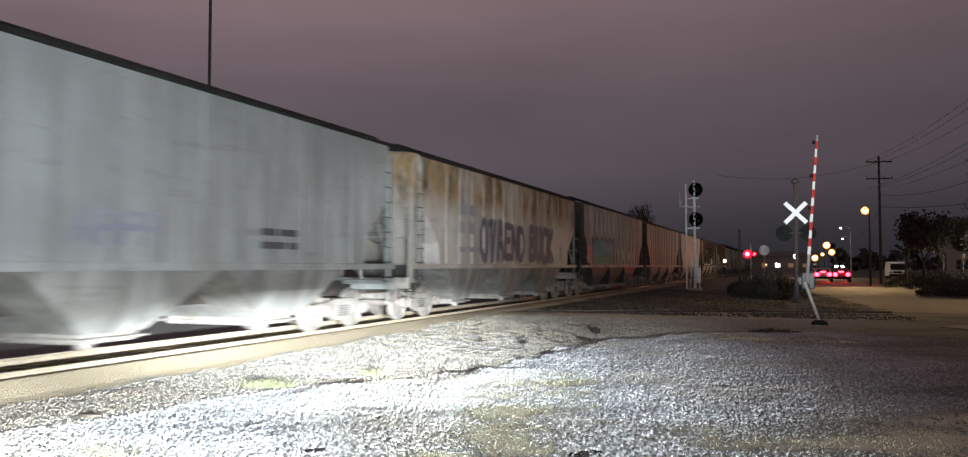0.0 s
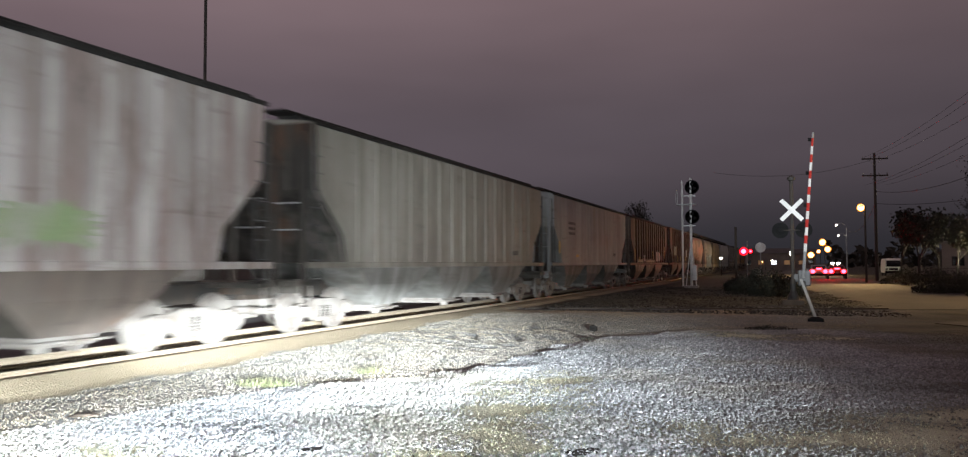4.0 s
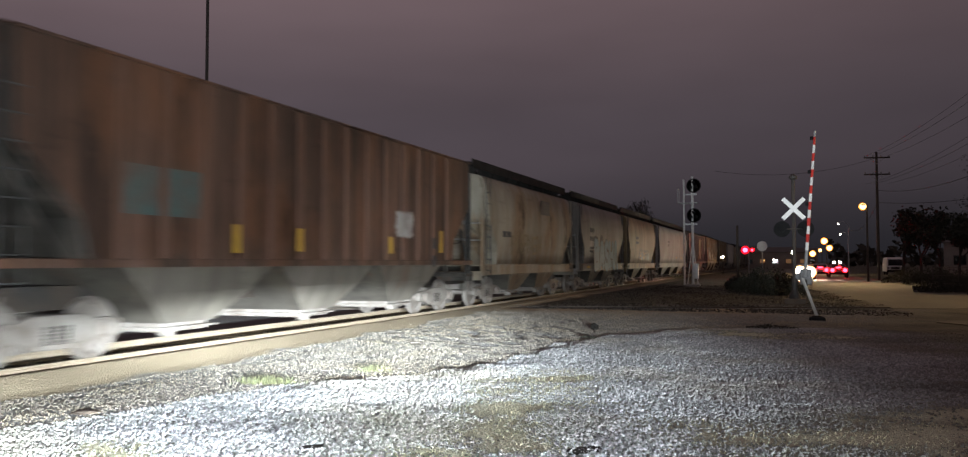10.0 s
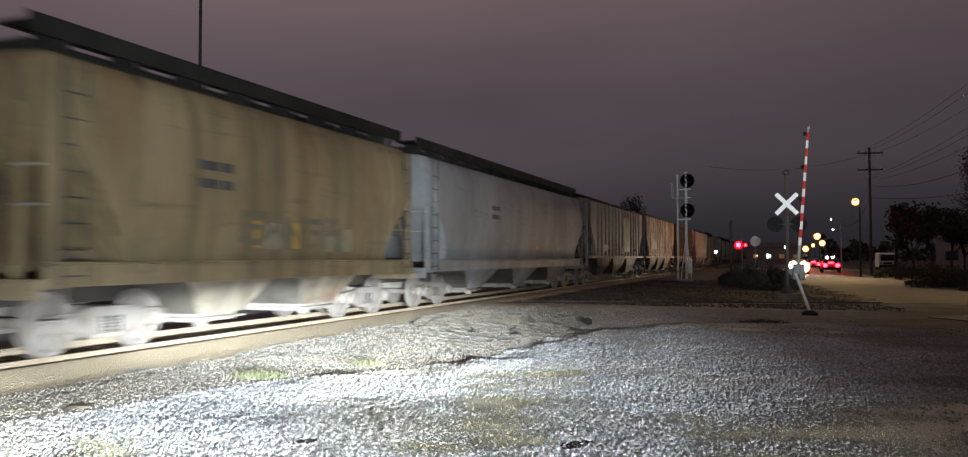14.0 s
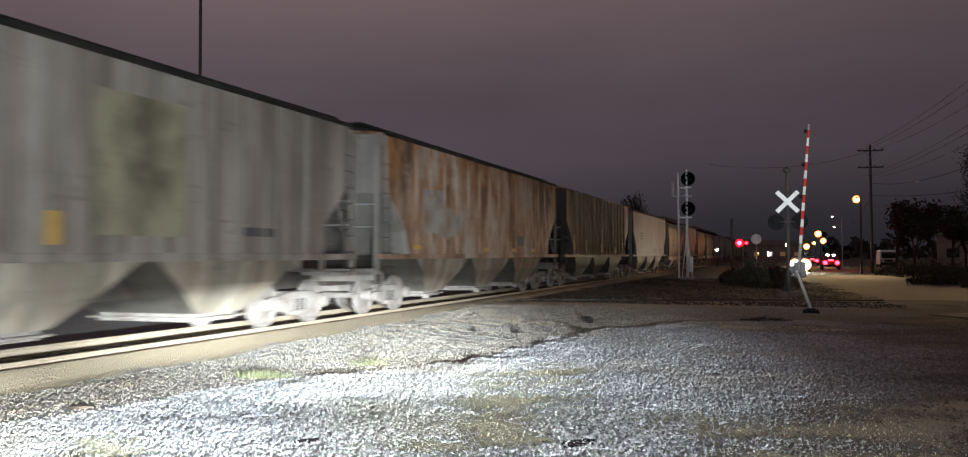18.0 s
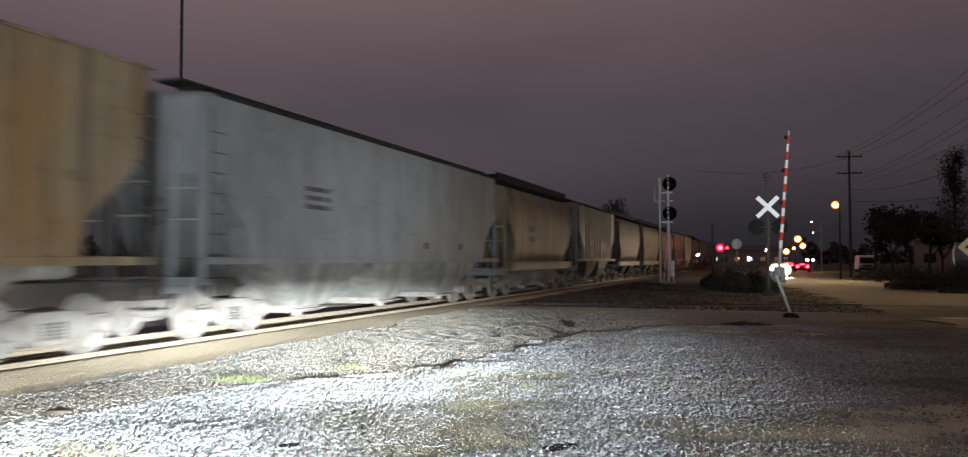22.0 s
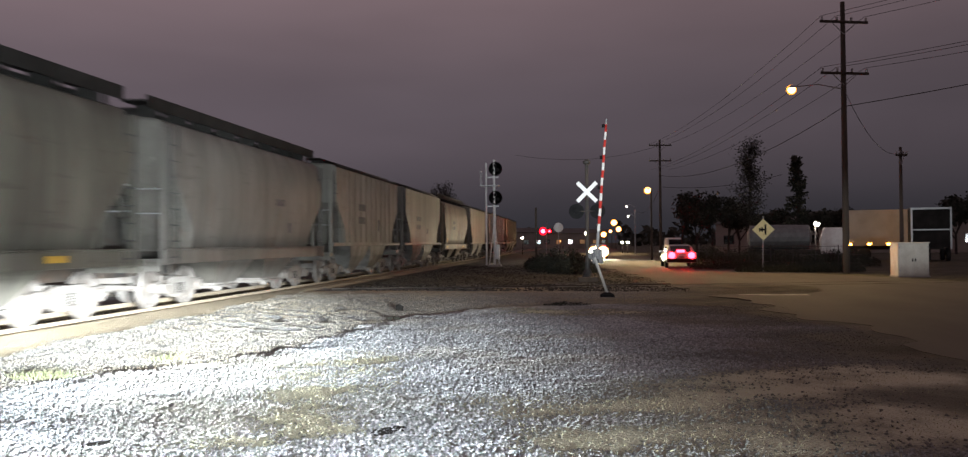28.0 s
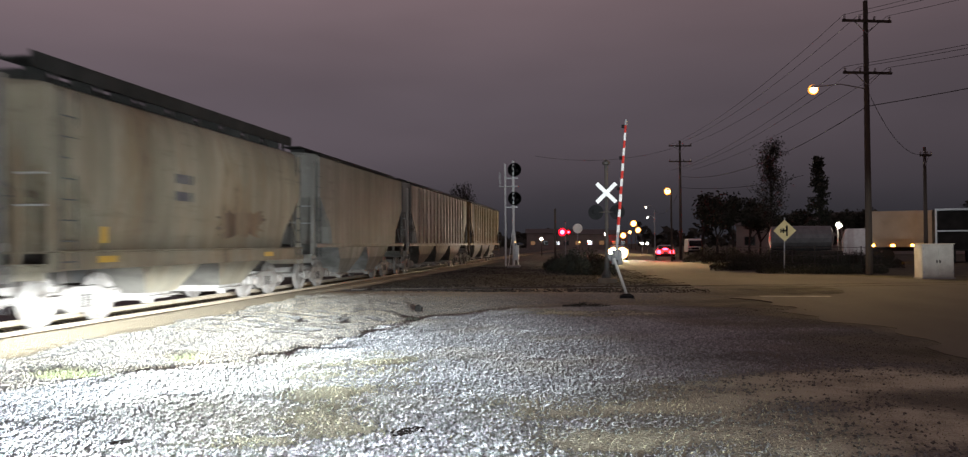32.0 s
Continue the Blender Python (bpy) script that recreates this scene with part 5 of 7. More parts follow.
def build_train():
    w = wagon
    return [
        w("a", 0.7, 19.0, "flat", P_WHITE, "pale grey ribbed covered hopper wagon with faded smudges", rib=0.03, seed=1, slip=-0.78, chute=CHUTE_GREY,
          marks=[("plate", -3.2, 1.95, 1.4, 0.35, SPRAY_DUSK), ("data", 4.4, 2.0, 1.2, 0.13, 2)], spray=[("letters", SPRAY_DUSK, -0.5, 1.2, 1.75, 2.2, 4, 0.05)]),
        w("b", 19.0, 37.45, "flat", P_RUSTTOP, "white covered hopper wagon with rusty top and navy graffiti", rib=0.03, seed=2, slip=-0.86, chute=CHUTE_GREY,
          marks=[("squares", -4.75, 2.95, 0.5, 0.34, 2, 2, PATCH_SLATE), ("squares", -4.75, 1.85, 0.45, 0.16, 3, 1, PATCH_SLATE), ("plate", 6.6, 1.75, 0.4, 0.5, PATCH_SLATE)],
          spray=[("word", SPRAY_BLUE, -2.95, 1.75, 1.66, 2.86, "OVAEND", 0.13), ("word", SPRAY_BLUE, 2.3, 5.6, 1.66, 2.9, "BUCK", 0.17)]),
        w("c", 37.45, 55.75, "flat", P_PINK, "faded pinkish ribbed covered hopper wagon with teal graffiti", 0.05, end=END_SHADED, rise=0.07, seed=3, slip=-0.98, chute=CHUTE_BROWN,
          spray=[("crown", SPRAY_RED, -5.72, -0.2, 1.53, 3.0, 5, 0.0), ("crown", SPRAY_TEAL, -5.6, -0.55, 1.54, 2.84, 5, 0.1), ("letters", SPRAY_BLACK, -5.2, -1.0, 1.64, 2.2, 7, 0.022), ("blob", SPRAY_PINK, -7.0, -5.7, 1.54, 2.5, 50, 0.3),
                 ("blob", PATCH_WHITE, 0.3, 1.1, 1.9, 2.6, 40, 0.35), ("blob", SPRAY_GREEN, 1.3, 3.3, 1.6, 2.5, 60, 0.45), ("blob", SPRAY_GREEN, 3.2, 5.4, 1.62, 2.35, 60, 0.45)]),
        w("d", 55.75, 74.4, "flat", P_BEIGE, "beige grey ribbed covered hopper wagon with dark streaks", 0.04, end=END_SHADED, seed=4, slip=-1.11, chute=CHUTE_GREY, marks=[("data", 6.0, 1.75, 0.6, 0.15, 1)]),
        w("e", 74.4, 92.7, "flat", P_BLUEGREY, "pale blue-grey smooth-sided covered hopper wagon", rib=0.0, seed=5, slip=-1.08, chute=CHUTE_GREY,
          marks=[("yellow", -6.2, 1.9, 0.5), ("yellow", -3.0, 1.75), ("data", 5.8, 1.85, 0.7, 0.16, 1), ("data", -4.0, 3.2, 1.2, 0.12, 3)]),
        w("f", 92.7, 111.1, "flat", P_DARK, "dark brown ribbed covered hopper wagon with pale patches", 0.07, end=CHUTE_DUST, seed=6, slip=-0.93, chute=CHUTE_CREAM,
          marks=[("yellow", -6.3, 1.7, 0.7), ("plate", -2.6, 1.6, 0.6, 0.4, PATCH_WHITE), ("yellow", -4.6, 1.6, 0.3), ("yellow", 1.2, 1.78, 0.55), ("plate", 0.0, 1.53, 4.0, 0.2, PATCH_OLIVE), ("plate", -4.2, 1.53, 2.2, 0.2, PATCH_OLIVE),
                 ("plate", 3.05, 1.62, 0.5, 0.7, PATCH_WHITE), ("plate", 3.55, 1.56, 0.42, 0.85, SPRAY_PALE), ("plate", 4.05, 1.6, 0.46, 0.7, SPRAY_PALE), ("plate", 4.5, 1.62, 0.34, 0.6, PATCH_WHITE),
                 ("plate", 5.2, 1.75, 0.42, 0.36, STENCIL), ("plate", 5.75, 1.75, 0.42, 0.36, STENCIL), ("yellow", 7.0, 1.8, 0.9)]),
        w("g", 111.1, 128.8, "flat", P_OXIDE, "red oxide ribbed covered hopper wagon with yellow tabs", 0.08, end=END_SHADED, seed=7, slip=-1.38, boards=False, chute=CHUTE_DUST,
          marks=[("yellow", -2.1, 1.6, 0.5), ("yellow", -0.1, 1.65, 0.45), ("plate", -4.4, 2.15, 0.75, 0.75, PATCH_TEAL), ("plate", -3.45, 2.15, 0.75, 0.75, PATCH_TEAL), ("yellow", 3.9, 1.65, 0.4), ("squares", 6.4, 1.8, 0.25, 0.3, 1, 2, STENCIL), ("yellow", 7.0, 1.7, 0.6)], spray=[("blob", PATCH_WHITE, 4.1, 5.2, 2.0, 2.75, 50, 0.3)]),
        w("h", 128.8, 141.6, "curved", P_CREAM, "cream round-sided covered hopper wagon with rust stains", rib=0.0, bays=2, seed=8, slip=-1.48,
          marks=[("plate", 2.6, 3.3, 1.3, 0.55, PATCH_DARK), ("data", -2.2, 2.3, 0.9, 0.2, 1)], spray=[("letters", P_TAN, -1.8, 2.0, 1.8, 2.4, 6, 0.06)]),
        w("i", 141.6, 153.95, "curved", P_GREY, "light grey round-sided hopper wagon with pale blue graffiti", rib=0.0, bays=2, seed=9, slip=-1.0,
          marks=[("data", -2.0, 2.9, 0.9, 0.22, 2), ("data", -2.0, 2.1, 0.9, 0.10, 2), ("sill", 3.6), ("sill", -2.6)],
          spray=[("blob", SPRAY_SKY, -1.4, 1.2, 1.10, 2.3, 50, 0.25), ("blob", SPRAY_SKY, 0.9, 4.2, 1.10, 1.95, 50, 0.25), ("blob", SPRAY_RED, 0.7, 1.6, 2.2, 2.5, 30, 0.4), ("word", SPRAY_BLACK, -1.55, 4.55, 1.16, 2.5, "BASHA", 0.25), ("word", SPRAY_SKY, -1.48, 4.62, 1.14, 2.46, "BASHA", 0.20)]),
        w("j", 153.95, 166.6, "curved", P_TAN, "tan round-sided covered hopper wagon with rust stains", 0.0, 2, seed=10, slip=-0.8, chute=CHUTE_CREAM,
          marks=[("data", -1.6, 2.9, 0.9, 0.16, 2), ("yellow", -0.4, 1.6, 0.5), ("yellow", 0.9, 1.6, 0.5), ("plate", 0.25, 1.58, 1.0, 0.5, PATCH_OLIVE), ("plate", 2.6, 1.55, 1.1, 0.5, PATCH_OLIVE)], spray=[("letters", P_SAND, -1.0, 2.6, 1.7, 2.2, 5, 0.07)]),
        w("k", 166.6, 186.65, "curved", P_ICE, "clean pale blue-grey round-sided covered hopper wagon", rib=0.0, bays=3, seed=11, slip=-0.9, marks=[("data", -3.0, 3.0, 0.8, 0.15, 2), ("yellow", 2.0, 1.75), ("yellow", 5.2, 1.75)]),
        w("l", 186.65, 205.2, "flat", P_STREAK, "streaked grey-brown ribbed covered hopper wagon", 0.06, seed=12, slip=-1.16, chute=CHUTE_CREAM,
          marks=[("yellow", 1.4, 1.6, 0.45), ("data", -1.2, 2.1, 0.9, 0.08, 1), ("data", 6.0, 1.8, 0.9, 0.16, 1), ("plate", 3.0, 1.75, 1.9, 2.1, PATCH_OLIVE)], spray=[("blob", SPRAY_DUSK, -4.4, -3.0, 1.65, 2.2, 40, 0.5)]),
        w("m", 205.2, 223.2, "flat", P_RUST, "heavily rusted white covered hopper wagon with patches", 0.03, end=P_GREY, rise=0.07, seed=13, slip=-1.13, chute=CHUTE_CREAM,
          spray=[("blob", PATCH_PALE, -4.9, -3.6, 2.0, 3.3, 50, 0.3), ("blob", PATCH_PALE, -3.9, -2.3, 1.9, 2.9, 50, 0.3)],
          marks=[("squares", -4.8, 2.85, 0.55, 0.42, 2, 2, PATCH_SLATE), ("squares", -3.3, 2.2, 0.5, 0.4, 2, 1, PATCH_SLATE), ("yellow", -5.2, 1.62), ("yellow", 0.2, 1.58), ("yellow", 3.2, 1.58), ("yellow", 5.6, 1.58), ("plate", 4.0, 1.8, 0.9, 0.35, PATCH_DARK)]),
        w("n", 223.2, 241.0, "flat", P_OLIVE, "brown ribbed covered hopper wagon with yellow tabs", 0.08, end=END_SHADED, seed=14, slip=-1.13, boards=False, chute=CHUTE_DUST, marks=[("yellow", -5.6, 1.7, 0.7), ("yellow", -3.2, 1.6, 0.6), ("yellow", 0.4, 1.6, 0.45), ("yellow", 4.2, 1.55, 0.35)]),
        w("o", 241.0, 258.9, "flat", P_SLATE, "pale blue-grey smooth-sided covered hopper wagon", rib=0.0, seed=15, slip=-0.93, chute=CHUTE_GREY, marks=[("data", -3.6, 2.9, 1.1, 0.10, 3), ("data", 5.4, 1.75, 0.5, 0.18, 1), ("data", 2.6, 1.75, 0.5, 0.18, 1)]),
        w("p", 258.9, 271.55, "curved", P_KHAKI, "khaki round-sided covered hopper wagon with dark streaks", 0.0, 2, seed=16, slip=-0.65, chute=CHUTE_GREY, marks=[("data", -1.6, 2.6, 0.9, 0.22, 2)]),
        w("q", 271.55, 284.4, "flat", P_BONE, "bone white two-bay hopper wagon with stencilled squares", rib=0.03, bays=2, seed=17, slip=-0.76, marks=[("squares", -1.9, 2.75, 0.42, 0.32, 2, 3, PATCH_SLATE), ("squares", 1.6, 2.0, 0.45, 0.5, 2, 1, PATCH_SLATE), ("yellow", -1.6, 1.6)]),
        w("r", 284.4, 296.3, "curved", P_MOSS, "grey-olive round-sided covered hopper wagon", 0.0, 2, seed=18, slip=-0.48, marks=[("data", -0.8, 2.3, 1.1, 0.16, 2)]),
        w("s", 296.3, 308.95, "curved", P_MOSS, "grey-olive round-sided hopper wagon with yellow tabs", 0.0, 2, seed=19, slip=-0.36, marks=[("sill", 3.4), ("sill", -3.0), ("data", -1.4, 2.8, 0.8, 0.12, 2)], spray=[("letters", PATCH_DARK, -2.5, 1.0, 1.6, 2.0, 5, 0.03)]),
        w("t", 308.95, 321.35, "curved", P_DULL, "weathered grey round-sided covered hopper wagon", rib=0.0, bays=2, seed=20, slip=-0.48, marks=[("data", 2.6, 1.8, 0.3, 0.3, 1), ("data", 1.8, 2.6, 0.7, 0.2, 1)]),
        w("u", 321.35, 333.6, "flat", P_BONE, "bone white two-bay ribbed hopper wagon with stencils", rib=0.04, bays=2, seed=21, slip=-0.26, chute=CHUTE_GREY, marks=[("data", -1.4, 2.8, 1.0, 0.28, 2), ("data", 1.4, 2.0, 0.4, 0.5, 1)]),
        w("v", 333.6, 346.1, "flat", P_DULL, "beige grey two-bay covered hopper wagon", 0.0, 2, seed=22, slip=-0.13, chute=CHUTE_GREY, marks=[("data", -1.6, 2.7, 1.2, 0.24, 2), ("data", 1.0, 2.0, 0.5, 0.3, 1)]),
        w("x", 346.1, 359.0, "curved", P_SAND, "sand-coloured round-sided hopper wagon with dark stains", 0.0, 2, seed=23, slip=-0.33, marks=[("data", -1.2, 2.8, 0.8, 0.2, 2), ("sill", -4.0), ("sill", 3.6), ("yellow", -4.2, 1.5, 0.3)],
          spray=[("blob", P_DARK, 0.2, 3.4, 1.6, 2.4, 50, 0.5)]),
        w("y", 359.0, 372.2, "flat", P_DULL, "beige grey two-bay covered hopper wagon", 0.0, 2, seed=24, slip=-0.58, chute=CHUTE_GREY),
        w("z", 372.2, 390.9, "flat", P_STREAK, "streaked grey-brown ribbed covered hopper wagon", 0.06, seed=25, slip=-0.58, chute=CHUTE_BROWN),
        w("zz", 390.9, 408.7, "flat", P_OLIVE, "brown ribbed covered hopper wagon", 0.06, seed=26, slip=-0.58, chute=CHUTE_BROWN),
    ]


TRAIN = build_train()

# ---- crossing and signals ----


def at(bearing, reach, z=0.0):
    """A place by its bearing from the camera, in degrees right of the track's direction, and its distance."""
    return reach * math.sin(radians(bearing)), reach * math.cos(radians(bearing)), z


def build_crossing_signal():
    x, y = 0.2, 33.7
    g = thing("crossing_signal", "crossing signal mast with white crossbuck and dark flashers", "crossing signal", pose(x, y, 0))
    part("foundation", boxes((-0.4, 0.4, -0.4, 0.4, -0.05, 0.22), bevel=0.03), TIE, g)
    part("mast", rods(((0, 0, 0.2), (0, 0, 4.75), 0.065)), STEEL_DARK, g)
    part("base_sleeve", lathe([(0.22, 0.2), (0.2, 0.35), (0.10, 0.55), (0.10, 1.0)], 14, "z"), STEEL_DARK, g)
    for s in (-1, 1):
        m = pose(0, -0.10 - 0.02 * (s > 0), 3.62, 0, 0, 0) @ Matrix.Rotation(radians(s * 45), 4, "Y")
        part("crossbuck_blade", boxes((-0.54, 0.54, -0.006, 0.006, -0.08, 0.08), bevel=0.004), SHEETING, g, "white reflective blade", m)
    part("flasher_bracket", rods(((-0.42, -0.05, 2.85), (0.42, -0.05, 2.85), 0.03)), STEEL_DARK, g)
    for s in (-1, 1):
        head = part("flasher", lathe([(0.30, 0.0), (0.305, -0.02), (0.10, -0.03), (0.10, -0.08)], 20, "y"), BLACK, g, "unlit black flasher head", pose(s * 0.42, -0.05, 2.85))
        part("hood", lathe([(0.11, -0.28), (0.12, -0.28), (0.12, -0.03), (0.11, -0.03)], 16, "y"), BLACK, head)
    part("bell", lathe([(0.05, 4.72), (0.14, 4.76), (0.15, 4.86), (0.05, 4.93)], 14, "z"), STEEL_DARK, g)
    box_ = part("gate_machine", boxes((0.18, 0.62, -0.25, 0.35, 0.75, 1.35), (0.0, 0.3, -0.05, 0.05, 0.9, 1.2), bevel=0.03), MAST_GREY, g, "pale gate machine housing")
    # raised arm
    base, tip = Vector((0.36, -0.3, 1.05)), Vector((0.80, -0.3, 6.50))
    way = (tip - base)
    arm = part("gate_arm", rods((tuple(base), tuple(base + way * 0.2), 0.06), sides=8), GALV, g, "raised striped gate arm")
    n = 14
    for i in range(n):
        a, c = base + way * (0.18 + 0.78 * i / n), base + way * (0.18 + 0.78 * (i + 1) / n)
        part("stripe", rods((tuple(a), tuple(c), 0.062 - 0.02 * i / n), sides=8), (SHEETING if i % 2 == 0 else RED_PAINT), arm)
    part("arm_tip", rods((tuple(base + way * 0.96), tuple(tip), 0.04)), GALV, arm)
    for f in (0.95, 0.72, 0.5):
        p = base + way * f
        part("arm_lamp", rods(((p.x - 0.05, p.y - 0.05, p.z), (p.x - 0.16, p.y - 0.05, p.z), 0.07), sides=10), BLACK, arm)
    part("counterweight", boxes((0.30, 0.44, -0.45, -0.2, 0.55, 0.95), bevel=0.02), STEEL_DARK, g)
    # leaning white post on a black foot
    p = thing("leaning_post", "leaning white marker post on a black rubber foot", "marker post", pose(0.72, 24.9, 0))
    part("post", rods(((0, 0, 0.08), (-0.36, 0.15, 1.15), 0.045, 0.04)), CONCRETE, p)
    part("foot", loft([(-0.03, 0.22, 0.22), (0.06, 0.2, 0.2), (0.12, 0.08, 0.08)]), BLACK, p)


def build_block_signal():
    x, y, _ = at(-6.0, 57)
    g = thing("block_signal", "galvanised two-head railway signal mast with black backgrounds", "railway signal", pose(x, y, 0))
    part("foundation", boxes((-0.45, 0.45, -0.4, 0.4, -0.05, 0.15), bevel=0.03), CONCRETE, g)
    part("mast", rods(((0, 0, 0.15), (0, 0, 7.3), 0.085)), BRIGHT_GALV, g)
    for z in (6.68, 4.70):
        head = part("signal_head", lathe([(0.47, 0.0), (0.475, -0.03), (0.40, -0.04), (0.40, 0.0)], 24, "y"), BLACK, g, "unlit black signal head", pose(0.10, -0.06, z))
        for k, (dx, dz) in enumerate(((0, 0.19), (-0.17, -0.1), (0.17, -0.1))):
            part("hood", lathe([(0.10, -0.30), (0.11, -0.30), (0.11, -0.03), (0.10, -0.03)], 12, "y"), BLACK, head, "", pose(dx, 0, dz))
        part("head_case", boxes((-0.20, 0.40, 0.12, 0.42, z - 0.3, z + 0.3), bevel=0.03), BLACK, g)
        part("bracket", boxes((-0.6, 0.3, -0.06, 0.06, z - 0.62, z - 0.54)), GALV, g)
    lad = [((-0.55, 0.25 * s, 0.1), (-0.55, 0.25 * s, 7.1), 0.032) for s in (-1, 1)] + [((-0.55, -0.25, 0.4 + 0.35 * k), (-0.55, 0.25, 0.4 + 0.35 * k), 0.016) for k in range(19)]
    part("ladder", rods(*lad, sides=6), BRIGHT_GALV, g, "bright galvanised ladder")
    part("platform", boxes((-0.9, 0.35, -0.4, 0.35, 5.5, 5.54)), GALV, g)
    part("platform_rail", rods(((-0.9, -0.4, 5.54), (-0.9, -0.4, 6.5), 0.02), ((-0.9, 0.35, 5.54), (-0.9, 0.35, 6.5), 0.02), ((-0.9, -0.4, 6.5), (-0.9, 0.35, 6.5), 0.02), sides=6), GALV, g)
    part("junction_box", boxes((0.1, 0.36, -0.2, 0.15, 0.5, 1.5), bevel=0.02), BRIGHT_GALV, g)
    for s in (-1, 1):
        part("stay", rods(((s * 0.34, -0.2, 0.1), (s * 0.06, -0.06, 2.6), 0.03)), BRIGHT_GALV, g)


def build_far_flasher():
    x, y, _ = at(-2.45, 105)
    g = thing("crossing_flasher", "distant crossing flasher with lit red lenses", "crossing signal", pose(x, y, 0))
    part("mast", rods(((0, 0, -0.05), (0, 0, 4.3), 0.06)), GALV, g)
    part("bracket", rods(((-0.42, 0, 3.05), (0.42, 0, 3.05), 0.03)), GALV, g)
    for s, mt, r in ((-1, SIGNAL_RED, 0.30), (1, RED_GLOW, 0.15)):
        head = part("flasher", lathe([(0.32, 0.0), (0.32, -0.03), (0.1, -0.04)], 18, "y"), BLACK, g, "", pose(s * 0.40, 0, 3.05))
        part("lens", lathe([(r, -0.05), (r * 0.8, -0.10), (0.02, -0.13)], 16, "y"), mt, head, "lit red lens")
        # Wider glowing ring added as the red glare of the lens.
        part("lens_halo", lathe([(r * 1.7, -0.045), (r * 1.6, -0.06), (r, -0.07)], 20, "y"), RED_HALO, head, "red glare halo around the lens")
    d = thing("round_sign", "white round railway warning sign on a post", "road sign", pose(*at(-1.62, 80)))
    part("post", rods(((0, 0, -0.05), (0, 0, 3.1), 0.035)), GALV, d)
    part("disc", lathe([(0.46, -0.02), (0.46, -0.035), (0.44, -0.04)], 28, "y"), WHITE, d, "", pose(0, 0, 3.05))


# ---- poles, wires, lamps ----


def pole(name, label, x, y, height, r, arms=(), wood=WOOD, lean=(0, 0)):
    g = thing(name, label, "utility pole", pose(x, y, 0, lean[0], lean[1], 0), "utility poles")
    part("shaft", rods(((0, 0, -0.2), (0, 0, height), r, r * 0.65), sides=10), wood, g)
    for z, half, turn in arms:
        m = pose(0, 0, z, 0, 0, turn)
        cross = part("crossarm", boxes((-half, half, -0.16, -0.06, -0.06, 0.06), bevel=0.01), wood, g, "", m)
        for k in range(4):
            part("insulator", shared(("insulator",), lambda: lathe([(0.03, 0.06), (0.06, 0.10), (0.05, 0.16), (0.065, 0.20), (0.02, 0.26)], 10, "z"), GALV), GALV, cross, "", pose(-half * 0.92 + k * half * 0.613, -0.11, 0))
        part("brace", rods(((-half * 0.5, -0.11, -0.05), (0, -0.1, -0.6), 0.02), ((half * 0.5, -0.11, -0.05), (0, -0.1, -0.6), 0.02), sides=6), GALV, cross)
    return g


def wire(a, c, sag, r=0.012, n=14):
    a, c = Vector(a), Vector(c)
    bm = bmesh.new()
    side = (c - a).cross(Vector((0, 0, 1))).normalized()
    rings = []
    for i in range(n + 1):
        p = a.lerp(c, i / n) - Vector((0, 0, 4 * sag * (i / n) * (1 - i / n)))
        rings.append([bm.verts.new(p + side * (r * math.cos(k * 1.2566)) + Vector((0, 0, r * math.sin(k * 1.2566)))) for k in range(5)])
    for p, q in zip(rings, rings[1:]):
        for k in range(5):
            bm.faces.new((p[k], p[(k + 1) % 5], q[(k + 1) % 5], q[k]))
    return solid("wire", bm, WIRE, "dark overhead wire between poles", "wire", group="overhead wires")


def street_lamp(x, y, z, reach, glow_mat, label, size=0.14, pole_x=None):
    """A lamp head on a bracket arm from its pole."""
    g = thing("street_lamp", label, "street lamp", pose(x, y, z), "street lamps")
    part("housing", loft([(0.06, 0.16, 0.30), (0.14, 0.14, 0.26), (0.20, 0.06, 0.12)]), GALV, g)
    part("lens", lathe([(size * math.sin(a), -size * math.cos(a)) for a in (0.1, 0.5, 0.9, 1.3, 1.7, 2.1, 2.5, 3.0)], 24, "z"), glow_mat, g, "glowing lens")
    # An added glowing ring stands for the glare; the lamp has no dish.
    if glow_mat is SODIUM_GLOW:
        part("reflector_or_halo", lathe([(size * 1.0, 0.02), (size * 1.35, 0.05), (size * 1.3, 0.10), (size * 0.6, 0.12)], 20, "y"), SODIUM_HALO, g, "orange glare halo ring around the lens")
    if reach:
        part("bracket_arm", rods(((0, 0, 0.12), (reach[0] * 0.5, reach[1] * 0.5, 0.30), 0.03), ((reach[0] * 0.5, reach[1] * 0.5, 0.30), (reach[0], reach[1], reach[2]), 0.03)), GALV, g)
    return g


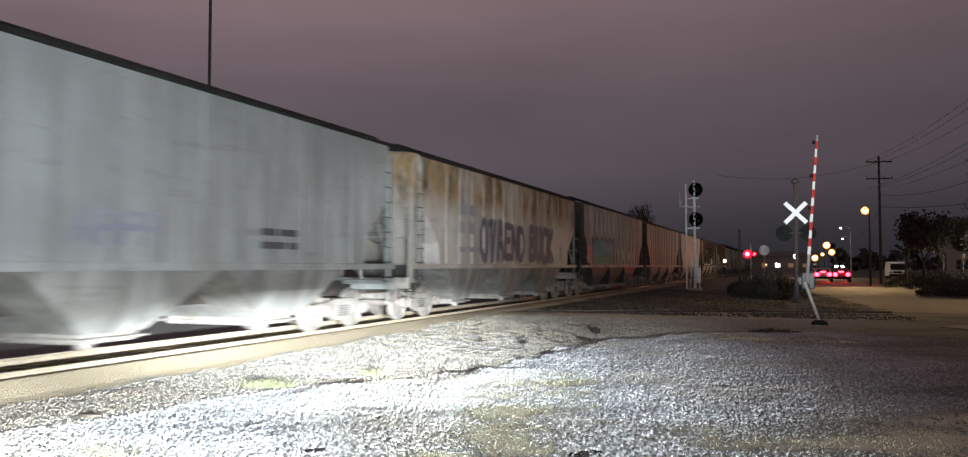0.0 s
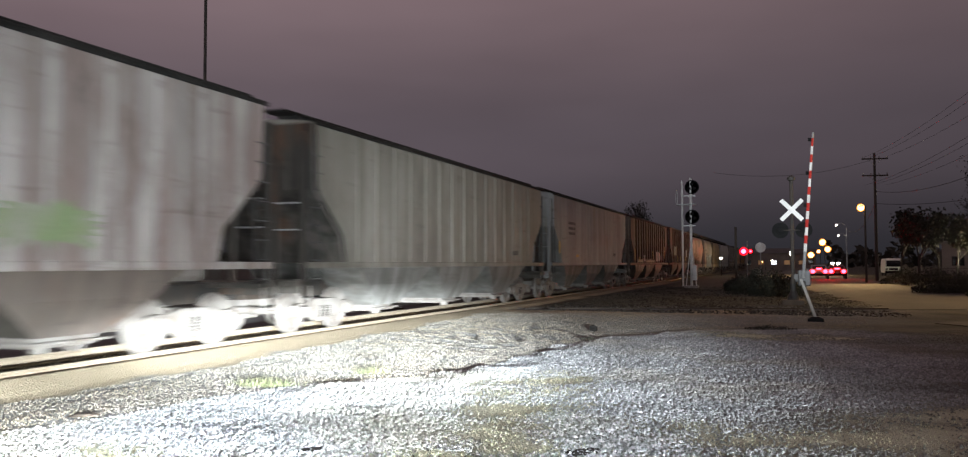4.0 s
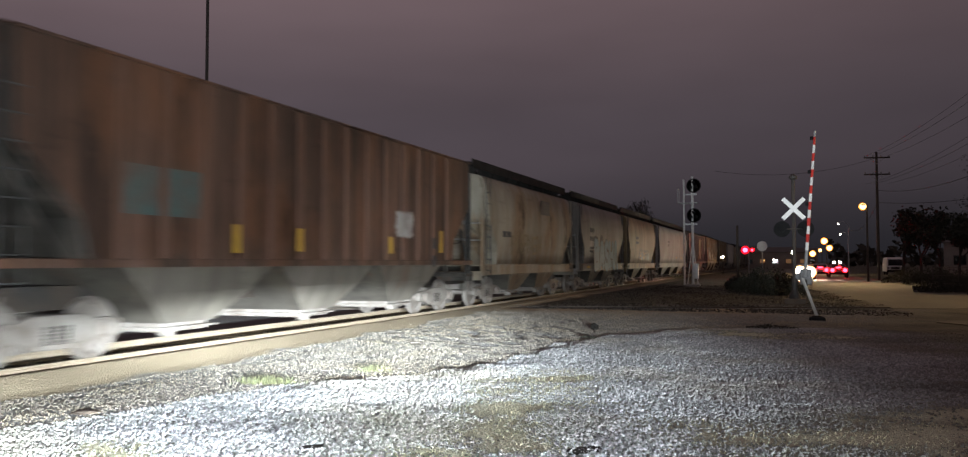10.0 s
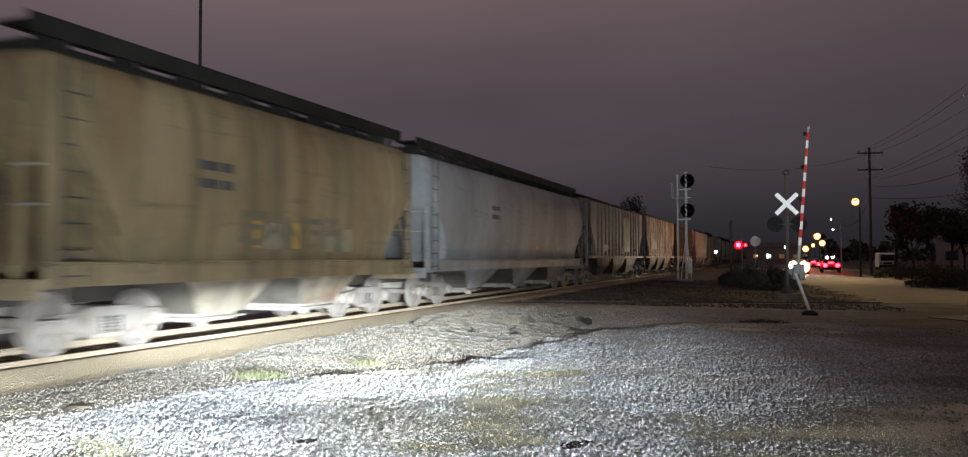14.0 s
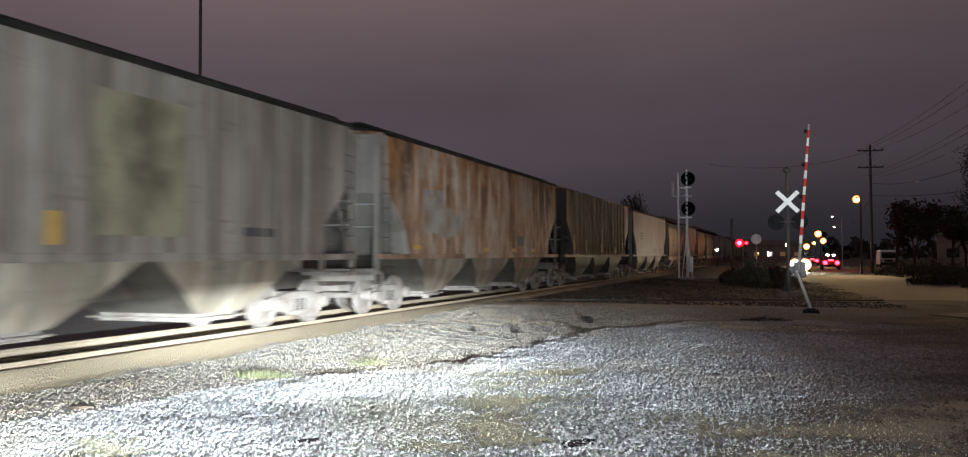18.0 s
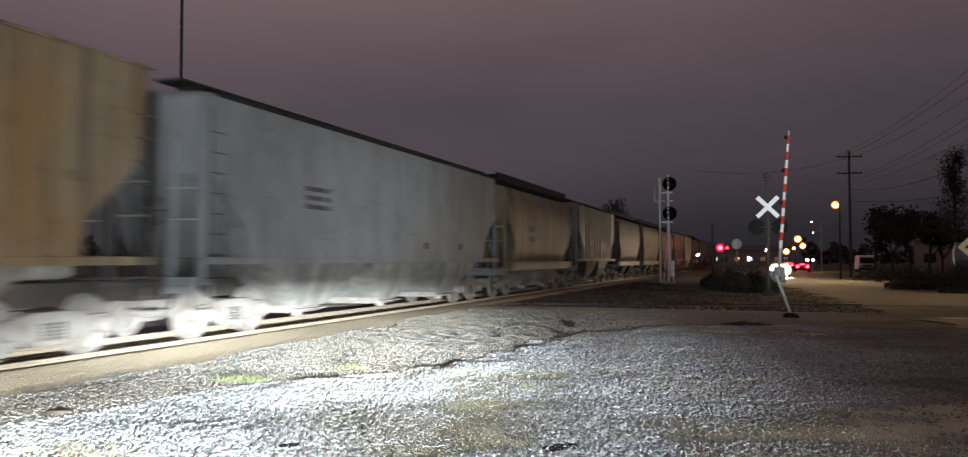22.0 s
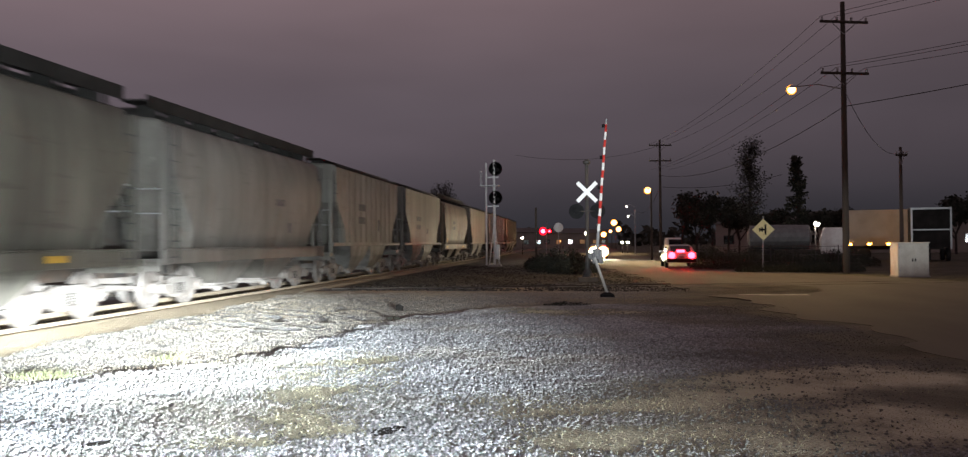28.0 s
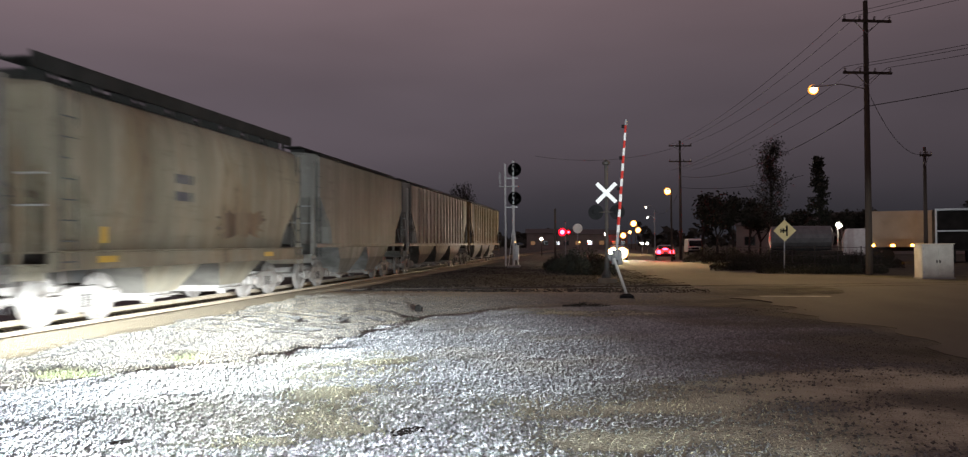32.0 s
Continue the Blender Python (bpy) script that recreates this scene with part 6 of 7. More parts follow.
def build_poles():
    px, py, _ = at(16.75, 44)
    arms = [(12.2, 1.25, 15), (9.7, 1.25, 15)]
    pole("utility_pole", "tall dark wooden utility pole with two crossarms", px, py, 13.2, 0.17, arms)
    lx, ly, _ = at(13.66, 42.5)
    street_lamp(lx, ly, 8.85, (px - lx, py - ly, 0.10), SODIUM_GLOW, "lit sodium street lamp on a pole arm", 0.18)
    qx, qy, _ = at(5.25, 82)
    pole("utility_pole", "dark wooden utility pole with crossarms along the road", qx, qy, 11.4, 0.15, [(10.9, 1.1, 10), (9.4, 1.1, 10)])
    sx, sy, _ = at(4.42, 75)
    pole("lamp_pole", "slim wooden street lamp pole along the road", sx + 0.3, sy, 6.3, 0.10)
    street_lamp(sx, sy, 6.15, (0.3, 0, 0), SODIUM_GLOW, "lit sodium street lamp on a pole", 0.24)
    ox, oy, _ = at(19.9, 56)
    pole("service_pole", "short wooden service pole behind the cabinet", ox, oy, 7.2, 0.13, [(6.7, 0.35, 10)])
    wx, wy, _ = at(3.55, 112)
    pole("lamp_pole", "slim lamp pole with two white lamps", wx, wy, 6.0, 0.09, wood=GALV)
    for dx, z in ((-1.1, 6.3), (-0.9, 5.0)):
        street_lamp(wx + dx, wy, z, (-dx, 0, -0.1), WHITE_GLOW, "small white lamp on a bracket arm", 0.09)
    # Lens radii are enlarged to take in the lamps' glare.
    for b, r, z, size in ((2.15, 190, 6.0, 0.55), (2.45, 175, 4.3, 0.46), (1.45, 185, 3.3, 0.5), (1.9, 230, 4.6, 0.36)):
        fx, fy, _ = at(b, r)
        pole("lamp_pole", "distant street lamp pole along the road", fx + 0.4, fy, z + 0.3, 0.09)
        street_lamp(fx, fy, z, (0.4, 0, 0), SODIUM_GLOW, "distant lit sodium street lamp", size)
    fx, fy, _ = at(0.3, 165)
    pole("lamp_pole", "distant lamp pole beside the tracks", fx, fy + 0.3, 3.6, 0.08)
    street_lamp(fx, fy, 3.4, None, WHITE_GLOW, "distant white lamp beside the tracks", 0.4)
    for b, r, z, size, mt, label in ((-4.1, 112, 2.3, 0.20, WHITE_GLOW, "distant white lamp beyond the train"), (-5.9, 150, 2.0, 0.16, SODIUM_GLOW, "small distant sodium lamp beyond the train"), (-0.9, 190, 2.2, 0.16, WHITE_GLOW, "small distant white lamp by the road"), (-1.5, 210, 2.0, 0.12, SODIUM_GLOW, "small distant sodium lamp by the road"), (2.7, 120, 1.6, 0.2, WHITE_GLOW, "distant white lamp along the road"), (3.05, 120, 1.6, 0.2, WHITE_GLOW, "distant white lamp along the road")):
        fx, fy, _ = at(b, r)
        pole("lamp_pole", "short distant lamp pole", fx, fy + 0.5, z + 0.2, 0.06)
        street_lamp(fx, fy, z, (0, 0.5, 0), mt, label, size)
    # mast behind the train and dark post beside the track
    mx, my, _ = at(-38.6, 31)
    solid("radio_mast", rods(((0, 0, -0.2), (0, 0, 16), 0.06, 0.05)), STEEL_DARK, "thin dark steel mast behind the train", "mast", pose(mx, my, 0))
    mx, my, _ = at(-3.15, 62)
    solid("dark_post", rods(((0, 0, -0.2), (0, 0, 4.2), 0.09, 0.08)), WOOD, "dark wooden post beside the track", "post", pose(mx, my, 0))
    # overhead wires
    for z, half in ((12.25, 1.25), (9.75, 1.25)):
        for k in (-0.9, -0.3, 0.9):
            d = Vector((math.cos(radians(15)), math.sin(radians(15)))) * k * half
            a = (px + d.x, py + d.y, z + 0.25)
            wire(a, (29.5 + d.x, 17 + d.y, z + 0.4), 0.5)
            wire(a, (qx + d.x * 0.8, qy + d.y * 0.8, z - 1.2), 0.7)
    wire((px, py, 8.1), (29.5, 17, 9.4), 0.4, 0.02)
    wire((px, py, 8.1), (qx, qy, 8.0), 1.2, 0.02)
    wire((px, py, 9.0), (ox, oy, 6.8), 1.0, 0.014)
    wire((qx, qy, 6.9), (wx, wy, 5.9), 1.3, 0.02)
    wire((qx, qy, 6.9), (18, 78, 7.6), 0.5, 0.02)
    wire((qx, qy, 10.9), (-5.5, 70, 9.0), 0.8, 0.014)


# ---- roadside things ----


def build_cabinet():
    x, y, _ = at(20.3, 40.5)
    g = thing("equipment_cabinet", "cream metal equipment cabinet with double doors", "cabinet", pose(x, y, 0, 0, 0, 2), "")
    part("body", boxes((-0.64, 0.64, -0.42, 0.42, 0.06, 1.46), bevel=0.02), CREAM, g)
    part("plinth", boxes((-0.68, 0.68, -0.46, 0.46, -0.08, 0.07), bevel=0.02), CONCRETE, g)
    for s in (-1, 1):
        door = part("door", boxes((min(s * 0.015, s * 0.60), max(s * 0.015, s * 0.60), -0.445, -0.42, 0.13, 1.40), bevel=0.008), CREAM, g)
        part("handle", boxes((s * 0.06 - 0.025, s * 0.06 + 0.025, -0.47, -0.445, 0.68, 0.80)), STEEL_DARK, door, "dark latch handle")
        for z in (0.25, 1.25):
            part("hinge", boxes((s * 0.59 - 0.02, s * 0.59 + 0.02, -0.465, -0.445, z, z + 0.08)), GALV, door)
    part("rain_lid", boxes((-0.68, 0.68, -0.46, 0.46, 1.46, 1.50), bevel=0.015), CREAM, g)


def build_sign():
    x, y, _ = at(11.75, 46)
    g = thing("warning_sign", "yellow diamond sign for a side road with tracks", "road sign", pose(x, y, 0, 0, 0, -4))
    part("post", rods(((0, 0.03, -0.1), (0.06, 0.03, 2.9), 0.03)), GALV, g)
    m = pose(0.05, 0, 2.2, 0, 45, 0)
    plate = part("plate", boxes((-0.40, 0.40, -0.004, 0.004, -0.40, 0.40), bevel=0.003), SIGN_YELLOW, g, "yellow diamond plate", m)
    marks = boxes((-0.10, -0.03, -0.010, -0.005, -0.12, 0.12), (0.06, 0.15, -0.010, -0.005, -0.27, 0.27), (-0.22, 0.08, -0.010, -0.005, -0.045, 0.045), (-0.22, -0.16, -0.010, -0.005, -0.1, 0.1))
    part("symbol", marks, BLACK, plate, "black symbol bars", pose(0, 0, 0, 0, -45, 0))


def wheel_part(parent, x, y, r=0.32, width=0.2):
    t = part("wheel", shared(("tyre", r), lambda: lathe([(r * 0.62, -width / 2), (r * 0.94, -width / 2), (r, -width * 0.35), (r, width * 0.35), (r * 0.94, width / 2), (r * 0.62, width / 2)], 22), RUBBER), RUBBER, parent, "", pose(x, y, r))
    part("rim", shared(("rim", r), lambda: lathe([(r * 0.6, -width * 0.4), (r * 0.6, width * 0.4), (r * 0.15, width * 0.46)], 18), CHROME), CHROME, t)
    return t


def sedan(label, paint, m, tail=RED_GLOW, head=None, brake=True, lamp_r=0.16):
    """A saloon car; its front points along -y."""
    g = thing("car", label, "car", m, "cars")
    low = [(-2.25, 0.32), (-2.32, 0.50), (-2.25, 0.70), (-1.0, 0.88), (1.75, 0.95), (2.2, 0.92), (2.30, 0.62), (2.25, 0.32)]
    bm = slab(low, -0.90, 0.90)
    bmesh.ops.bevel(bm, geom=bm.edges[:], offset=0.06, segments=2, affect="EDGES")
    part("body", bm, paint, g, smooth=False)
    part("cabin", loft([(0.88, 0.84, 1.55), (1.15, 0.76, 1.15), (1.36, 0.64, 0.72), (1.41, 0.55, 0.6)]), paint, g, "", pose(0, 0.28, 0))
    part("rear_window", slab([(1.60, 0.96), (1.64, 0.97), (1.10, 1.33), (1.06, 1.32)], -0.60, 0.60), GLASS_DARK, g, "", pose(0, 0.12, 0))
    part("windscreen", slab([(-1.20, 0.95), (-1.16, 0.93), (-0.55, 1.33), (-0.60, 1.34)], -0.62, 0.62), GLASS_DARK, g, "", pose(0, 0.18, 0))
    for s in (-1, 1):
        part("side_window", slab([(-0.75, 0.96), (1.2, 0.96), (0.75, 1.28), (-0.35, 1.28)], s * 0.79 - 0.02, s * 0.79 + 0.02), GLASS_DARK, g, "", pose(0, 0.28, 0))
        part("mirror", boxes((s * 0.98 - 0.09, s * 0.98 + 0.09, -0.75, -0.6, 0.92, 1.05), bevel=0.02), paint, g)
        part("tail_light", lathe([(0.20, 2.22), (0.20, 2.32), (0.15, 2.36), (0.02, 2.38)], 18, "y"), tail, g, "lit red tail light", pose(s * 0.58, 0, 0.76))
        # Bright headlights sit closer together so that their glare merges.
        lens = part("headlight", lathe([(0.02, -2.42), (lamp_r * 0.7, -2.40), (lamp_r, -2.34), (lamp_r, -2.22)], 18, "y"), head or CHROME, g, "headlight", pose(s * (0.42 if head is HEAD_GLOW else 0.62), 0, 0.68))
        # Glare put into the shape: an added warm ring round each lens.
        if head is HEAD_GLOW:
            part("reflector_or_halo", lathe([(lamp_r, -2.30), (lamp_r * 1.4, -2.31), (lamp_r * 1.35, -2.22)], 20, "y"), HEAD_HALO, lens, "warm glare halo around the headlight")
        for y in (-1.40, 1.35):
            wheel_part(g, s * 0.82, y)
    if brake:
        part("brake_light", boxes((-0.24, 0.24, 1.70, 1.78, 0.96, 1.10)), tail, g, "lit high brake light")
    part("rear_bumper", boxes((-0.86, 0.86, 2.22, 2.36, 0.34, 0.58), bevel=0.03), BLACK, g)
    part("number_plate", boxes((-0.16, 0.16, 2.30, 2.325, 0.60, 0.72)), MAST_GREY, g)
    return g


def van(label, m):
    g = thing("van", label, "van", m, "")
    part("body", loft([(0.4, 0.95, 2.4), (1.1, 0.98, 2.4), (2.0, 0.9, 2.2), (2.15, 0.82, 2.0)]), WHITE, g)
    part("windscreen", slab([(-2.42, 1.15), (-2.38, 1.15), (-2.24, 1.9), (-2.28, 1.9)], -0.78, 0.78), GLASS_DARK, g)
    part("bumper", boxes((-0.95, 0.95, -2.52, -2.36, 0.35, 0.65), bevel=0.03), BLACK, g)
    part("grille", boxes((-0.5, 0.5, -2.44, -2.40, 0.72, 0.98)), BLACK, g)
    for s in (-1, 1):
        part("headlight", boxes((s * 0.74 - 0.14, s * 0.74 + 0.14, -2.45, -2.40, 0.75, 0.95)), CHROME, g)
        for y in (-1.5, 1.5):
            wheel_part(g, s * 0.84, y, 0.35, 0.22)
    return g


def build_lorries():
    """Trailers parked behind the cabinet."""
    x, y, _ = at(19.5, 74)
    tan = material("trailer_side", (0.34, 0.29, 0.235), 0.6, 0.0, (0.2, 0.165, 0.13), 0.6, 0.6, 20, 0.1)
    g = thing("box_trailer", "tan box trailer parked with amber marker lights", "trailer", pose(x, y, 0, 0, 0, 72), "trailers")
    part("box", boxes((-1.25, 1.25, -3.6, 3.6, 1.15, 4.0), bevel=0.02), tan, g)
    part("frame", boxes((-0.5, 0.5, -3.4, 3.4, 0.85, 1.15)), STEEL_DARK, g)
    for i in range(7):
        part("panel_seam", boxes((-1.256, -1.25, -3.2 + i * 1.06, -3.16 + i * 1.06, 1.2, 3.95)), tan, g)
    for i in range(3):
        part("marker_light", boxes((-1.30, -1.27, 0.3 + i * 1.4, 0.55 + i * 1.4, 1.22, 1.36)), AMBER_GLOW, g, "lit amber marker light")
    for s in (-1, 1):
        for yy in (2.2, 3.1):
            wheel_part(g, s * 1.05, yy, 0.5, 0.3)
        part("landing_leg", boxes((s * 0.8 - 0.06, s * 0.8 + 0.06, -2.5, -2.35, 0.0, 1.0)), STEEL_DARK, g)
    x, y, _ = at(21.5, 70)
    g = thing("box_trailer", "open-ended dark trailer with a pale frame", "trailer", pose(x, y, 0, 0, 0, -16), "trailers")
    part("frame", boxes((-1.35, 1.35, -0.1, 0.0, 3.85, 4.0), (-1.35, -1.23, -0.1, 0.0, 0.9, 3.85), (1.23, 1.35, -0.1, 0.0, 0.9, 3.85), (-1.35, 1.35, -0.1, 0.0, 2.3, 2.4)), GALV, g)
    part("box", boxes((-1.33, 1.33, 0.0, 6.0, 1.0, 3.95)), ROOF_BLACK, g)
    for s in (-1, 1):
        for yy in (1.2, 4.6):
            wheel_part(g, s * 1.2, yy, 0.5, 0.3)
    # tank lorry with a work light by the sign
    x, y, _ = at(13.6, 70)
    g = thing("tank_lorry", "pale tank lorry parked under a white work light", "lorry", pose(x, y, 0, 0, 0, 78))
    part("tank", lathe([(0.3, -2.4), (0.95, -2.2), (1.0, 0.0), (0.95, 2.2), (0.3, 2.4)], 18, "y"), MAST_GREY, g, "", pose(0, 1.0, 1.9))
    part("cab", loft([(0.6, 1.1, 0.9), (1.7, 1.1, 0.9), (2.5, 0.95, 0.65), (2.6, 0.9, 0.6)]), WHITE, g, "", pose(0, -2.9, 0))
    part("windscreen", boxes((-0.85, 0.85, -3.78, -3.72, 1.75, 2.35)), GLASS_DARK, g)
    part("frame", boxes((-0.5, 0.5, -3.5, 3.4, 0.6, 0.9)), STEEL_DARK, g)
    for s in (-1, 1):
        for yy in (-2.9, 1.6, 2.7):
            wheel_part(g, s * 0.95, yy, 0.5, 0.3)
    x, y, _ = at(15.05, 72)
    street_lamp(x, y, 2.95, None, WHITE_GLOW, "white yard work light", 0.22)
    pole("lamp_pole", "short yard lamp pole", x, y + 0.4, 3.2, 0.07, wood=GALV)


# ---- plants ----


def tree(name, label, x, y, height, spread, seed, leaves=900, leaf=0.16, upright=False, conifer=False):
    rng = random.Random(seed)
    g = thing(name, label, "tree", pose(x, y, 0, 0, 0, rng.uniform(0, 360)), "trees")
    bm = bmesh.new()
    tips = []

    def grow(p, d, length, r, depth):
        q = p + d * length
        rod(bm, p, q, r, r * 0.68, sides=6 if depth < 2 else 4)
        if depth >= 4 or r < 0.008:
            tips.append(q)
            return
        tips.append(p.lerp(q, 0.7)) if depth > 1 else None
        for _ in range(3 if depth else 4):
            side = Vector((rng.uniform(-1, 1), rng.uniform(-1, 1), rng.uniform(-0.1, 0.9))).normalized()
            grow(p.lerp(q, rng.uniform(0.65, 1.0)), (d * 0.75 + side * spread).normalized(), length * rng.uniform(0.55, 0.78), r * 0.58, depth + 1)

    if upright:
        rod(bm, Vector((0, 0, -0.2)), Vector((0.1, 0, height * 0.96)), height * 0.018, 0.02)
        for k in range(64):
            z = height * (0.22 + 0.72 * (k / 64) ** 0.9)
            a, w = rng.uniform(0, 6.28), spread * height * rng.uniform(0.35, 1.0) * (1.15 - 0.6 * z / height)
            p, q = Vector((0, 0, z)), Vector((math.cos(a) * w, math.sin(a) * w, z + w * rng.uniform(0.5, 1.3)))
            rod(bm, p, q, 0.05, 0.012, sides=4)
            for _ in range(7):
                u = p.lerp(q, rng.uniform(0.3, 1.0))
                v = u + Vector((rng.gauss(0, 0.35), rng.gauss(0, 0.35), rng.uniform(0.1, 0.8)))
                rod(bm, u, v, 0.018, 0.006, sides=3)
                tips += [u.lerp(v, 0.6), v]
    elif conifer:
        rod(bm, Vector((0, 0, -0.2)), Vector((0, 0, height)), 0.16, 0.02)
        for k in range(60):
            z = height * (0.08 + 0.9 * k / 60)
            w = spread * (1 - z / height) + 0.15
            a = rng.uniform(0, 6.28)
            q = Vector((math.cos(a) * w, math.sin(a) * w, z - 0.15 * w))
            rod(bm, Vector((0, 0, z)), q, 0.025, 0.006, sides=4)
            tips += [Vector((0, 0, z)).lerp(q, f) for f in (0.35, 0.6, 0.8, 1.0)]
    else:
        grow(Vector((0, 0, -0.2)), Vector((0.03, 0.02, 1)).normalized(), height * 0.36, height * 0.022, 0)
    part("trunk", bm, BARK, g)
    vs, fs = [], []
    for _ in range(int(leaves)):
        c = rng.choice(tips) + Vector((rng.gauss(0, 1), rng.gauss(0, 1), rng.gauss(0, 0.8))) * (0.18 if conifer else 0.32)
        u = Vector((rng.gauss(0, 1), rng.gauss(0, 1), rng.gauss(0, 1))).normalized() * leaf * rng.uniform(0.5, 1.2)
        v = u.cross(Vector((rng.gauss(0, 1), rng.gauss(0, 1), rng.gauss(0, 1)))).normalized() * leaf * 0.45
        i = len(vs)
        vs += [tuple(c - u), tuple(c + v), tuple(c + u), tuple(c - v)]
        fs.append((i, i + 1, i + 2, i + 3))
    me = bpy.data.meshes.new("crown")
    me.from_pydata(vs, [], fs)
    me.materials.append(LEAF)
    part("crown", me, LEAF, g)
    return g


def bush(label, x, y, rx, ry, h, seed, n=2600, leaf=0.07):
    rng = random.Random(seed)
    vs, fs = [], []
    for _ in range(n):
        a, k = rng.uniform(0, 6.28), math.sqrt(rng.random())
        top = h * (1 - 0.65 * k * k) * (0.75 + 0.25 * math.sin(3 * a + seed))
        c = Vector((rx * k * math.cos(a), ry * k * math.sin(a), top * rng.random() ** 0.6))
        u = Vector((rng.gauss(0, 0.5), rng.gauss(0, 0.5), rng.gauss(0.4, 0.5))).normalized() * leaf * rng.uniform(0.6, 2.0)
        v = u.cross(Vector((rng.gauss(0, 1), rng.gauss(0, 1), 0.1))).normalized() * leaf * 0.35
        i = len(vs)
        vs += [tuple(c - u), tuple(c + v), tuple(c + u), tuple(c - v)]
        fs.append((i, i + 1, i + 2, i + 3))
    g = thing("bush", label, "bush", pose(x, y, 0), "bushes")
    for k in range(6):
        part("stem", rods(((0, 0, -0.1), (rx * 0.6 * math.cos(k * 1.3), ry * 0.6 * math.sin(k * 1.3), h * 0.7), 0.02, 0.006), sides=5), BARK, g)
    me = bpy.data.meshes.new("foliage")
    me.from_pydata(vs, [], fs)
    me.materials.append(LEAF)
    part("foliage", me, LEAF, g)
    return g


def build_plants():
    x, y, _ = at(11.0, 80)
    tree("tree", "thinly leaved dark tree beyond the sign", x, y, 10.6, 0.17, 3, 3200, 0.12, upright=True)
    x, y, _ = at(13.9, 82)
    tree("conifer", "narrow dark conifer beyond the road", x, y, 9.5, 1.5, 4, 2600, 0.2, conifer=True)
    x, y, _ = at(-9.8, 120)
    tree("tree", "bare tree behind the train", x, y, 12.5, 0.5, 8, 900, 0.14)
    for i, (b, r, h) in enumerate(((6.6, 100, 8), (7.6, 92, 7.5), (8.6, 100, 8), (9.6, 96, 6.5), (10.3, 105, 7), (12.6, 105, 6), (15.2, 110, 6.5), (16.6, 112, 6), (22.8, 105, 7), (24.5, 95, 8))):
        x, y, _ = at(b, r)
        tree("tree", "dark leafy roadside tree", x, y, h, 0.75, 20 + i, 2200, 0.26)
    for i, (b, r, rx, ry, h) in enumerate(((-1.6, 45, 1.7, 1.5, 1.5), (-0.7, 43, 1.3, 1.2, 1.3), (-2.4, 50, 1.4, 1.2, 1.1), (9.6, 50, 2.2, 1.0, 0.8), (13.2, 46, 2.6, 1.0, 0.55), (15.5, 46, 2.0, 0.8, 0.6), (7.4, 70, 2.5, 1.5, 1.6), (8.7, 66, 2.5, 1.5, 1.4), (10.6, 64, 2.5, 1.2, 1.2), (12.4, 60, 2.6, 1.2, 1.1), (14.6, 58, 2.6, 1.2, 1.1), (16.4, 56, 2.4, 1.2, 1.1))):
        x, y, _ = at(b, r)
        bush("dark scrubby bush on rough ground", x, y, rx, ry, h, 40 + i)
    # far woods round the horizon
    rng = random.Random(77)
    vs, fs = [], []
    for k in range(9000):
        a = rng.uniform(-70, 75)
        r = rng.uniform(300, 420)
        x, y, _ = at(a, r)
        if -25 < x < 16:
            continue
        hgt = 7 + 3.5 * math.sin(a * 0.9) * math.sin(a * 0.37 + 1) + 2 * math.sin(a * 3.1)
        z = hgt * rng.random() ** 0.7
        s = rng.uniform(0.8, 2.2)
        i = len(vs)
        u = Vector((rng.gauss(0, 1), rng.gauss(0, 1), rng.gauss(0, 1))).normalized() * s
        v = u.cross(Vector((rng.gauss(0, 1), rng.gauss(0, 1), rng.gauss(0, 1)))).normalized() * s * 0.7
        c = Vector((x, y, z))
        vs += [tuple(c - u), tuple(c + v), tuple(c + u), tuple(c - v)]
        fs.append((i, i + 1, i + 2, i + 3))
    me = bpy.data.meshes.new("far_woods")
    me.from_pydata(vs, [], fs)
    me.materials.append(LEAF)
    tagged(new("far_woods", me), "dark distant woods along the horizon", "woods", kind="stuff")


def build_fence():
    """A chain-link fence of posts, rails and thin pickets beyond the verge."""
    for k in range(7):
        x, y, _ = at(8.2 + k * 1.35, 60 - k * 0.9)
        nx, ny, _ = at(8.2 + (k + 1) * 1.35, 60 - (k + 1) * 0.9)
        length, turn = math.hypot(nx - x, ny - y), math.degrees(math.atan2(ny - y, nx - x))
        g = thing("fence_section", "dull wire fence section with steel posts", "fence", pose(x, y, 0, 0, 0, turn), "roadside fence")
        part("post", rods(((0, 0, -0.2), (0, 0, 1.35), 0.03)), STEEL_DARK, g)
        for z in (0.25, 0.75, 1.25):
            part("rail", rods(((0, 0, z), (length, 0, z), 0.014), sides=5), STEEL_DARK, g)
        for i in range(1, 6):
            part("picket", rods(((length * i / 6, 0, -0.02), (length * i / 6, 0, 1.28), 0.008), sides=5), STEEL_DARK, g)


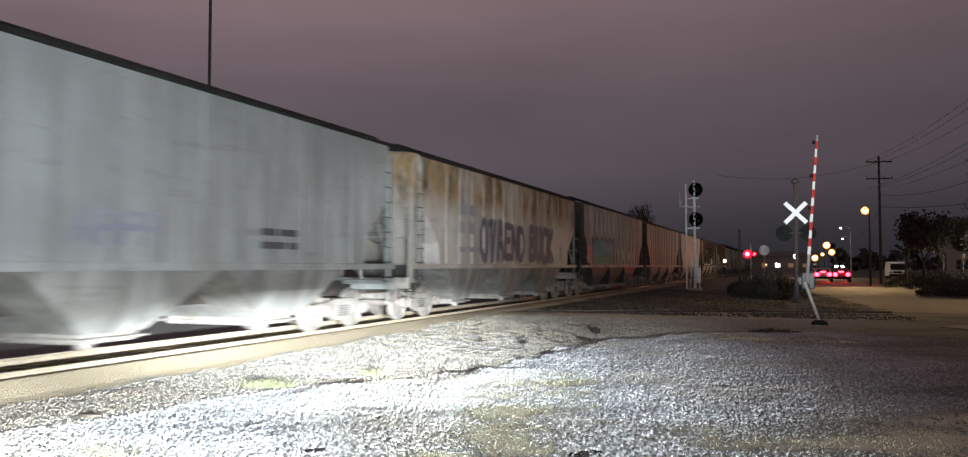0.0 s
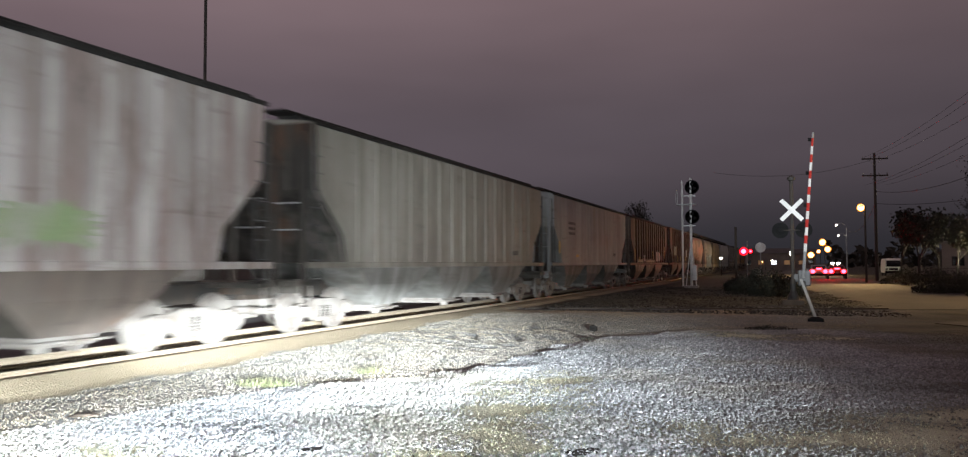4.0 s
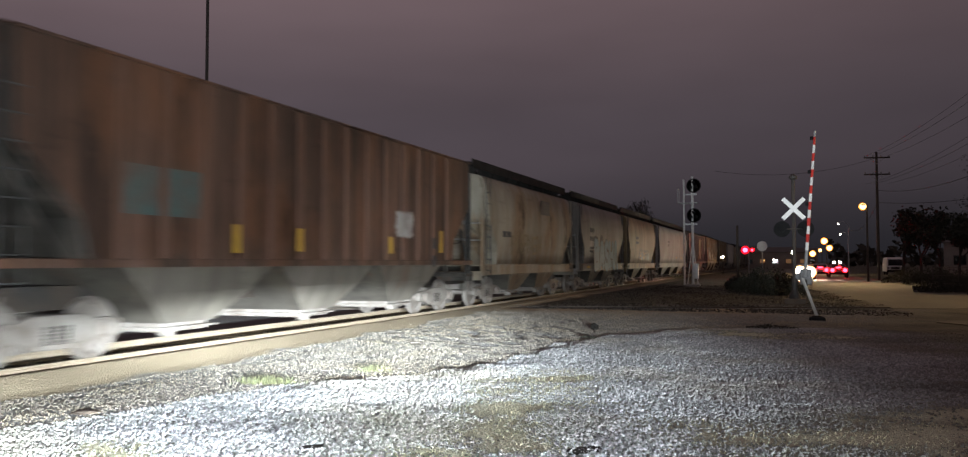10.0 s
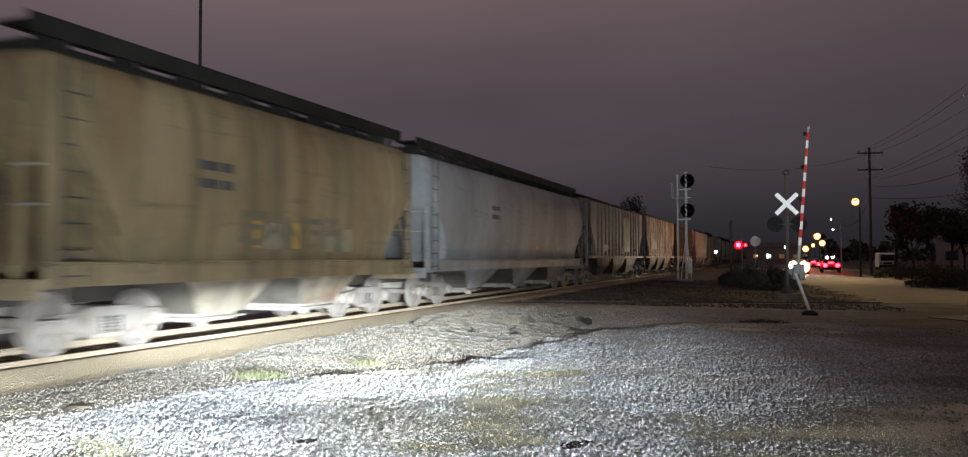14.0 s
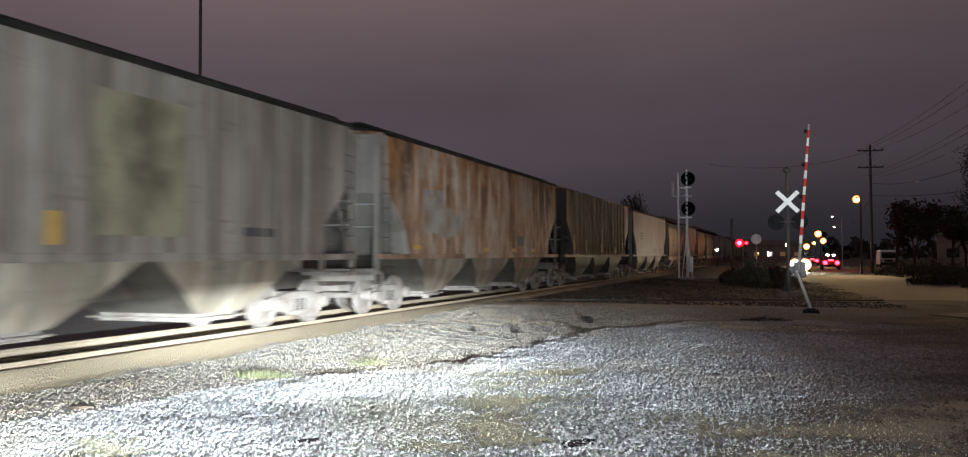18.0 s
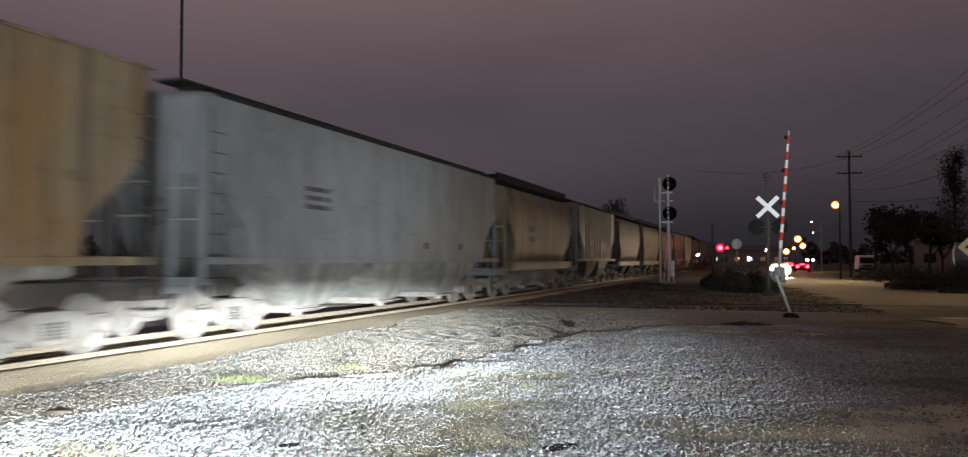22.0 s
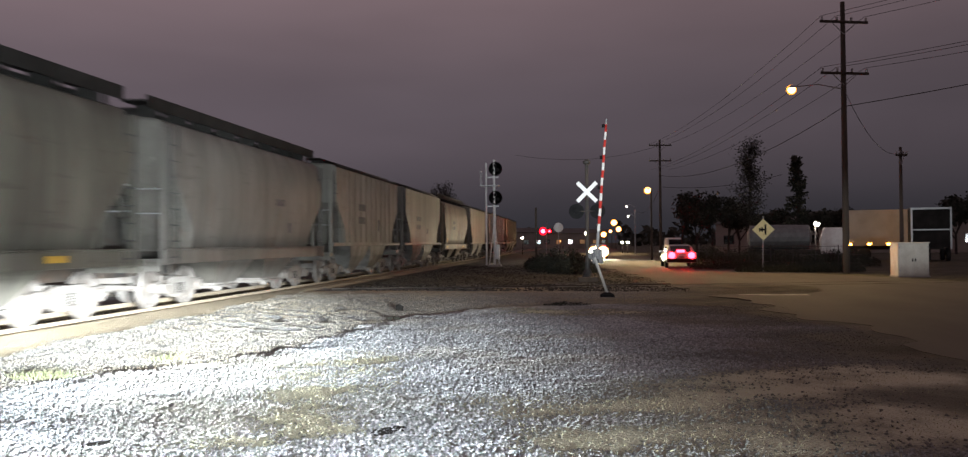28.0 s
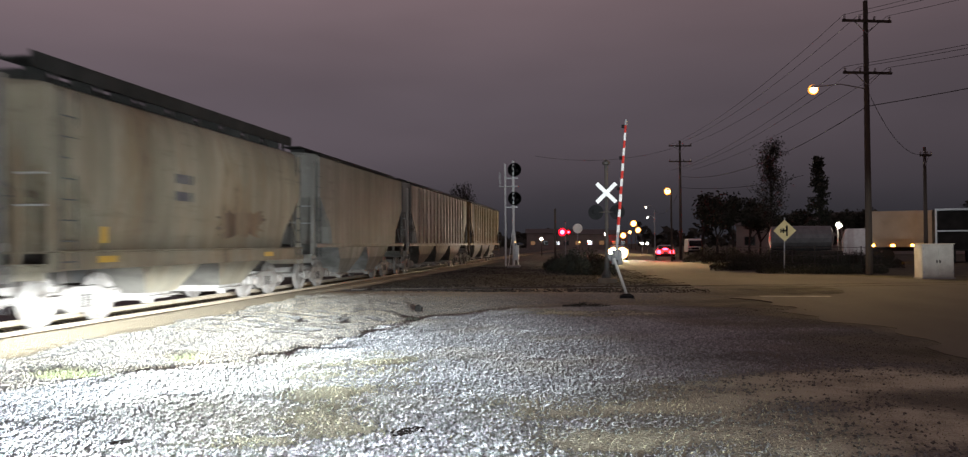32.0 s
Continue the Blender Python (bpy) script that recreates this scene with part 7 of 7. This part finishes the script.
def build_far_buildings():
    """Low sheds beyond the crossing, with lit windows."""
    wall = material("shed_wall", (0.30, 0.27, 0.24), 0.9, 0.0, (0.18, 0.16, 0.15), 0.4, 0.6, 10, 0.1)
    roof = material("shed_roof", (0.10, 0.095, 0.09), 0.8, 0.0, (0.06, 0.055, 0.05), 0.4, 0.6, 10, 0.1)
    for b, r, w, d, h, lit in ((-1.2, 215, 12, 8, 4.0, (1, 3)), (-3.4, 235, 14, 8, 4.6, (0,)), (0.55, 240, 10, 8, 4.2, (2,)), (12.2, 118, 14, 8, 4.0, ()), (17.5, 120, 16, 9, 4.4, ()), (22.5, 118, 18, 9, 4.2, (1,))):
        x, y, _ = at(b, r)
        g = thing("shed", "low dark shed beyond the road", "building", pose(x, y, 0, 0, 0, -b), "far sheds")
        part("wall", boxes((-w / 2, w / 2, 0, d, -0.2, h)), wall, g)
        bm = bmesh.new()
        q = [(-w / 2 - 0.4, -0.4, h), (w / 2 + 0.4, -0.4, h), (w / 2 + 0.4, d + 0.4, h), (-w / 2 - 0.4, d + 0.4, h), (-w / 2 - 0.4, d / 2, h + 1.3), (w / 2 + 0.4, d / 2, h + 1.3)]
        v = [bm.verts.new(c) for c in q]
        for f in ((0, 1, 5, 4), (2, 3, 4, 5), (0, 4, 3), (1, 2, 5), (3, 2, 1, 0)):
            bm.faces.new([v[i] for i in f])
        part("roof", bm, roof, g)
        for k in range(4):
            cx = -w / 2 + w * (k + 0.5) / 4
            win = part("window", boxes((cx - 0.7, cx + 0.7, -0.06, 0.0, 1.2, 2.4)), roof, g)
            part("pane", boxes((cx - 0.62, cx + 0.62, -0.08, -0.06, 1.28, 2.32)), WINDOW_GLOW if k in lit else GLASS_DARK, win)


build_fence()
build_far_buildings()
build_crossing_signal()
build_block_signal()
build_far_flasher()
build_poles()
build_cabinet()
build_sign()
build_lorries()
build_plants()

CAR_RED = material("red_car_paint", (0.17, 0.04, 0.042), 0.4, 0.1, (0.13, 0.035, 0.035), 1.0, 0.4, 20, 0)
CAR_SILVER = material("silver_car_paint", (0.42, 0.42, 0.43), 0.35, 0.4, (0.34, 0.34, 0.35), 1.0, 0.4, 20, 0)
HEAD_FAINT = glow("car_headlight_glow", (1.0, 0.85, 0.65), 60)
red_car = sedan("silver saloon car with lit red tail lights driving off", CAR_SILVER, pose(8, -60, 0.012, 0, 0, 180), head=HEAD_FAINT)
queue_a = sedan("silver saloon car waiting with lit tail lights", CAR_SILVER, pose(3.0, 92, 0.012, 0, 0, 180))
queue_b = sedan("dark red saloon car waiting with lit tail lights", CAR_RED, pose(4.7, 92, 0.012, 0, 0, 180))
# Lamp radius is enlarged to stand for headlight glare.
oncoming = sedan("oncoming saloon car with bright headlights", CAR_SILVER, pose(23, 92, 0.012, 0, 0, -90), head=HEAD_GLOW, lamp_r=0.4)
van("white delivery van parked beside the road", pose(*at(6.05, 116)))

STONE = stone_material("limestone_gravel", (0.22, 0.228, 0.24), (0.58, 0.595, 0.615), (0.38, 0.393, 0.408), 1.0)
BALLAST = stone_material("ballast_stone", (0.18, 0.165, 0.145), (0.46, 0.43, 0.38), (0.32, 0.295, 0.255))
scatter("gravel", 270000, on_lot, (0.010, 0.027), STONE, "loose pale limestone gravel", "gravel", 1)
scatter("ballast", 45000, on_bed, (0.018, 0.040), BALLAST, "grey track ballast stones", "ballast", 2)
GRIT = stone_material("dark_verge_stone", (0.025, 0.024, 0.022), (0.15, 0.14, 0.12), (0.06, 0.057, 0.05))
scatter("verge_stones", 22000, on_verge, (0.022, 0.06), GRIT, "dark stones and clods on rough ground", "stones", 4)
scatter("ballast", 150000, on_slope, (0.006, 0.016), BALLAST, "grey ballast stones on the shoulder slope", "ballast", 3)
build_grass()


def build_debris():
    """A dark clod, a flat brown stone and soil pits with painted shadow on the lot."""
    rng = random.Random(9)

    def lump(name, label, x, y, rx, ry, h, mat):
        bm = bmesh.new()
        bmesh.ops.create_icosphere(bm, subdivisions=2, radius=1)
        for v in bm.verts:
            k = 0.8 + 0.4 * rng.random()
            v.co = Vector((v.co.x * rx * k, v.co.y * ry * k, v.co.z * h * k))
        z = float(ground_height(np.array(x), np.array(y)))
        solid(name, bm, mat, label, "debris", pose(x, y, z + h * 0.45, 0, 0, rng.uniform(0, 90)))

    soil = material("dark_soil", (0.012, 0.011, 0.01), 0.95, 0.0, (0.03, 0.026, 0.022), 8.0, 0.6, 40, 0.5)
    brown = material("brown_stone", (0.13, 0.105, 0.085), 0.9, 0.0, (0.12, 0.09, 0.07), 8.0, 0.6, 40, 0.4)
    lump("clod", "dark clod of earth on the ballast slope", -4.45, 20.0, 0.11, 0.10, 0.12, soil)
    lump("flat_stone", "flat brown stone on pale gravel", -7.1, 7.0, 0.15, 0.09, 0.02, brown)
    # Flat near-black lumps: soil spots with the pits' shadow in their colour.
    for x, y, rx, ry in ((-1.66, 7.05, 0.20, 0.12), (-3.9, 6.3, 0.16, 0.08)):
        lump("shaded_soil_pit", "dark soil pit with its shadow put into the colour", x, y, rx, ry, 0.012, soil)


build_debris()
bush("low dark weeds growing along the washed ledge", -0.4, 21.3, 0.6, 0.25, 0.12, 91, 420, 0.025)
bush("low dark weeds growing along the washed ledge", -4.0, 17.4, 0.18, 0.1, 0.07, 92, 120, 0.02)


def motions():
    for car in TRAIN:
        p = car.matrix_basis.translation.copy()
        walk(car, [(t, pose(p.x, p.y - SPEED * t, p.z)) for t in (0, 8, 16, 24, 32)])
    # wheels roll with the train: all wheelsets at one end of a bogie share one turn
    for w, sets in WHEELSETS.items():
        first = sets[0]
        rows = [(k / 15, pose(0, w * 0.89, 0.455, math.degrees(SPEED / 0.455 * k / 15) % 360)) for k in range(481)]
        walk(first, rows)
        for ob in sets[1:]:
            ob.rotation_mode = "QUATERNION"
            ob.animation_data_create()
            ob.animation_data.action = first.animation_data.action
            ob.animation_data.action_slot = first.animation_data.action_slot
    z = 0.012
    drive = [(0, 8.2, -90), (18, 8.4, -25), (23.0, 8.5, 19.5), (23.5, 8.5, 24.2), (24.0, 8.35, 29.0), (24.5, 8.1, 33.6), (26.5, 6.6, 45.5), (27.0, 6.5, 49.0), (28.0, 5.95, 53.5), (30, 5.35, 64.0), (31, 5.4, 72.0), (32, 5.95, 81.0)]
    turns = []
    for i, (t, x, y) in enumerate(drive):
        a, b = drive[max(0, i - 1)], drive[min(len(drive) - 1, i + 1)]
        turns.append((t, pose(x, y, z, 0, 0, 178 + (0.35 if t > 25 else 1.0) * math.degrees(math.atan2(-(b[1] - a[1]), b[2] - a[2])))))
    walk(red_car, turns)
    walk(queue_a, [(t, pose(x, y, z, 0, 0, 180)) for t, x, y in ((0, 3.0, 92), (8, 3.0, 93), (14, 3.6, 110), (24, 4.2, 170), (32, 4.2, 240))])
    walk(queue_b, [(t, pose(x, y, z, 0, 0, 180)) for t, x, y in ((0, 4.7, 92), (14, 4.7, 93), (21, 4.7, 105), (24, 4.6, 140), (32, 4.4, 230))])
    walk(oncoming, [(t, pose(x, y, z, 0, 0, r)) for t, x, y, r in ((0, 24, 92, -90), (4.5, 22, 92, -90), (5.6, 7, 91.5, -70), (6.2, 2.2, 88, -20), (6.6, 1.35, 85, 0), (10, 1.4, 84, 0), (32, 1.5, 82, 0))])


motions()
